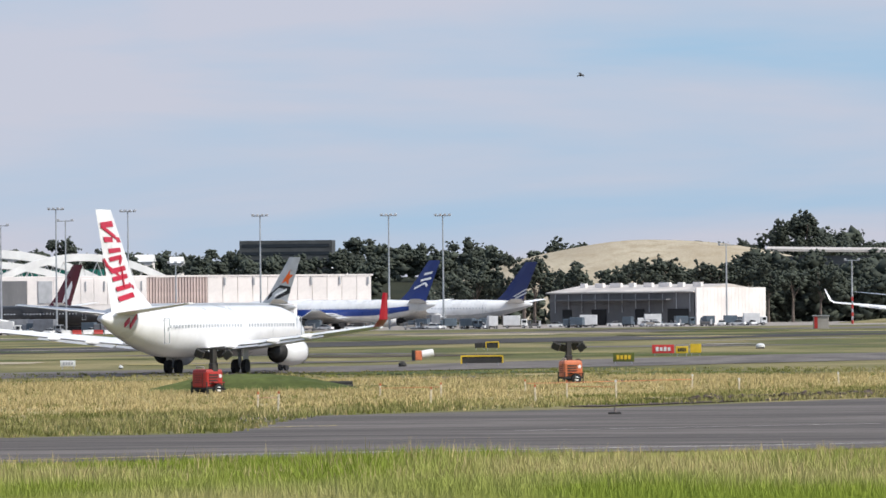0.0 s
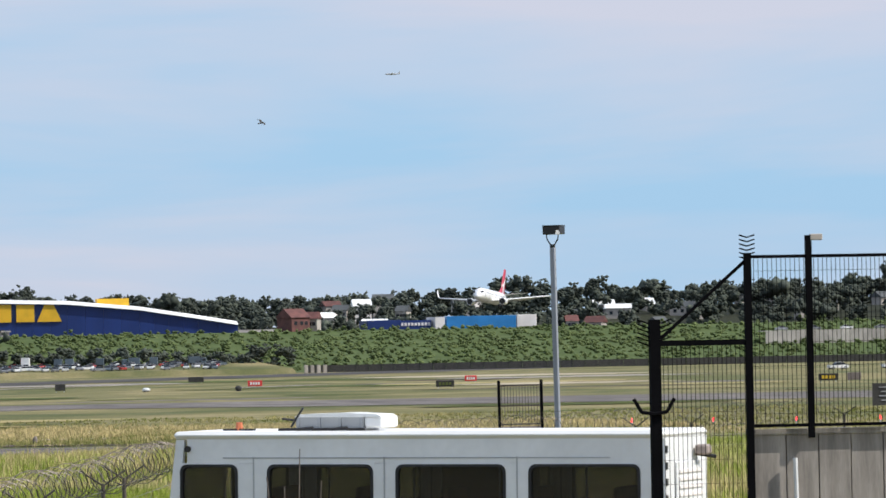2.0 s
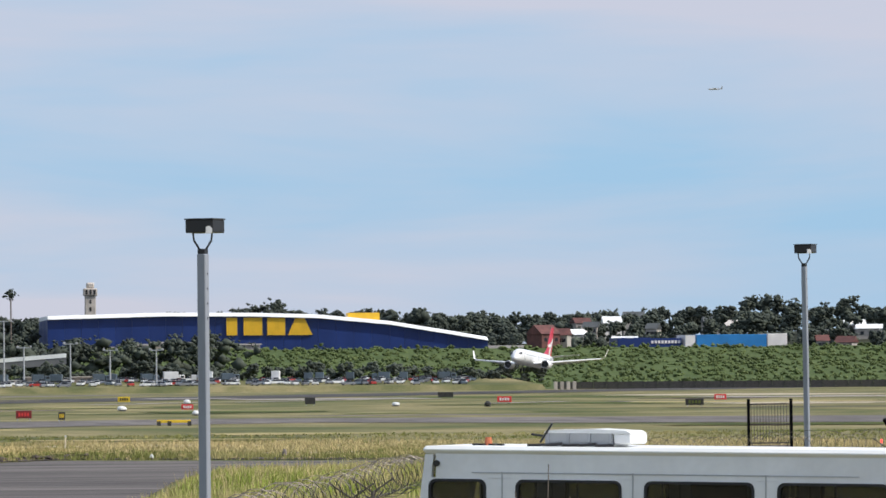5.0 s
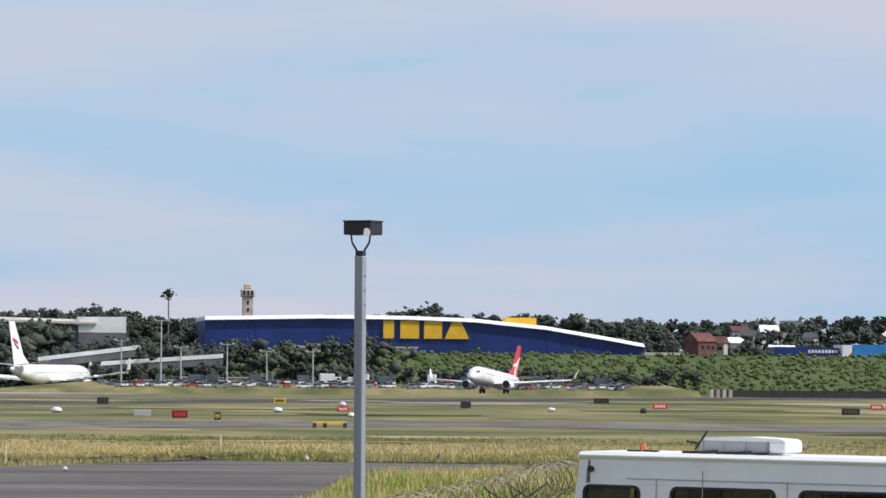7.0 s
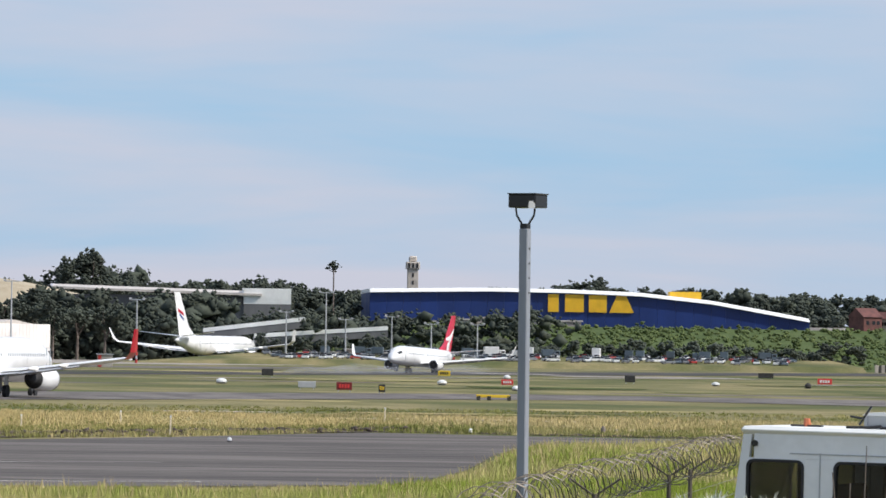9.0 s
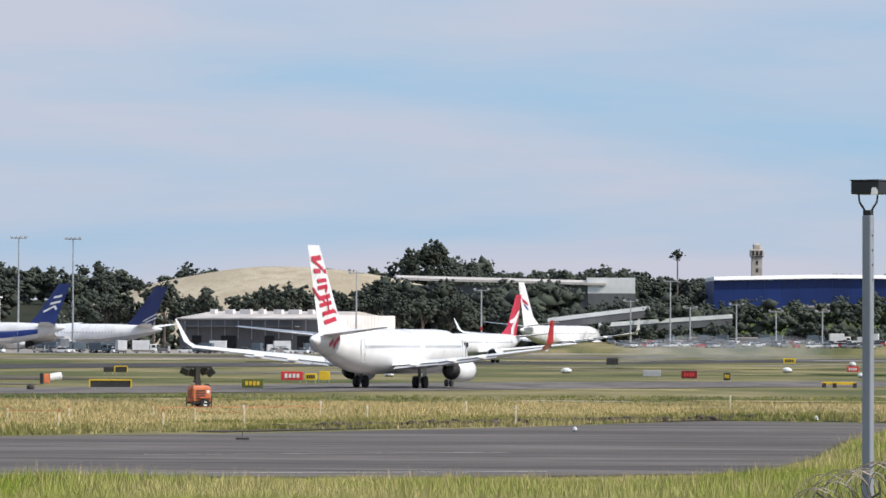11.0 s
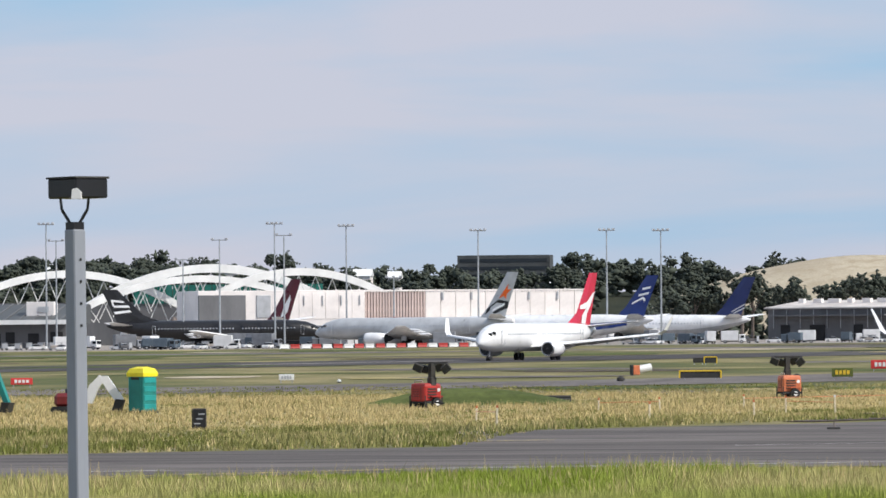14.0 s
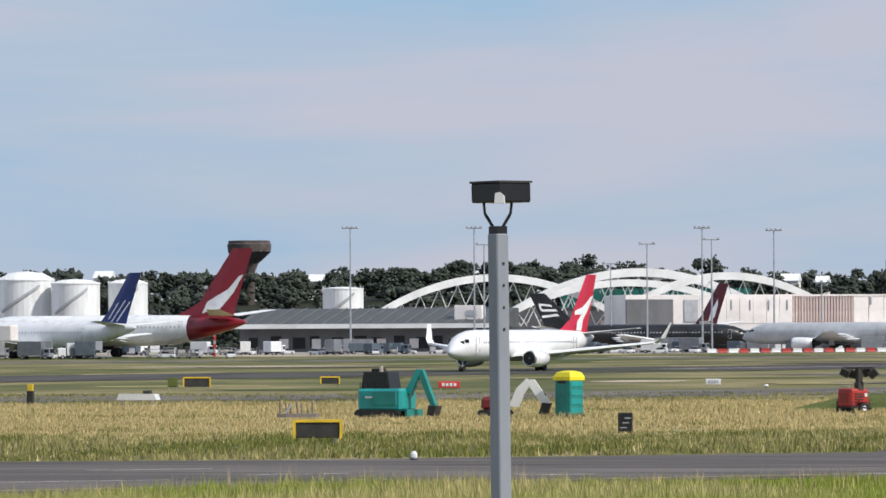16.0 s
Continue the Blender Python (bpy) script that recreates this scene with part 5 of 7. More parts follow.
jet_bridge(-316, 1095, -8, 18, "white jet bridge with a teal panel", M_TEAL)
jet_bridge(-158, 1450, -5, 22, "white jet bridge reaching to an airliner", M_GREY)
wkr = thing("sloping_walkway", "white covered walkway sloping up from a parked airliner", "walkway", pose(0, 1690, 0))
for xa, za, xb, zb in ((28, 9.5, 60, 13.5), (44, 8.0, 86, 11.0)):
    part("roof", loft(bmesh.new(), [[(x, -2, z + 1.3), (x, 2, z + 1.3), (x, 2, z), (x, -2, z)] for x, z in ((xa, za), (xb, zb))]), M_ROOFWHITE, wkr)
    part("side_panel", loft(bmesh.new(), [[(x, -1.8, z), (x, 1.8, z), (x, 1.8, z - 2.2), (x, -1.8, z - 2.2)] for x, z in ((xa, za), (xb, zb))]), M_GREYWALL, wkr)
    for k in range(5):
        x = xa + (xb - xa) * (0.1 + 0.2 * k)
        part("column", box(bmesh.new(), (x, 0, 4), (0.5, 0.5, 8.2)), M_GREY, wkr)
for k in range(4):
    bl = thing("site_cabin", "small grey-brown utility building beside the apron", "building", pose(66 + k * 7.5, 1640 + k * 3, 0))
    part("wall", box(bmesh.new(), (0, 0, 1.9 + 0.5 * (k % 2)), (5.8, 6, 3.8 + (k % 2))), M_RUSTGREY if k % 2 else M_PLASTER, bl)
    part("roof", box(bmesh.new(), (0, 0, 3.9 + (k % 2)), (6.3, 6.5, 0.3)), M_PALEROOF, bl)
    part("door", box(bmesh.new(), (1, -3.03, 1.1), (1.1, 0.1, 2.2)), M_OPENING_SHADE, bl)
sh = thing("pink_hut", "small pale hut with red panels on the field edge", "hut", pose(-1.9, 1180, 0))
part("wall", box(bmesh.new(), (0, 0, 1.4), (3.4, 3, 2.8), bevel=0.05), M_PLASTER, sh)
part("side_panel", box(bmesh.new(), (-1.1, -1.55, 1.4), (0.7, 0.1, 2.6)), M_REDPAINT, sh)
part("roof", box(bmesh.new(), (0, 0, 2.9), (3.8, 3.4, 0.2)), M_GREY, sh)

# pale concrete wall and service road half way up the bank
rw = thing("retaining_wall", "pale concrete retaining wall along the bank", "wall", pose(0, 1785, 0), kind="structure")
for i in range(18):
    part("wall_panel", box(bmesh.new(), (416 + i * 6.0, 0, 7.6 + 0.12 * (i % 3)), (5.9, 0.6, 6.0)), M_PLASTER, rw)
for i in range(10):
    copy_thing(cars[vr.choice([0, 0, 1])], pose(420 + i * 10.5 + vr.uniform(-3, 3), 1788, 10.6 + 0.1, 0, 0, vr.choice([0, 180])))
part("road_deck", box(bmesh.new(), (467, 4, 10.5), (110, 7.4, 0.3)), M_PALEROOF, rw)

# dark perimeter fence at the foot of the bank
pf = thing("perimeter_fence", "dark mesh security fence along the bank", "fence", kind="structure")
for i in range(60):
    part("fence_panel", box(bmesh.new(), (236 + i * 4.0, 1640, 1.1), (3.85, 0.1, 2.2)), M_SIGNBLK, pf)
for i in range(61):
    part("post", box(bmesh.new(), (234 + i * 4.0, 1639.8, 1.3), (0.1, 0.1, 2.6)), M_SIGNBLK, pf)
pg = thing("gate_posts", "row of pale concrete gate blocks by the fence", "gate posts", pose(300, 2050 - 460, 0))
for k in range(4):
    part("block", box(bmesh.new(), (-73 + k * 1.9, 0, 1.2), (1.0, 1.0, 2.4), bevel=0.05), M_PLASTER, pg)


# ---- airfield signs and markers ----
def field_sign(x, y, w, h, mat, label, bars=None, frame_mat=None, lift=0.25, nb=4):
    root = thing("airfield_sign", label, "sign", pose(x, y, 0, 0, 0, math.degrees(math.atan2(-x, y)) * -1 * -1), group="taxiway signs")
    part("board", box(bmesh.new(), (0, 0, lift + h / 2), (w, 0.25, h), bevel=0.03), mat, root)
    for s in (-0.38, 0.38):
        part("leg", rod(bmesh.new(), (s * w, 0, 0), (s * w, 0, lift + 0.05), 0.05, sides=6), M_GREY, root)
    if bars:
        bw = w * 0.72 / nb
        for i in range(nb):
            part("letter_bar", box(bmesh.new(), (-w * 0.36 + bw * (i + 0.5), -0.14, lift + h * 0.5), (bw * 0.7, 0.03, h * (0.45 if i % 2 else 0.5))), bars, root)
    if frame_mat:
        for s in (-1, 1):
            part("edge_strip", box(bmesh.new(), (s * w / 2, -0.03, lift + h / 2), (0.12, 0.3, h + 0.06)), frame_mat, root)
        part("edge_strip", box(bmesh.new(), (0, -0.03, lift + h), (w, 0.3, 0.12)), frame_mat, root)
    return root


M_SIGNWHITE = material("sign_white", (0.75, 0.75, 0.74), 0.5, vary=0.06, size=0.6)
for a in (
    (-16.6, 536, 2.2, 0.85, M_SIGNRED, "red taxiway sign with white characters", M_SIGNWHITE), (-14.7, 535, 1.2, 0.7, M_SIGNYEL, "small yellow taxiway sign with dark marks", M_SIGNBLK), (-13.4, 538, 1.1, 0.9, M_SIGNYEL, "yellow taxiway sign beside a red one", None),
    (-17.4, 454, 1.8, 0.75, M_SIGNGRN, "dark olive taxiway sign with yellow frame", M_SIGNYEL), (-29.4, 454, 3.5, 0.6, M_SIGNBLK, "long dark sign back with yellow frame", None, M_SIGNYEL), (-40.2, 640, 1.5, 0.7, M_SIGNBLK, "dark sign back with yellow edges", None, M_SIGNYEL),
    (-41.9, 644, 1.3, 0.6, M_SIGNBLK, "plain dark sign back in grass", None), (-110, 454, 2.3, 0.8, M_SIGNBLK, "sign back in a yellow frame", None, M_SIGNYEL), (-112.4, 455, 0.9, 0.8, M_SIGNGRN, "narrow olive sign in the grass", None), (-104, 481, 1.7, 0.6, M_SIGNBLK, "low sign in a yellow frame", None, M_SIGNYEL),
    (-84.6, 438, 1.8, 0.55, M_SIGNRED, "low red taxiway sign with white characters", M_SIGNWHITE), (-65.6, 460, 1.3, 0.5, M_SIGNWHITE, "white distance sign with dark bars", M_GREY), (25, 582, 1.7, 0.85, M_MAROON, "dark red taxiway sign in the grass", M_SIGNRED), (22, 611, 2.0, 0.7, M_GREY, "grey open sign frame in grass", None),
    (52.7, 718, 1.6, 0.7, M_SIGNRED, "red taxiway sign in the grass", M_SIGNWHITE), (59, 958, 2.2, 0.9, M_SIGNYEL, "yellow sign with dark bars", M_SIGNBLK), (25, 873, 1.9, 1.1, M_SIGNBLK, "black sign back by the runway", None), (112.8, 848, 2.3, 0.9, M_SIGNRED, "red taxiway sign beside the runway", M_SIGNWHITE),
    (123, 727, 2.5, 0.85, M_SIGNBLK, "dark green-black sign in the grass", M_SIGNGRN), (152, 873, 2.0, 0.9, M_SIGNRED, "red holding sign with white characters", M_SIGNWHITE), (128, 1050, 3.0, 1.0, M_SIGNBLK, "dark sign back far down the field", None), (80, 830, 1.6, 1.0, M_SIGNBLK, "black sign back near the runway edge", None),
    (168, 690, 2.6, 0.9, M_SIGNBLK, "dark sign behind the security fence", M_SIGNYEL), (171, 688, 1.8, 1.0, M_RUSTGREY, "brown marker box behind the security fence", None), (28, 560, 0.7, 0.8, M_SIGNBLK, "small dark marker box in grass", M_SIGNYEL), (-49.2, 225, 2.0, 0.72, M_SIGNBLK, "low dark sign back with a yellow edge", None, M_SIGNYEL),
):
    field_sign(*a[:6], bars=a[6] if len(a) > 6 else None, frame_mat=a[7] if len(a) > 7 else None)


def lump(x, y, w, h, mat, label, name="marker_light", cat="marker"):
    root = thing(name, label, cat, pose(x, y, 0))
    part("base", rod(bmesh.new(), (0, 0, 0), (0, 0, 0.08), w * 0.5, sides=10), M_DARK, root)
    part("head", loft(bmesh.new(), [[(w * f * 0.5 * math.cos(a * math.pi / 5), w * f * 0.5 * math.sin(a * math.pi / 5), z * h) for a in range(10)] for f, z in ((0.5, 0.05), (1.0, 0.35), (0.95, 0.7), (0.4, 1.0))]), mat, root)


for x, y, w, h, mt, lb_ in ((14, 697, 1.4, 0.7, M_VW, "white dome marker in the grass"), (44.8, 732, 1.3, 0.7, M_VW, "white dome marker beside the runway"), (48, 640, 0.9, 0.6, M_VW, "white dome marker in the grass"), (90, 800, 1.2, 0.6, M_VW, "white dome marker in the grass"), (-38.8, 194, 0.28, 0.36, M_VW, "white taxi light on a dark base"),
                            (-22, 470, 0.6, 0.4, M_SIGNBLK, "dark marker in the grass"), (-36, 452, 0.7, 0.45, M_SIGNBLK, "dark marker box in the grass"), (-8, 620, 1.1, 0.6, M_VW, "white dome marker in the grass"), (66, 900, 1.2, 0.8, M_VW, "white dome marker in the grass"), (5.7, 262, 0.22, 0.25, M_VW, "white road edge light"),
                            (20, 300, 0.22, 0.3, M_VW, "white road edge light"), (28, 306, 0.28, 0.45, M_RUSTGREY, "small brown post light"), (-61, 460, 0.35, 0.3, M_VW, "white taxi light in the grass"), (100, 770, 1.0, 0.8, M_SIGNBLK, "dark marker in the grass")):
    lump(x, y, w, h, mt, lb_)
M_LAMPRED = material("red_glow", (1.0, 0.04, 0.05), 0.5, vary=0.02, emit=3.0)
for k in range(6):
    r_ = thing("ground_light", "small glowing red light in the pavement", "light", pose(66 + k * 4.4, 322 - k * 3.2, 0))
    part("lens", loft(bmesh.new(), [[(f * 0.045 * math.cos(a * math.pi / 4), f * 0.045 * math.sin(a * math.pi / 4), z) for a in range(8)] for f, z in ((1, 0.25), (1, 0.4), (0.4, 0.5))]), M_LAMPRED, r_)
    part("stem", rod(bmesh.new(), (0, 0, 0), (0, 0, 0.26), 0.05, sides=6), M_GREY, r_)

# white cylinder with a red end, a yellow bar and other field gear
cy = thing("marker_drum", "white drum with a red-brown end lying in the grass", "marker", pose(-38.6, 509, 0, 0, 0, 25))
part("drum", rod(bmesh.new(), (-0.2, 0, 0.55), (1.0, 0, 0.75), 0.38, sides=14), M_VW, cy)
part("end_cap", box(bmesh.new(), (-0.55, 0, 0.5), (0.7, 0.7, 0.9), bevel=0.05), M_ORANGEP, cy)
part("shade_plate", box(bmesh.new(), (-0.95, -0.05, 0.5), (0.1, 0.75, 1.0)), M_SIGNBLK, cy)
yb = thing("yellow_barrier", "long low yellow barrier with dark feet", "barrier", pose(35.9, 507, 0))
part("beam", box(bmesh.new(), (0, 0, 0.42), (3.2, 0.3, 0.28), bevel=0.03), M_SIGNYEL, yb)
for s in (-1.4, -0.4, 1.5):
    part("foot", box(bmesh.new(), (s, 0, 0.2), (0.35, 0.4, 0.45)), M_SIGNBLK, yb)
wa = thing("white_equipment_box", "flat white equipment box on short legs", "box", pose(-87.3, 344, 0))
part("lid", slab(bmesh.new(), [(-1.35, 0.45), (1.35, 0.45), (1.2, 0.85), (-1.2, 0.85)], -0.6, 0.6, axis=1), M_VW, wa)
part("top_box", box(bmesh.new(), (0.6, 0, 0.92), (0.5, 0.5, 0.3)), M_SIGNBLK, wa)
for s in (-1.0, 1.0):
    part("leg", rod(bmesh.new(), (s, 0, 0), (s, 0, 0.5), 0.07, sides=6), M_VW, wa)
yp = thing("striped_post", "short yellow and black striped post", "post", pose(-96.6, 351, 0))
part("post", box(bmesh.new(), (0, 0, 0.5), (0.42, 0.42, 1.0)), M_SIGNBLK, yp)
part("cap", box(bmesh.new(), (0, 0, 1.2), (0.34, 0.34, 0.5)), M_SIGNYEL, yp)
bn = thing("control_cabinet", "black roadside control cabinet in the grass", "cabinet", pose(-39.2, 246, 0, 0, 0, 8))
part("case", box(bmesh.new(), (0, 0, 0.52), (0.68, 0.5, 0.95), bevel=0.04), M_SIGNBLK, bn)
part("door", box(bmesh.new(), (0.05, -0.26, 0.55), (0.5, 0.03, 0.8)), M_BLACK, bn)
for k in range(3):
    part("label_plate", box(bmesh.new(), (-0.08 + 0.1 * k, -0.285, 0.3 + 0.22 * k), (0.3, 0.02, 0.05)), M_GREY, bn)
rk = thing("pallet_rack", "rusty rack with upright bars in the grass", "rack", pose(-63.4, 285, 0))
part("base", box(bmesh.new(), (0, 0, 0.3), (2.2, 0.9, 0.2)), M_RUSTGREY, rk)
for k in range(7):
    part("upright", rod(bmesh.new(), (-1.0 + k * 0.3 + (k % 2) * 0.1, 0, 0.2), (-1.0 + k * 0.3, 0, 1.15 - (k % 3) * 0.2), 0.05, sides=5), M_RUSTGREY, rk)
part("bent_tube", rod(bmesh.new(), (-0.7, -0.2, 0.4), (-0.3, -0.2, 0.9), 0.06, sides=6), M_GREY, rk)
pb = thing("pipe_stack", "dark pipes laid in the grass", "pipe", pose(-31.5, 330, 0))
for k in range(3):
    part("pipe", rod(bmesh.new(), (-2.1, k * 0.25, 0.12 + (k == 1) * 0.18), (2.1, k * 0.25, 0.12 + (k == 1) * 0.18), 0.12, sides=8), M_SIGNBLK, pb)
cn = thing("road_stand", "low black weighted stand on the road edge", "stand", pose(-9.5, 237, 0))
part("base", box(bmesh.new(), (0, 0, 0.06), (0.58, 0.4, 0.12), bevel=0.02), M_SIGNBLK, cn)
part("post", rod(bmesh.new(), (0, 0, 0.1), (0.02, 0, 0.34), 0.05, sides=6), M_RUSTGREY, cn)
sk = [(3.0, 279.7, 1.05), (-25.4, 246.4, 1.05), (-19.5, 262, 0.95), (-14.8, 270, 0.9), (-13.6, 278, 1.0), (-10.9, 274.3, 1.05), (17.3, 342, 0.95), (-21, 290, 0.8), (-24.5, 292, 0.75), (-17, 300, 0.8), (-8, 312, 0.85), (0.5, 320, 0.8), (-28, 262, 0.8), (-5, 296, 0.8)]
for x, y, h in sk:
    s_ = thing("survey_stake", "pale timber stake standing in the grass", "stake", pose(x, y, 0, (x * 13) % 5 - 2, (y * 7) % 5 - 2, 0), group="survey stakes")
    part("shaft", box(bmesh.new(), (0, 0, h / 2 - 0.1), (0.09, 0.07, h + 0.2), bevel=0.01), M_WOOD, s_)
    part("tip", box(bmesh.new(), (0, 0, h - 0.06), (0.1, 0.08, 0.12)), M_VW if x > -12 else M_ORANGEP, s_)
for (xa, ya, ha), (xb, yb_, hb) in zip([sk[1], sk[7], sk[9], sk[4]], [sk[12], sk[8], sk[10], sk[5]]):
    t_ = solid("barrier_rope", rod(bmesh.new(), (xa, ya, ha * 0.7), (xb, yb_, hb * 0.65), 0.016, sides=5), M_ORANGEP, "orange plastic rope strung between stakes", "rope")


def light_tower(x, y, mat, label, turn, wide, deep, mast_x, frame_x):
    """A trailer with a motor cabinet, a stub mast and four folded floodlights."""
    root = thing("lighting_tower", label, "lighting tower", pose(x, y, 0, 0, 0, turn))
    cab = part("cabinet", box(bmesh.new(), (0, 0, 0.88), (wide, deep, 0.92), bevel=0.07), mat, root)
    part("bonnet", loft(bmesh.new(), [[(sx * wide * w, sy * deep * w, z) for sx, sy in ((-1, -1), (1, -1), (1, 1), (-1, 1))] for w, z in ((0.48, 1.33), (0.45, 1.42), (0.36, 1.47))]), mat, root)
    for k in range(4):
        part("grille_slat", box(bmesh.new(), (wide / 2 + 0.02, -0.1, 0.66 + 0.16 * k), (0.05, deep * 0.5, 0.075)), M_SIGNBLK, cab)
        part("louvre", box(bmesh.new(), (-wide * 0.1, -deep / 2 - 0.015, 0.72 + 0.13 * k), (wide * 0.45, 0.04, 0.05)), M_MAROON, cab)
    part("lamp_glass", rod(bmesh.new(), (wide / 2 - 0.01, deep * 0.32, 1.08), (wide / 2 + 0.04, deep * 0.32, 1.08), 0.11, sides=10), M_VW, cab)
    part("door_seam", box(bmesh.new(), (wide * 0.24, -deep / 2 - 0.006, 0.88), (0.03, 0.03, 0.8)), M_SIGNBLK, cab)
    part("lifting_rail", rod(bmesh.new(), (-wide * 0.42, -deep * 0.3, 1.6), (wide * 0.1, -deep * 0.3, 1.6), 0.035, sides=6), M_PLASTER, root)
    for sx in (-0.42, 0.1):
        part("rail_leg", rod(bmesh.new(), (sx * wide, -deep * 0.3, 1.35), (sx * wide, -deep * 0.3, 1.6), 0.03, sides=5), M_PLASTER, root)
    part("chassis", box(bmesh.new(), (0, 0, 0.38), (wide + 0.2, deep * 0.9, 0.12)), M_DARK, root)
    for sx in (-1, 1):
        w = part("wheel", rod(bmesh.new(), (sx * (wide / 2 + 0.02), deep * 0.12 - 0.02, 0.32), (sx * (wide / 2 + 0.22), deep * 0.12 - 0.02, 0.32), 0.32, sides=14), M_DARK, root)
        part("rim", rod(bmesh.new(), (sx * (wide / 2 + 0.2), deep * 0.12 - 0.02, 0.32), (sx * (wide / 2 + 0.24), deep * 0.12 - 0.02, 0.32), 0.15, sides=10), M_VW, w)
        part("mudguard", box(bmesh.new(), (sx * (wide / 2 + 0.12), deep * 0.12, 0.70), (0.24, 0.8, 0.05)), mat, root)
        for sy in (-1, 1):
            part("jack_leg", rod(bmesh.new(), (sx * (wide / 2 + 0.05), sy * deep * 0.5, 0.0), (sx * (wide / 2 + 0.05), sy * deep * 0.5, 0.75), 0.04, sides=6), M_SIGNBLK, root)
    part("mast", box(bmesh.new(), (mast_x, 0.1, 1.75), (0.30, 0.30, 1.7)), M_SIGNBLK, root)
    part("mast_sleeve", box(bmesh.new(), (mast_x, 0.1, 1.55), (0.40, 0.40, 0.5), bevel=0.03), M_SIGNBLK, root)
    ca, sa = math.cos(radians(-turn)), math.sin(radians(-turn))
    part("crossarm", box(bmesh.new(), (mast_x, 0.1, 2.62), (1.9, 0.14, 0.12), -turn), M_SIGNBLK, root)
    for ox, oz, tl, fy in ((-0.78, 2.36, 24, -0.14), (-0.42, 2.28, 12, 0.2), (0.45, 2.38, -22, 0.2), (0.84, 2.30, -38, -0.14)):
        lamp = part("lamp_head", box(bmesh.new(), (0, 0, 0), (0.56, 0.26, 0.46), bevel=0.05), M_SIGNBLK, root)
        lamp.matrix_basis = pose(mast_x + ox * ca - fy * sa, 0.1 + ox * sa + fy * ca, oz, 0, 0, -turn) @ pose(0, 0, 0, 8, tl, 0)
        part("lens", box(bmesh.new(), (0, -0.14, 0), (0.44, 0.03, 0.34)), M_GLASSDARK, lamp)
        part("yoke", rod(bmesh.new(), (0, 0, 0.1), (0, 0.02, 0.36), 0.03, sides=5), M_SIGNBLK, lamp)
    for k in range(3):
        part("side_frame", rod(bmesh.new(), (frame_x + 0.22 * k, 0, 0.1), (frame_x + 0.22 * k + 0.08, 0, 1.15 - 0.12 * (k % 2)), 0.045, sides=5), M_SIGNBLK, root)
    part("side_frame", rod(bmesh.new(), (frame_x - 0.05, 0, 0.75), (frame_x + 0.6, 0, 0.72), 0.04, sides=5), M_SIGNBLK, root)
    part("drawbar", rod(bmesh.new(), (wide / 2, 0, 0.38), (wide / 2 + 0.95, 0, 0.32), 0.05, sides=6), M_DARK, root)


light_tower(-35.7, 307, M_REDPAINT, "red mobile lighting tower with folded black lamps", -44, 1.30, 1.25, 0.42, -1.35)
light_tower(-16.35, 339, M_ORANGEP, "orange mobile lighting tower with folded lamps", -64, 0.95, 1.25, -0.55, -1.25)
grid_mesh("soil_mound", [-42 + i * 0.9 for i in range(17)], [318 + i * 0.9 for i in range(15)], lambda x, y: 0.02 + max(0.0, 1 - ((x + 35) / 6.4) ** 2 - ((y - 324) / 6.0) ** 2) * 0.95 + 0.08 * noise.noise((x, y, 0)), M_GREENER, "low grassed soil mound", "mound")


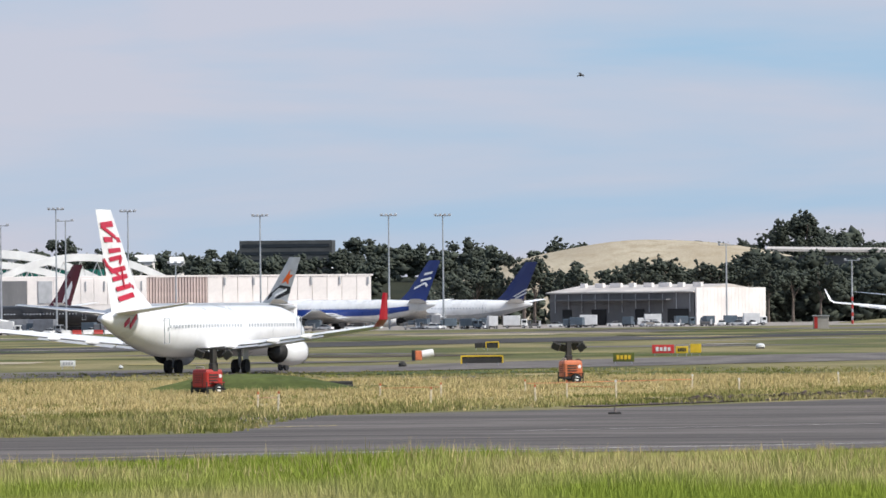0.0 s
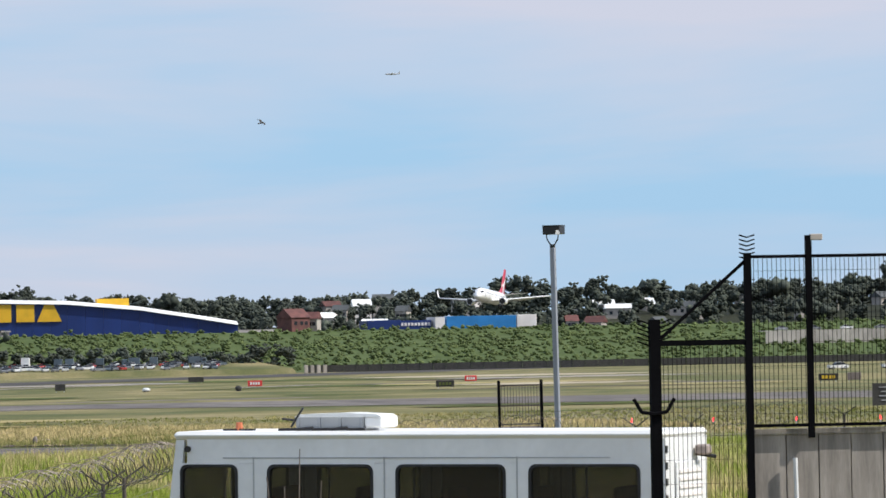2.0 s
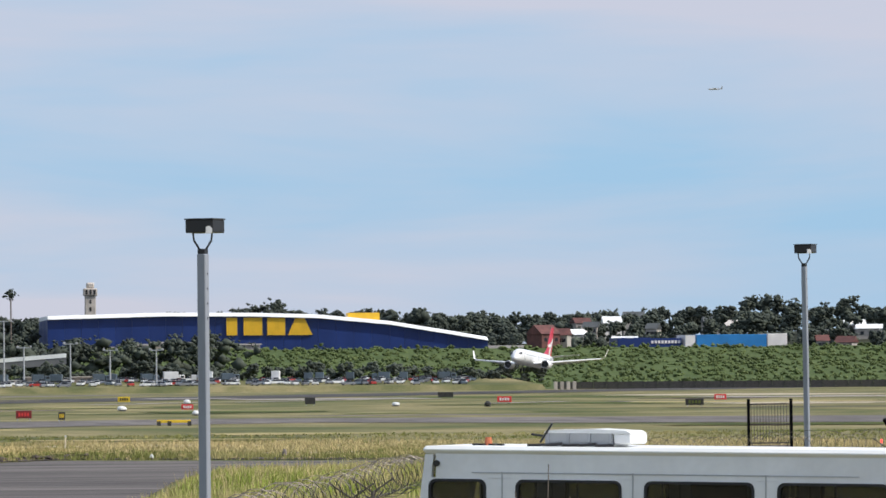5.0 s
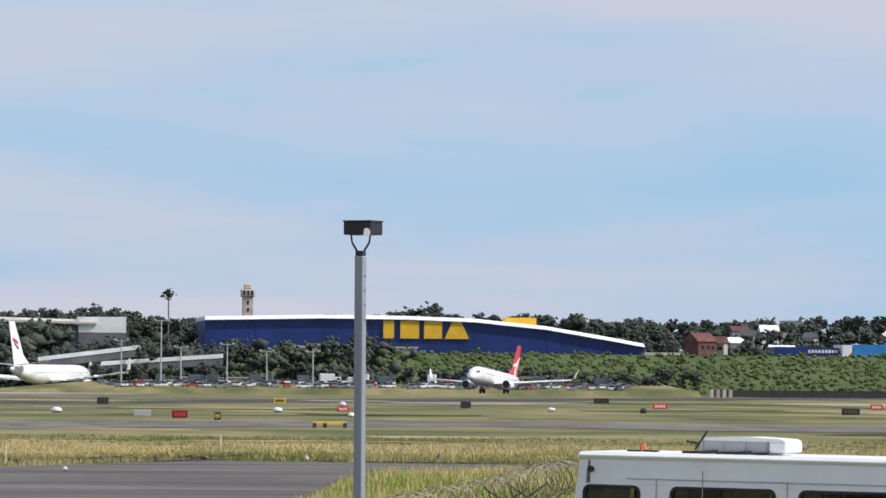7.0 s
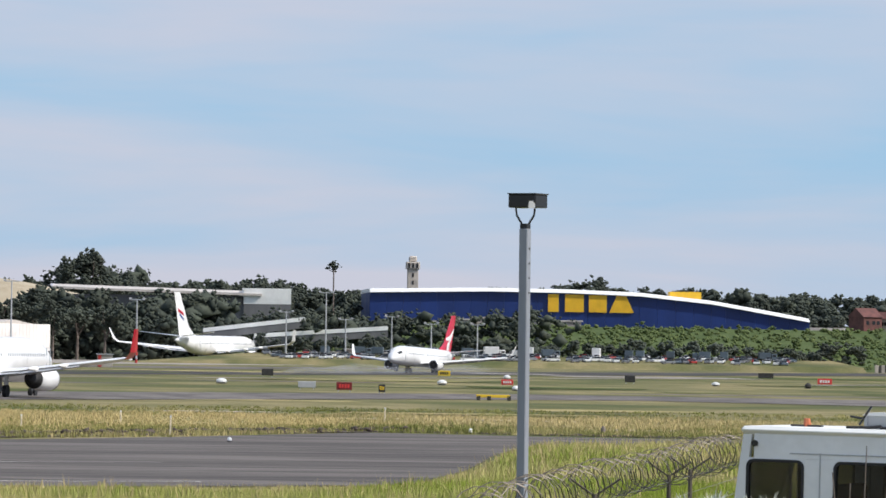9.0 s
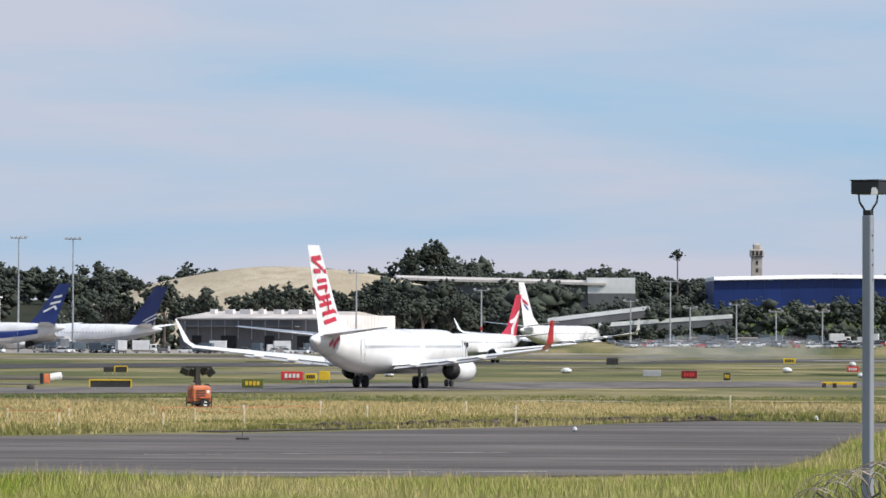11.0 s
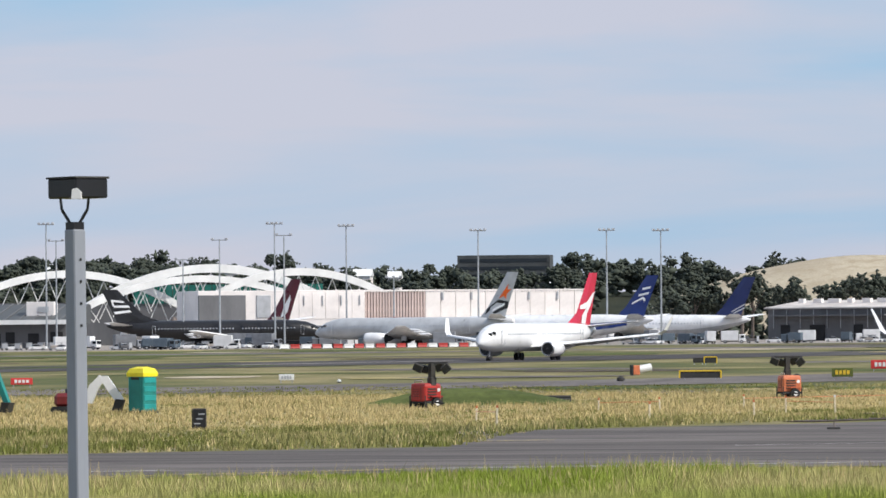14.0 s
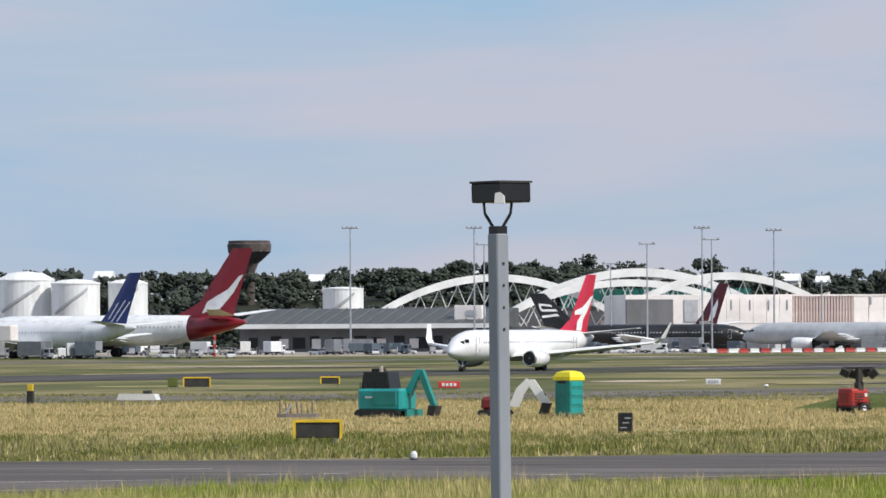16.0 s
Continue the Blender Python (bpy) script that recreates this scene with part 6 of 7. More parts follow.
def excavator():
    root = thing("excavator", "teal and black compact excavator parked in grass", "excavator", pose(-60.2, 292.5, 0, 0, 0, -16))
    part("counterweight", box(bmesh.new(), (0.2, 0, 1.05), (2.75, 1.9, 1.25), bevel=0.14), M_TEAL, root)
    part("engine_cover", box(bmesh.new(), (0.55, -0.97, 1.15), (1.5, 0.1, 0.8), bevel=0.03), M_TEALDARK, root)
    cab = part("cab", slab(bmesh.new(), [(-1.1, 1.6), (0.72, 1.6), (0.55, 2.6), (-0.95, 2.6)], -0.6, 0.75, axis=1), M_BLACK, root)
    part("window", slab(bmesh.new(), [(-0.85, 1.75), (0.5, 1.75), (0.4, 2.45), (-0.78, 2.45)], -0.64, -0.6, axis=1), M_GLASSDARK, cab)
    part("beacon", rod(bmesh.new(), (-0.15, 0, 2.6), (-0.15, 0, 2.95), 0.12, sides=8), M_PLASTER, cab)
    part("exhaust", box(bmesh.new(), (-0.5, 0.4, 2.68), (0.7, 0.4, 0.2)), M_BLACK, cab)
    for k in range(3):
        part("handrail", rod(bmesh.new(), (-1.1 + k * 0.4, -0.7, 1.6), (-1.1 + k * 0.4, -0.7, 2.0), 0.03, sides=5), M_BLACK, root)
    part("stripe", box(bmesh.new(), (-0.2, -0.965, 1.2), (0.9, 0.03, 0.1)), M_VW, root)
    boom = part("boom", slab(bmesh.new(), [(1.4, 1.5), (2.15, 2.75), (2.45, 2.7), (1.75, 1.35)], -0.2, 0.2, axis=1), M_TEAL, root)
    part("dipper", slab(bmesh.new(), [(2.1, 2.75), (2.5, 2.72), (3.3, 0.75), (3.05, 0.6)], -0.16, 0.16, axis=1), M_TEALDARK, root)
    part("ram", rod(bmesh.new(), (1.7, 0, 1.2), (2.25, 0, 2.1), 0.06, sides=6), M_CHROME, boom)
    part("bucket", slab(bmesh.new(), [(2.95, 0.75), (3.45, 0.7), (3.3, 0.15), (2.85, 0.2)], -0.35, 0.35, axis=1), M_SIGNBLK, root)
    for s in (-1, 1):
        part("track", slab(bmesh.new(), [(-1.15, 0.08), (1.25, 0.08), (1.45, 0.3), (1.25, 0.52), (-1.15, 0.52), (-1.35, 0.3)], s * 0.8 - 0.22, s * 0.8 + 0.22, axis=1), M_DARK, root)
    part("dozer_blade", box(bmesh.new(), (1.9, 0, 0.3), (0.12, 1.9, 0.45)), M_TEALDARK, root)


excavator()
mx_ = thing("mini_excavator", "maroon mini excavator with a white folded arm", "excavator", pose(-54.3, 298, 0))
part("body", box(bmesh.new(), (-0.6, 0, 0.75), (1.5, 1.1, 0.8), bevel=0.2), M_MAROON, mx_)
part("seat", box(bmesh.new(), (-0.5, 0, 1.25), (0.5, 0.5, 0.35), bevel=0.06), M_BLACK, mx_)
for s in (-1, 1):
    part("track", slab(bmesh.new(), [(-1.4, 0.06), (0.2, 0.06), (0.35, 0.22), (0.2, 0.4), (-1.4, 0.4), (-1.55, 0.22)], s * 0.5 - 0.13, s * 0.5 + 0.13, axis=1), M_DARK, mx_)
part("boom", slab(bmesh.new(), [(0.2, 0.6), (0.62, 1.6), (1.2, 2.15), (1.4, 1.75), (1.1, 1.35), (0.75, 0.55)], -0.16, 0.12, axis=1), M_VW, mx_)
part("dipper", slab(bmesh.new(), [(1.1, 2.1), (1.65, 2.1), (2.55, 0.8), (2.15, 0.55)], -0.14, 0.1, axis=1), M_VW, mx_)
part("ram", rod(bmesh.new(), (1.35, 0, 1.9), (2.3, 0, 1.2), 0.05, sides=6), M_SIGNBLK, mx_)
part("bucket", slab(bmesh.new(), [(2.1, 0.8), (2.6, 0.75), (2.4, 0.1), (1.9, 0.15)], -0.25, 0.25, axis=1), M_SIGNBLK, mx_)
pt = thing("portable_toilet", "teal portable toilet with a yellow roof", "portable toilet", pose(-50.6, 297.5, 0, 0, 0, -32))
part("cabin", box(bmesh.new(), (0, 0, 1.15), (1.15, 1.15, 2.1), bevel=0.05), M_TEALDARK, pt)
for k in range(4):
    part("side_rib", box(bmesh.new(), (0.58, 0, 0.35 + k * 0.5), (0.05, 1.0, 0.32), bevel=0.02), M_TEAL, pt)
part("door", box(bmesh.new(), (0, -0.59, 1.1), (0.85, 0.04, 1.9), bevel=0.01), M_TEALDARK, pt)
part("vent", box(bmesh.new(), (0, -0.61, 1.95), (0.6, 0.03, 0.15)), M_BLACK, pt)
part("roof", loft(bmesh.new(), [[(sx * w, sy * w, z) for sx, sy in ((-1, -1), (1, -1), (1, 1), (-1, 1))] for w, z in ((0.62, 2.05), (0.63, 2.25), (0.5, 2.5), (0.2, 2.6))]), M_LEMON, pt)
part("skid", box(bmesh.new(), (0, 0, 0.06), (1.3, 1.3, 0.12)), M_SIGNBLK, pt)


# ---- near lamps, bus and fence ----
def lamp_post(x, y, top, lean, label, head=0.62, wide=0.155, turn=-30):
    root = thing("lamp_post", label, "lamp post", pose(x, y, 0, 0, lean, 0), group="square-headed lamp posts")
    part("pole", box(bmesh.new(), (0, 0, (top - 0.5) / 2), (wide, wide, top - 0.5), turn, bevel=0.012), M_POLE, root)
    part("collar", box(bmesh.new(), (0, 0, top - 0.47), (wide * 0.85, wide * 0.85, 0.09), turn), M_BLACK, root)
    for s in (-1, 1):
        part("yoke_arm", rod(bmesh.new(), (s * 0.045, 0, top - 0.44), (s * 0.13, 0, top - 0.3), 0.016, sides=6), M_BLACK, root)
        part("yoke_arm", rod(bmesh.new(), (s * 0.13, 0, top - 0.3), (s * 0.15, 0, top - 0.12), 0.014, sides=6), M_BLACK, root)
    hd = part("lamp_head", box(bmesh.new(), (0.035, 0, top - 0.09), (head * 0.68, 0.42, 0.20), turn, bevel=0.015), M_BLACK, root)
    part("lens", slab(bmesh.new(), [(0.02, top - 0.20), (0.12, top - 0.20), (0.12, top - 0.13), (0.08, top - 0.09), (0.03, top - 0.10)], -0.30, -0.2, axis=1), M_VW, hd, "white lamp reflector")
    part("housing_lid", box(bmesh.new(), (0.035, 0, top + 0.016), (head * 0.70, 0.44, 0.02), turn), M_SIGNBLK, hd)
    ca, sa = math.cos(radians(turn)), math.sin(radians(turn))
    for k in range(4):
        part("bolt_hole", box(bmesh.new(), (wide * 0.5 * ca, wide * 0.5 * sa, top - 0.8 - k * 0.22), (0.02, 0.02, 0.025), turn), M_BLACK, root)
    return root


lamp_post(6.12, 80, 6.93, -0.15, "grey square-steel lamp post with black box lamp", 0.67, 0.138)
lamp_post(-9.68, 53, 6.12, -0.4, "grey square-steel lamp post near the road", 0.66, 0.155, -40)
lamp_post(23.85, 125, 7.6, -0.5, "tall grey lamp post beyond the bus", 0.62, 0.118)

M_BUS = material("bus_white", (0.78, 0.79, 0.80), 0.35, vary=0.05, size=1.2, sheen_coat=0.3)
M_SEAT = material("seat_brown", (0.16, 0.09, 0.05), 0.8, vary=0.2, size=0.4)
M_TINT = bpy.data.materials.new("tinted_window")
M_TINT.use_nodes = True
_p = M_TINT.node_tree.nodes["Principled BSDF"]
_p.inputs["Base Color"].default_value = (0.03, 0.026, 0.022, 1)
_p.inputs["Roughness"].default_value = 0.05
_p.inputs["Alpha"].default_value = 0.55


def rounded_ring(x0, x1, z0, z1, r_out, inset, r_in, y, half):
    """A flat frame in an upright plane, its outer and inner corners rounded."""
    def loop(a, b, c, d, r):
        pts = []
        for cx, cz, st in ((b - r, d - r, 0), (a + r, d - r, 90), (a + r, c + r, 180), (b - r, c + r, 270)):
            pts += [(cx + r * math.cos(radians(st + 18 * q)), cz + r * math.sin(radians(st + 18 * q))) for q in range(6)]
        return pts
    outer, inner = loop(x0, x1, z0, z1, max(r_out, 0.002)), loop(x0 + inset, x1 - inset, z0 + inset, z1 - inset, r_in)
    bm = bmesh.new()
    rows = [[bm.verts.new((px, y + dy, pz)) for px, pz in lp] for lp, dy in ((outer, -half), (inner, -half), (inner, half), (outer, half))]
    n = len(outer)
    for k in range(4):
        ra, rb = rows[k], rows[(k + 1) % 4]
        for i in range(n):
            bm.faces.new((ra[i], ra[(i + 1) % n], rb[(i + 1) % n], rb[i]))
    bmesh.ops.recalc_face_normals(bm, faces=bm.faces[:])
    return bm


def bus():
    L, W = 7.86, 2.5
    root = thing("airside_bus", "white boxy airside bus with tinted windows", "bus", pose(9.79, 83.6, 0.0, 0, 0.7, -27))
    wins = [(0.06, 1.06), (1.50, 3.28), (3.60, 5.42), (5.74, 7.56)]
    part("floor", box(bmesh.new(), (L / 2, W / 2, 0.75), (L, W, 0.2)), M_SIGNBLK, root)
    for y, th in ((0.04, 0.08), (W - 0.04, 0.08)):
        side = part("side_wall", box(bmesh.new(), (L / 2, y, 1.42), (L - 0.05, th, 1.6)), M_BUS, root)
        part("upper_wall", box(bmesh.new(), (L / 2 + 0.1, y, 3.18), (L - 0.2, th, 0.38)), M_BUS, side)
        edges = [wins[0][1]] + [e for w in wins[1:] for e in w] + [L]
        for a, b in zip(edges[0::2], edges[1::2]):
            part("pillar", box(bmesh.new(), ((a + b) / 2, y, 2.6), (b - a, th, 0.8)), M_BUS, side)
        for a, b in wins:
            part("window_surround", rounded_ring(a, b, 2.22, 3.0, 0.0, 0.02, 0.13, y, th / 2 + 0.004), M_BUS, side)
            part("window_seal", rounded_ring(a + 0.02, b - 0.02, 2.24, 2.98, 0.12, 0.045, 0.09, y, th / 2 + 0.012), M_DARK, side)
            part("window", box(bmesh.new(), ((a + b) / 2, y, 2.61), (b - a, 0.02, 0.74)), M_TINT, side)
        part("panel_seam", box(bmesh.new(), (L / 2, y - 0.045, 3.08), (L - 1.6, 0.01, 0.02)), M_GREY, side)
        for a in (1.3, 3.44, 5.58):
            part("panel_seam", box(bmesh.new(), (a, y - 0.045, 2.4), (0.02, 0.01, 1.4)), M_GREY, side)
    part("front_pillar", loft(bmesh.new(), [[(-0.30, 0.0, 0.8), (-0.12, 0.0, 0.8), (0.16, 0.0, 3.36), (0.02, 0.0, 3.36)], [(-0.30, 0.1, 0.8), (-0.12, 0.1, 0.8), (0.16, 0.1, 3.36), (0.02, 0.1, 3.36)]]), M_BUS, root)
    part("windscreen", loft(bmesh.new(), [[(-0.2, y, 1.7), (-0.18, y, 1.7), (0.08, y, 3.2), (0.06, y, 3.2)] for y in (0.12, W - 0.1)]), M_TINT, root)
    part("front_panel", box(bmesh.new(), (-0.2, W / 2, 1.25), (0.1, W, 0.9)), M_BUS, root)
    part("roof", box(bmesh.new(), (L / 2 + 0.03, W / 2, 3.43), (L + 0.1, W + 0.08, 0.12), bevel=0.05), M_ROOFWHITE, root)
    end = part("rear_wall", box(bmesh.new(), (L + 0.03, W / 2, 2.05), (0.08, W, 2.65)), M_BUS, root)
    part("rear_door", box(bmesh.new(), (L + 0.09, W * 0.55, 1.95), (0.03, 1.6, 2.1), bevel=0.01), M_BUS, end)
    for k in range(8):
        part("louvre", box(bmesh.new(), (L + 0.12, W * 0.55, 2.85 - k * 0.12), (0.02, 1.4, 0.05)), M_WALLWHITE, end)
    for k in range(9):
        part("hazard_strip", box(bmesh.new(), (L + 0.075, 0.06, 3.2 - k * 0.25), (0.03, 0.1, 0.11)), M_BLACK, end)
    part("mirror_bracket", rod(bmesh.new(), (L + 0.08, 1.8, 3.1), (L + 0.35, 2.0, 3.05), 0.03, sides=6), M_DARK, end)
    part("rear_lamp", box(bmesh.new(), (L + 0.2, 1.8, 3.16), (0.2, 0.3, 0.16), bevel=0.03), M_RUSTGREY, end)
    ac = part("roof_unit", loft(bmesh.new(), [[(x, y, z) for x, z in ((1.80, 3.70), (1.86, 3.745), (2.6, 3.77), (3.16, 3.745), (3.24, 3.70))] for y in (0.50, 1.32)]), M_ROOFWHITE, root, "white roof air-conditioning unit")
    part("unit_base", box(bmesh.new(), (2.38, 0.91, 3.60), (1.12, 0.76, 0.21)), M_SILVER, ac)
    part("unit_nose", box(bmesh.new(), (3.10, 0.91, 3.62), (0.30, 0.80, 0.18), bevel=0.03), M_ROOFWHITE, ac)
    for k in range(4):
        part("unit_rib", box(bmesh.new(), (1.86 + k * 0.345, 0.52, 3.60), (0.045, 0.04, 0.20)), M_GREY, ac)
    for k in range(5):
        part("hose", rod(bmesh.new(), (1.55 + k * 0.28, 0.48, 3.505), (1.85 + k * 0.28, 0.46, 3.515 + 0.02 * (k % 2)), 0.025, sides=5), M_DARK, ac)
    bc = part("beacon", rod(bmesh.new(), (0.75, 0.9, 3.49), (0.75, 0.9, 3.62), 0.07, 0.05, 8), M_ORANGEP, root)
    part("beacon_base", box(bmesh.new(), (0.75, 0.9, 3.5), (0.5, 0.12, 0.04)), M_BLACK, bc)
    part("roof_bar", rod(bmesh.new(), (1.75, 0.5, 3.55), (1.95, 0.5, 3.85), 0.02, sides=5), M_BLACK, root)
    part("roof_bar", rod(bmesh.new(), (1.6, 0.5, 3.68), (2.0, 0.6, 3.62), 0.02, sides=5), M_BLACK, root)
    part("marker_lamp", rod(bmesh.new(), (0.22, -0.05, 3.22), (0.22, 0.0, 3.22), 0.05, sides=8), M_SIGNBLK, root)
    for k in range(5):
        st = part("seat", box(bmesh.new(), (1.0 + k * 1.4, 1.7, 1.5), (0.5, 1.2, 0.4), bevel=0.05), M_SEAT, root)
        part("seat_back", box(bmesh.new(), (1.25 + k * 1.4, 1.7, 2.1), (0.12, 1.2, 1.0), bevel=0.04), M_SEAT, st)
        part("grab_pole", rod(bmesh.new(), (0.8 + k * 1.4, 1.0, 0.85), (0.8 + k * 1.4, 1.0, 3.36), 0.02, sides=6), M_GREY, root)
    part("inner_partition", box(bmesh.new(), (4.5, 2.2, 2.0), (1.6, 0.06, 2.3)), M_SEAT, root)
    for x in (1.4, 6.3):
        for y in (0.12, W - 0.12):
            part("wheel", rod(bmesh.new(), (x, y - 0.12, 0.45), (x, y + 0.12, 0.45), 0.45, sides=18), M_DARK, root)


bus()

M_FENCE = material("fence_black", (0.004, 0.004, 0.005), 0.95, vary=0.2, size=0.5)
M_FENCE.node_tree.nodes["Principled BSDF"].inputs["Specular IOR Level"].default_value = 0.05
M_WALLCONC = material("board_concrete", (0.30, 0.27, 0.24), 0.85, vary=0.18, size=0.5, stretch=(3, 1, 0.4))
FY = 66.0
fn = thing("security_fence", "black steel security fence with fine mesh and spikes", "fence", pose(0, FY, 0, 0, 0.10, 0), kind="structure")


def post(x, z0, z1, w=0.07):
    return part("post", box(bmesh.new(), (x, 0, (z0 + z1) / 2), (w, w, z1 - z0)), M_FENCE, fn)


post(13.82, 0, 5.02, 0.13)
post(15.03, 0, 5.84, 0.085)
post(15.82, 3.5, 6.05, 0.075)
post(17.6, 0, 5.84, 0.085)
post(20.0, 0, 5.84, 0.085)
part("top_rail", box(bmesh.new(), (17.5, 0, 5.79), (5.0, 0.05, 0.04)), M_FENCE, fn)
part("mid_rail", box(bmesh.new(), (14.4, 0, 4.72), (1.15, 0.06, 0.07)), M_FENCE, fn)
part("low_rail", box(bmesh.new(), (17.5, 0, 3.66), (5.0, 0.05, 0.04)), M_FENCE, fn)
part("brace", rod(bmesh.new(), (13.9, 0, 4.78), (15.0, 0, 5.74), 0.022, sides=6), M_FENCE, fn)
for (xa, xb, za, zb) in ((13.9, 15.0, 2.2, 4.7), (15.08, 15.79, 3.66, 5.78), (15.86, 17.56, 3.66, 5.78), (17.64, 19.96, 3.66, 5.78)):
    bm = bmesh.new()
    n = int((xb - xa) / 0.056)
    for i in range(n):
        box(bm, (xa + (i + 0.5) * (xb - xa) / n, 0, (za + zb) / 2), (0.0062, 0.0062, zb - za))
    for k in range(int((zb - za) / 0.3)):
        box(bm, (0.5 * (xa + xb), 0.005, za + 0.15 + k * 0.3), (xb - xa, 0.004, 0.004))
    tagged(part("mesh_panel", bm, M_FENCE, fn), kind="stuff")
for x0, zt in ((15.03, 5.84), (13.82, 4.95)):
    for k in range(6):
        for s in (-1, 1):
            part("spike", rod(bmesh.new(), (x0, 0, zt - 0.28 + 0.055 * k + (0.2 if x0 > 14 else 0)), (x0 + s * (0.10 if x0 > 14 else 0.22), 0, zt - 0.30 + 0.055 * k + (0.25 if x0 > 14 else 0.10)), 0.010, sides=5), M_FENCE, fn)
for s in (-1, 1):
    part("bracket_arm", rod(bmesh.new(), (13.78, -0.1, 3.84), (13.78 + s * 0.16, -0.1, 3.86), 0.024, sides=6), M_FENCE, fn)
    part("bracket_arm", rod(bmesh.new(), (13.78 + s * 0.16, -0.1, 3.86), (13.78 + s * 0.26, -0.1, 4.03), 0.024, sides=6), M_FENCE, fn)
cw = thing("concrete_wall", "grey board-marked concrete wall under the fence", "wall", pose(0, FY + 0.1, 0, 0, 0.10, 0), kind="structure")
for i in range(12):
    part("board", box(bmesh.new(), (15.3 + i * 0.42, 0.1, 1.77), (0.405, 0.2 + 0.01 * (i % 3), 3.54)), M_WALLCONC, cw)
part("coping", box(bmesh.new(), (17.6, 0.1, 3.58), (5.1, 0.26, 0.07)), M_WALLCONC, cw)
part("white_pipe", rod(bmesh.new(), (15.62, -0.1, 2.2), (15.60, -0.1, 3.25), 0.03, sides=8), M_VW, cw)
sg = thing("fence_sign", "small dark notice board with pale lines on the fence", "sign", pose(16.82, FY - 0.06, 4.0))
part("board", box(bmesh.new(), (0, 0, 0), (0.42, 0.03, 0.28)), M_SIGNBLK, sg)
for k in range(4):
    part("text_bar", box(bmesh.new(), (0.0, -0.02, 0.09 - k * 0.055), (0.26 - 0.05 * (k % 2), 0.01, 0.010)), M_GREY, sg)
bx = thing("junction_post", "black junction box on a post", "post", pose(16.9, FY - 1.5, 0))
part("post", box(bmesh.new(), (0, 0, 1.85), (0.08, 0.08, 3.7)), M_FENCE, bx)
part("junction_box", box(bmesh.new(), (0, 0, 3.75), (0.26, 0.14, 0.15), bevel=0.02), M_FENCE, bx)
cm = thing("fence_camera", "small pale security camera on a fence post", "camera", pose(15.9, FY, 6.0))
part("body", box(bmesh.new(), (0.03, 0, 0), (0.16, 0.09, 0.08), bevel=0.01), M_PLASTER, cm)
part("mount", box(bmesh.new(), (-0.06, 0, -0.02), (0.06, 0.05, 0.04)), M_FENCE, cm)

# boundary fence with coiled wire
M_WIRE = material("razor_wire", (0.10, 0.085, 0.07), 0.5, 0.5, vary=0.2, size=0.3)


def coil_fence(pts, z, r, label):
    root = thing("razor_wire_fence", label, "fence", kind="structure")
    p = [Vector((x, y, 0)) for x, y in pts]
    total = sum((b - a).length for a, b in zip(p, p[1:]))
    bm = bmesh.new()
    rng = random.Random(4)
    step, s = 0.62, 0.0
    ring_no = 0
    for a, b in zip(p, p[1:]):
        d = (b - a).normalized()
        n = Vector((-d.y, d.x, 0))
        ln = (b - a).length
        k = int(ln / step)
        for i in range(k):
            c = a + d * (i + 0.5) * step + Vector((0, 0, z + rng.uniform(-0.04, 0.04)))
            rr = r * rng.uniform(0.85, 1.12)
            tilt = rng.uniform(-0.35, 0.35)
            prev = None
            for q in range(15):
                ang = q / 14 * 2 * math.pi
                pt_ = c + n * rr * math.cos(ang) + Vector((0, 0, rr * math.sin(ang))) + d * (tilt * math.sin(ang) * 0.35 + (q / 14 - 0.5) * step * 1.0)
                if prev is not None:
                    rod(bm, prev, pt_, 0.0065, sides=3)
                prev = pt_
        for k2 in range(3):
            rod(bm, a + Vector((0, 0, z - r * 0.9 - 0.25 * k2)), b + Vector((0, 0, z - r * 0.9 - 0.25 * k2)), 0.005, sides=3)
    tagged(part("wire_coil", bm, M_WIRE, root, "loose coil of razor wire"), kind="stuff")
    for a, b in zip(p, p[1:]):
        d = (b - a).normalized()
        n = Vector((-d.y, d.x, 0))
        for i in range(int((b - a).length / 15.0) + 1):
            c = a + d * min(i * 15.0 + 4.0, (b - a).length)
            po = part("post", rod(bmesh.new(), c, c + Vector((0, 0, z - r * 0.5)), 0.035, sides=6), M_WIRE, root)
            for s_ in (-1, 1):
                part("arm", rod(bmesh.new(), c + Vector((0, 0, z - r * 0.6)), c + n * s_ * 0.32 + Vector((0, 0, z + r * 0.25)), 0.013, sides=6), M_WIRE, po)


coil_fence([(3.3, 50), (5.2, 62), (8.0, 77), (10.6, 91), (17, 108), (25.5, 124), (34, 138)], 2.98, 0.26, "wire boundary fence topped with razor coils")
gt = thing("mesh_gate", "rusty mesh gate beside a lamp post", "gate", pose(21.55, 120, 0, 0, -0.4, 0))
for x in (0, 0.98):
    part("post", box(bmesh.new(), (x, 0, 2.0), (0.06, 0.06, 4.0)), M_FENCE, gt)
for z in (3.0, 3.42, 3.88):
    part("rail", box(bmesh.new(), (0.5, 0, z), (1.0, 0.04, 0.035)), M_WIRE, gt)
bm = bmesh.new()
for k in range(14):
    box(bm, (0.06 + k * 0.068, 0, 3.45), (0.012, 0.012, 0.85))
tagged(part("bar_infill", bm, M_WIRE, gt), kind="stuff")
part("plate", box(bmesh.new(), (0.5, 0, 2.5), (0.95, 0.03, 0.9)), M_RUSTGREY, gt)

# silver-leaved shrub before the bus
M_SILVERLEAF = leaf_material("silver_leaf", (0.34, 0.37, 0.32), (0.64, 0.67, 0.61))


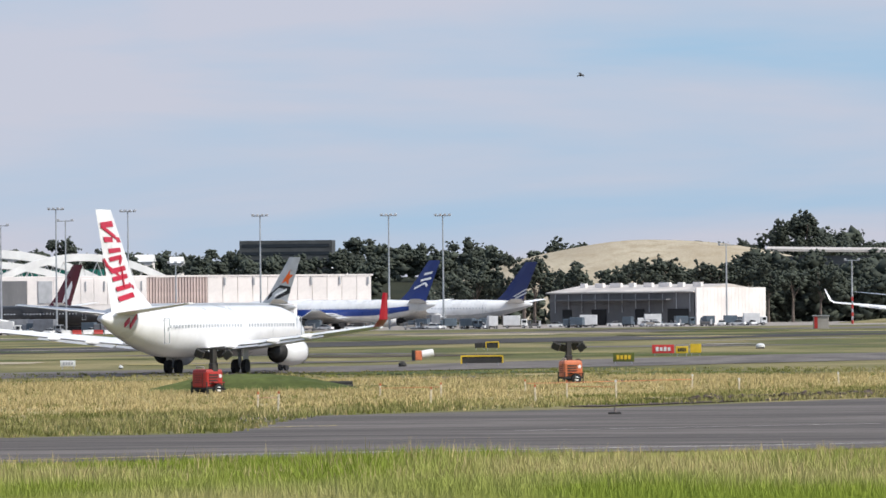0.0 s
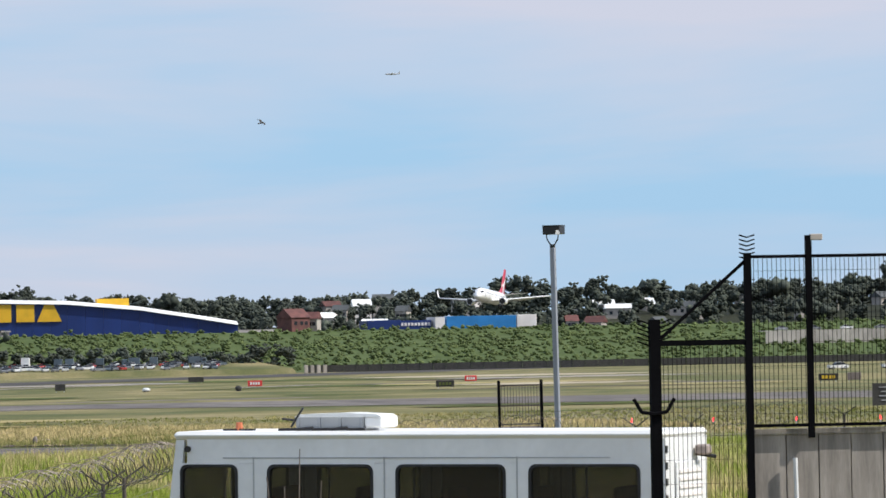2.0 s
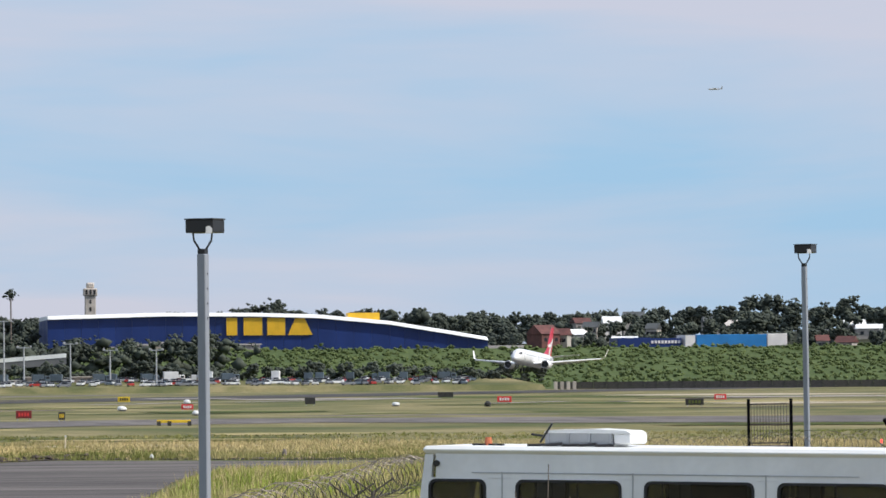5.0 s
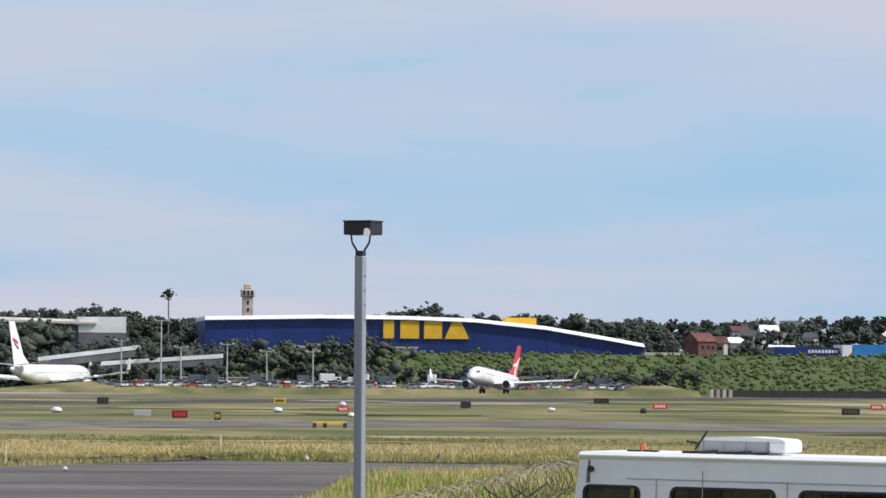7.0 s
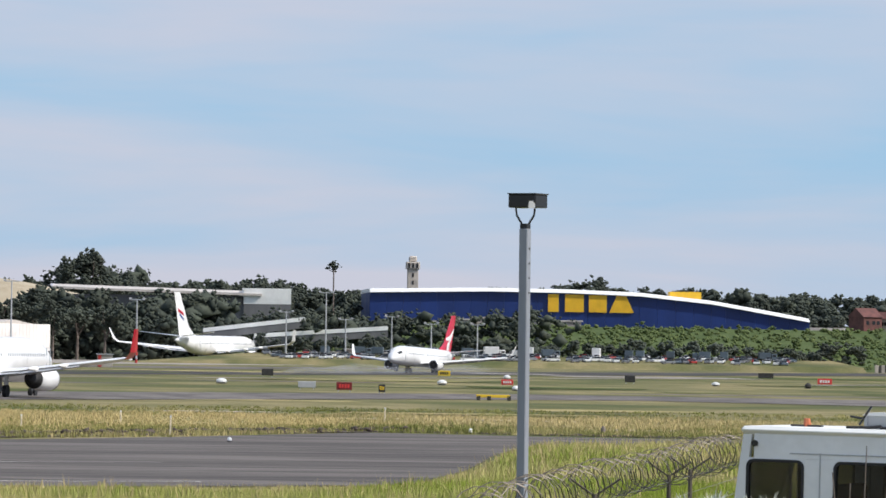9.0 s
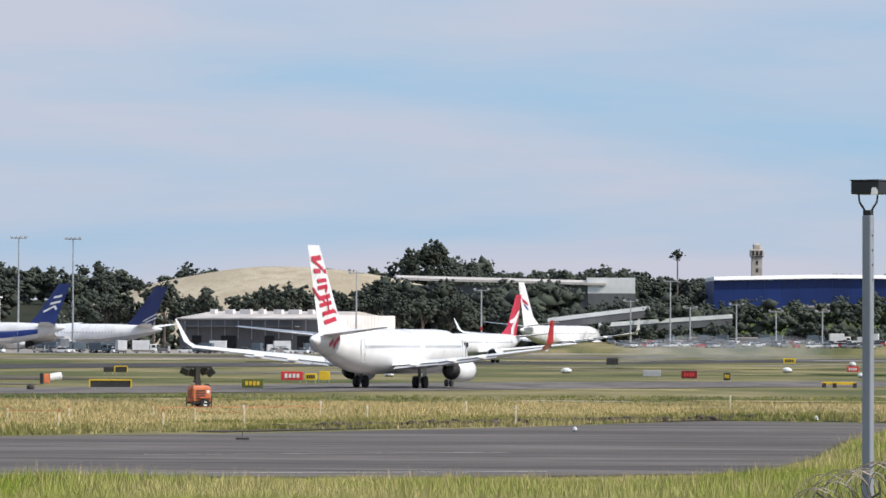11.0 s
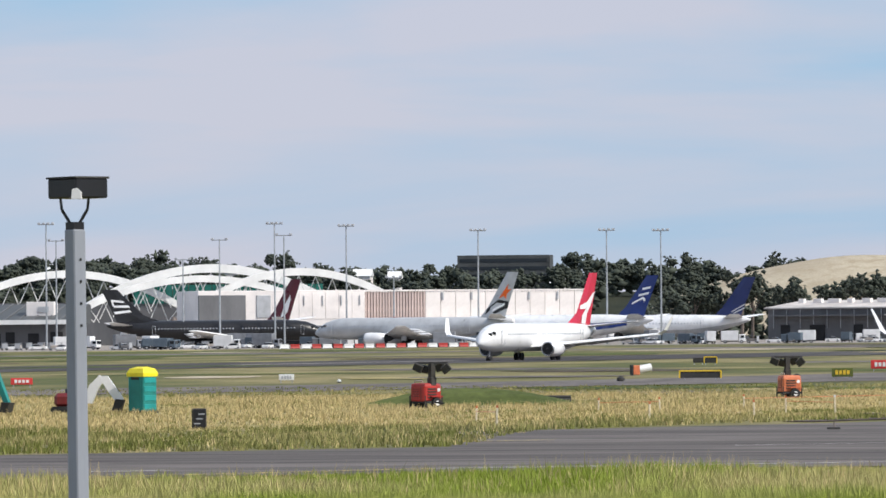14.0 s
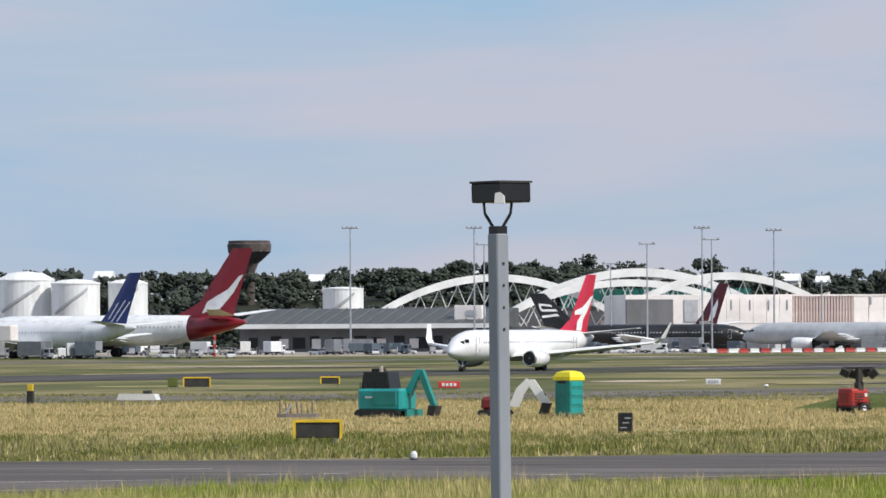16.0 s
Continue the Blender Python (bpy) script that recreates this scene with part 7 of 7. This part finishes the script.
def shrub(x, y, top, w, n, seed):
    rng = np.random.default_rng(seed)
    root = thing("shrub", "spiky silver-leaved shrub beside the boundary fence", "shrub", pose(x, y, 0))
    st = part("stem", rod(bmesh.new(), (0, 0, 0), (0, 0, top - 0.5), 0.06, 0.03, 6), M_BARK, root)
    for i in range(7):
        a = i * 0.95
        part("twig", rod(bmesh.new(), (0, 0, top - 1.0), (math.cos(a) * w * 0.6, math.sin(a) * w * 0.4, top - 0.25 + 0.1 * (i % 3)), 0.02, 0.01, 5), M_BARK, st)
    heads = rng.uniform(-1, 1, (16, 3)) * (w, w * 0.5, 0.16) + (0, 0, top - 0.32)
    vs, fs = [], []
    for i in range(n):
        c = heads[rng.integers(0, 16)]
        d = rng.normal(0, 1, 3) + (0, 0, 0.9)
        d /= np.linalg.norm(d)
        sd = np.cross(d, rng.normal(0, 1, 3))
        sd /= np.linalg.norm(sd)
        ln, wd = rng.uniform(0.12, 0.26), 0.012
        k = len(vs)
        vs += [c - sd * wd * 0.5, c + sd * wd * 0.5, c + d * ln * 0.5 + sd * wd, c + d * ln, c + d * ln * 0.5 - sd * wd]
        fs.append((k, k + 1, k + 2, k + 3, k + 4))
    ob = new("leaves", array_mesh("leaves", np.array(vs), np.array(fs), M_SILVERLEAF))
    ob.parent = root
    tagged(ob, kind="stuff")


shrub(5.85, 50, 3.28, 0.55, 900, 1)
shrub(6.75, 50.5, 3.22, 0.5, 800, 2)
shrub(4.7, 51, 3.22, 0.45, 700, 3)
shrub(7.7, 51, 3.12, 0.5, 700, 4)
tgs = thing("dead_stem", "bare dry stems rising before the bus", "plant", pose(6.95, 50, 0))
for k, (dx, dz, bx_) in enumerate(((0.10, 3.75, 0.0), (-0.22, 3.5, 0.05), (0.3, 3.45, 0.1), (-0.05, 3.4, -0.1))):
    part("stem", rod(bmesh.new(), (bx_, 0, 0.5), (dx, 0, dz), 0.012, 0.005, 5), M_BARK, tgs)


# ---- grass ----
def blade_material(name, green, straw, share):
    """Blades that turn from green to straw in broad drifts; share is the part of straw."""
    m = bpy.data.materials.new(name)
    m.use_nodes = True
    n, l = m.node_tree.nodes, m.node_tree.links
    p = n["Principled BSDF"]
    p.inputs["Roughness"].default_value = 0.8
    p.inputs["Specular IOR Level"].default_value = 0.15
    geo, tc = n.new("ShaderNodeNewGeometry"), n.new("ShaderNodeTexCoord")
    mp, big = n.new("ShaderNodeMapping"), n.new("ShaderNodeTexNoise")
    mp.inputs["Scale"].default_value = (0.09, 0.045, 0.0)
    big.inputs["Scale"].default_value, big.inputs["Detail"].default_value = 1.0, 4.0
    l.new(tc.outputs["Object"], mp.inputs["Vector"])
    l.new(mp.outputs["Vector"], big.inputs["Vector"])
    pick, mx, hs, rg = n.new("ShaderNodeMapRange"), n.new("ShaderNodeMix"), n.new("ShaderNodeHueSaturation"), n.new("ShaderNodeMapRange")
    pick.inputs["From Min"].default_value, pick.inputs["From Max"].default_value = 0.62 - 0.5 * share, 0.80 - 0.5 * share
    l.new(big.outputs["Fac"], pick.inputs["Value"])
    mx.data_type = "RGBA"
    l.new(pick.outputs["Result"], mx.inputs["Factor"])
    mx.inputs["A"].default_value, mx.inputs["B"].default_value = (*green, 1), (*straw, 1)
    rg.inputs["To Min"].default_value, rg.inputs["To Max"].default_value = 0.76, 1.22
    l.new(geo.outputs["Random Per Island"], rg.inputs["Value"])
    l.new(rg.outputs["Result"], hs.inputs["Value"])
    l.new(mx.outputs["Result"], hs.inputs["Color"])
    l.new(hs.outputs["Color"], p.inputs["Base Color"])
    return m


M_BLADE_GREEN = blade_material("green_blades", (0.26, 0.325, 0.048), (0.46, 0.42, 0.17), 0.40)
M_BLADE_DRY = blade_material("straw_blades", (0.25, 0.23, 0.085), (0.53, 0.425, 0.21), 0.72)
M_BLADE_VERGE = blade_material("verge_blades", (0.175, 0.19, 0.05), (0.35, 0.31, 0.13), 0.40)


def blades(name, n, area, h, mat, label, rng, per=4, wide=0.02, keep=None):
    """Tufts of upright blades scattered over a stretch of ground."""
    x = rng.uniform(area[0], area[1], n)
    y = rng.uniform(area[2], area[3], n)
    if keep is not None:
        ok = keep(x, y)
        x, y = x[ok], y[ok]
    patchy = np.array([noise.noise((a * 0.12, b * 0.05, 2.0)) for a, b in zip(x, y)])
    hh = h * (1.0 + 0.55 * patchy) * rng.uniform(0.6, 1.25, len(x))
    x, y, hh = np.repeat(x, per), np.repeat(y, per), np.repeat(hh, per)
    m = len(x)
    bx, by = x + rng.normal(0, 0.12, m), y + rng.normal(0, 0.12, m)
    hh = hh * rng.uniform(0.6, 1.15, m)
    lx, ly = rng.normal(0, 0.22, m) * hh, rng.normal(0, 0.22, m) * hh
    wd = wide * rng.uniform(0.6, 1.4, m)
    v = np.empty((m, 3, 3))
    turn = rng.uniform(-0.95, 0.95, m)
    wx, wy = wd * np.cos(turn) * 1.25, wd * np.sin(turn) * 1.25
    v[:, 0] = np.stack([bx - wx, by - wy, np.zeros(m)], 1)
    v[:, 1] = np.stack([bx + wx, by + wy, np.zeros(m)], 1)
    v[:, 2] = np.stack([bx + lx, by + ly, hh], 1)
    f = np.arange(m * 3).reshape(-1, 3)
    return tagged(new(name, array_mesh(name, v.reshape(-1, 3), f, mat)), label, "grass", kind="stuff")


gr = np.random.default_rng(9)


def near_keep(x, y):
    edge = np.interp(x, [-60, -42, -31, -20, -12, 2, 8, 10.5, 13.6, 17, 21, 30, 46], [134, 144, 156, 163, 166, 168, 171, 177, 199, 232, 260, 266, 258])
    return (y < edge) & (np.abs(x / y) < 0.295)


blades("near_grass", 60000, (-62, 20, 120, 182), 0.40, M_BLADE_GREEN, "tall bright green grass beside the road", gr, 7, 0.013, near_keep)
blades("near_seed_grass", 17000, (-62, 46, 128, 268), 0.60, M_BLADE_DRY, "pale seeding grass stems beside the road", gr, 4, 0.012, lambda x, y: near_keep(x, y) & (y > np.where(x < 4, 140, 0)))
blades("corner_grass", 40000, (2, 70, 90, 268), 0.45, M_BLADE_GREEN, "green grass inside the boundary fence", gr, 4, 0.02, near_keep)


def fringe_keep(x, y):
    edge = np.interp(x, [-60, -42, -31, -20, -12, 2, 8, 10.5, 13.6, 17, 21, 30, 46], [140, 150, 162, 169, 172, 174, 178, 183, 204, 236, 264, 269, 260])
    return (y < edge) & (y > edge - 16) & (np.abs(x / y) < 0.295)


blades("road_fringe", 20000, (-62, 46, 128, 270), 0.13, M_BLADE_DRY, "short pale grass along the road edge", gr, 5, 0.02, fringe_keep)


def mid_keep(x, y):
    low_edge = np.interp(x, [-90, -43, -23, -22.9, -15, 3, 14, 24, 46], [181, 196, 208, 240, 254, 275, 300, 296, 288])
    return (y > low_edge) & (np.abs(x / y) < 0.295)


blades("verge_grass", 62000, (-112, 70, 182, 380), 0.27, M_BLADE_DRY, "tall straw-coloured grass across the verge", gr, 5, 0.02, lambda x, y: mid_keep(x, y) & (y < np.interp(x, [-100, -40, 20, 70], [350, 372, 376, 360])) & ((y > np.interp(x, [-100, -43, -23, -10, 3, 14, 40], [228, 240, 258, 290, 306, 318, 316]) + 6 * np.sin(x * 0.31) + 4 * np.sin(x * 0.83)) | (np.sin(x * 12.7 + y * 3.1) > 0.75)))
blades("verge_edge_grass", 42000, (-105, 46, 182, 330), 0.28, M_BLADE_VERGE, "green grass along the road edge of the verge", gr, 6, 0.022, lambda x, y: mid_keep(x, y) & (y < np.interp(x, [-100, -43, -23, -10, 3, 14, 40], [232, 246, 262, 294, 310, 322, 320])))
blades("verge_green", 30000, (-122, 100, 182, 420), 0.18, M_BLADE_VERGE, "greener grass tufts in the verge", gr, 4, 0.03, mid_keep)

sr = np.random.default_rng(17)
_k = sr.uniform(0, 1, 420)
_c = np.stack([-8 + 26 * _k + sr.normal(0, 0.8, 420), 271 + 39 * _k + sr.normal(0, 1.4, 420), sr.uniform(0.0, 0.16, 420)], 1)
_v, _f = clumps(_c, sr.uniform(0.12, 0.40, 420), sr, 0.34)
tagged(new("soil_clods", array_mesh("soil_clods", _v, _f, M_SOIL)), "clods of dark soil along the road edge", "soil", kind="stuff")

# ---- birds and a distant aircraft ----
def bird(span, label):
    root = thing("bird", label, "bird")
    part("body", loft(bmesh.new(), [ring(0, y * span, 0, r * span, r * span, 8) for y, r in ((0.22, 0.01), (0.16, 0.05), (0.02, 0.075), (-0.14, 0.045), (-0.3, 0.05), (-0.34, 0.005))]), M_SIGNBLK, root)
    for s in (-1, 1):
        part("wing", loft(bmesh.new(), [[(s * x * span, a * span, z * span), (s * x * span, b * span, z * span), (s * x * span, b * span, (z + 0.015) * span)] for x, a, b, z in ((0.04, 0.12, -0.1, 0.02), (0.28, 0.14, -0.06, 0.12), (0.52, 0.0, -0.08, 0.05))]), M_SIGNBLK, root)
    return root


crow = bird(0.62, "dark bird gliding over the field")
gull = bird(0.60, "small dark bird high over the field")
# a far airliner, built only 12 m long and set nearer to suit
plane = thing("light_aircraft", "pale far airliner, built small, high over the suburbs", "airplane")
part("fuselage", loft(bmesh.new(), [ring(0, y, 0, r, r, 10) for y, r in ((6.0, 0.1), (5.2, 0.6), (2, 0.8), (-3, 0.6), (-6, 0.15))]), M_SILVER, plane)
for s in (-1, 1):
    part("wing", loft(bmesh.new(), [[(s * x, a, 0.4), (s * x, b, 0.4), (s * x, b, 0.55)] for x, a, b in ((0.4, 1.4, -0.8), (6.5, 0.4, -0.7))]), M_WING, plane)
    part("tailplane", loft(bmesh.new(), [[(s * x, a, 0.3), (s * x, b, 0.3), (s * x, b, 0.4)] for x, a, b in ((0.2, -4.6, -5.9), (2.4, -5.2, -6.0))]), M_WING, plane)
part("fin", slab(bmesh.new(), [(-4.4, 0.3), (-6.1, 0.3), (-6.3, 2.2), (-5.6, 2.2)], -0.1, 0.1, axis=0), M_SILVER, plane)

# tyre smoke drifting off the runway
M_SMOKE = bpy.data.materials.new("tyre_smoke")
M_SMOKE.use_nodes = True
_n, _l = M_SMOKE.node_tree.nodes, M_SMOKE.node_tree.links
_p = _n["Principled BSDF"]
_p.inputs["Base Color"].default_value = (0.75, 0.77, 0.82, 1)
_p.inputs["Roughness"].default_value = 1.0
_t = _n.new("ShaderNodeTexNoise")
_t.inputs["Scale"].default_value = 0.25
_g = _n.new("ShaderNodeMapRange")
_g.inputs["From Min"].default_value, _g.inputs["From Max"].default_value = 0.4, 0.75
_g.inputs["To Min"].default_value, _g.inputs["To Max"].default_value = 0.03, 0.42
_l.new(_t.outputs["Fac"], _g.inputs["Value"])
_l.new(_g.outputs["Result"], _p.inputs["Alpha"])
puffs = []
for k in range(7):
    q = bmesh.new()
    bmesh.ops.create_icosphere(q, subdivisions=3, radius=1.0)
    for vtx in q.verts:
        vtx.co *= 1.0 + 0.35 * noise.noise(vtx.co * 1.3 + Vector((k * 3.0, 0, 0)))
        vtx.co.x *= 6.0 + k % 3
        vtx.co.y *= 3.0
        vtx.co.z *= 2.2
    ob = solid("smoke_puff", q, M_SMOKE, "thin drifting puff of grey tyre smoke", "smoke", pose(50 + k * 6, 1100, -6), group="tyre smoke", smooth=True)
    ob.visible_shadow = False
    puffs.append(ob)

# ---- what moves ----
def motions():
    walk(virgin, [(0.0, pose(-48.3, 415, 0, 0, 0, -17)), (4.0, pose(-31, 442, 0, 0, 0, -18)), (8.0, pose(-15.5, 467, 0, 0, 0, -19.5)), (10.5, pose(-7.8, 480, 0, 0, 0, -20)), (11.0, pose(-6.1, 482.5, 0, 0, 0, -20)),
                  (12.5, pose(-1.45, 489, 0, 0, 0, -20)), (16.0, pose(9, 505, 0, 0, 0, -21))])
    walk(qantas, [(0.0, pose(338, 1674, 24.5, 3, 0, 157)), (1.5, pose(290.6, 1578, 20.0, 3, 0, 157)), (2.5, pose(260.7, 1514, 15.7, 3, 0, 157)), (3.5, pose(230.3, 1449, 10.7, 3, 0, 157)), (4.2, pose(211, 1404, 8.0, 3, 0, 157)), (6.5, pose(140, 1256, 1.8, 4, 0, 157)), (7.0, pose(124.5, 1224, 1.6, 4, 0, 157)), (7.5, pose(108.7, 1192, 1.2, 4, 0, 157)), (8.2, pose(87, 1147, 0.6, 3, 0, 157)), (9.0, pose(63, 1098, 0, 1.5, 0, 157)), (10.5, pose(19, 1005, 0, 0, 0, 157)), (11.0, pose(4.0, 973, 0, 0, 0, 158)), (12.5, pose(-37.6, 860, 0, 0, 0, 159)), (14.5, pose(-83.6, 731, 0, 0, 0, 160)), (16.0, pose(-121.5, 678, 0, 0, 0, 161))])
    walk(crow, [(0, pose(-11.43, 250, 15.57, 10, 20, -60)), (0.1, pose(-9.12, 250, 15.58, -12, -25, -60)), (0.2, pose(-7.20, 250, 15.99, 18, 35, -60)), (0.3, pose(-4.83, 250, 16.09, 2, 5, -60)), (0.5, pose(0.16, 250, 16.50, 15, 30, -60)), (0.6, pose(2.34, 250, 16.95, 10, 20, -60)), (0.9, pose(9.80, 250, 17.71, -12, -25, -60)), (1.2, pose(16.58, 250, 17.32, 18, 35, -60)), (1.5, pose(24.25, 250, 15.88, 2, 5, -60)), (1.8, pose(30.08, 250, 15.40, 15, 30, -60)), (2.1, pose(35.77, 250, 15.78, 10, 20, -60)), (2.5, pose(43.43, 250, 15.72, -12, -25, -60)), (2.7, pose(45.92, 250, 16.00, 18, 35, -47)), (3.0, pose(48.27, 250, 17.01, 2, 5, 38)), (3.3, pose(46.37, 250, 18.21, 15, 30, 60)), (3.5, pose(44.05, 250, 19.13, 10, 20, 60)), (3.6, pose(42.43, 250, 19.65, -12, -25, 60)), (3.9, pose(37.69, 250, 21.33, 18, 35, -1)), (5.0, pose(12, 252, 26, 5, 10, 20)), (16.0, pose(-20, 300, 60, 0, 0, 20))])
    walk(gull, [(0.0, pose(78.9, 300, 39.4, 0, 20, -60)), (9.0, pose(10.9, 300, 25.4, 0, 15, -60)), (10.3, pose(18.93, 300, 21.36, 0, 25, -60)), (10.5, pose(24.35, 300, 21.14, 10, -20, -70)), (11.5, pose(33.4, 300, 23.1, 0, 20, -60)), (16.0, pose(84.3, 300, 41.1, 0, 0, -60))])
    walk(plane, [(0.0, pose(666.3, 4400, 237.3, 0, 0, 80)), (1.5, pose(695.7, 4400, 238.3, 0, 0, 80)), (3.9, pose(742.6, 4400, 239.9, 0, 0, 80)), (16.0, pose(979.3, 4400, 248.2, 0, 0, 80))])
    for k, ob in enumerate(puffs):
        x, y = 36 + k * 6.0, 1040 + k * 13
        walk(ob, [(0.0, pose(x + 3, y, -5.0)), (8.4 - 0.05 * k, pose(x + 3, y, -4.5)), (9.4, pose(x + 1.5, y, 1.2 + 0.3 * (k % 3))), (11.0, pose(x, y, 2.2 + 0.4 * (k % 3))), (13.0, pose(x - 3, y, 4.0 + k * 0.2)), (16.0, pose(x - 6, y + 4, -6.0))])


motions()
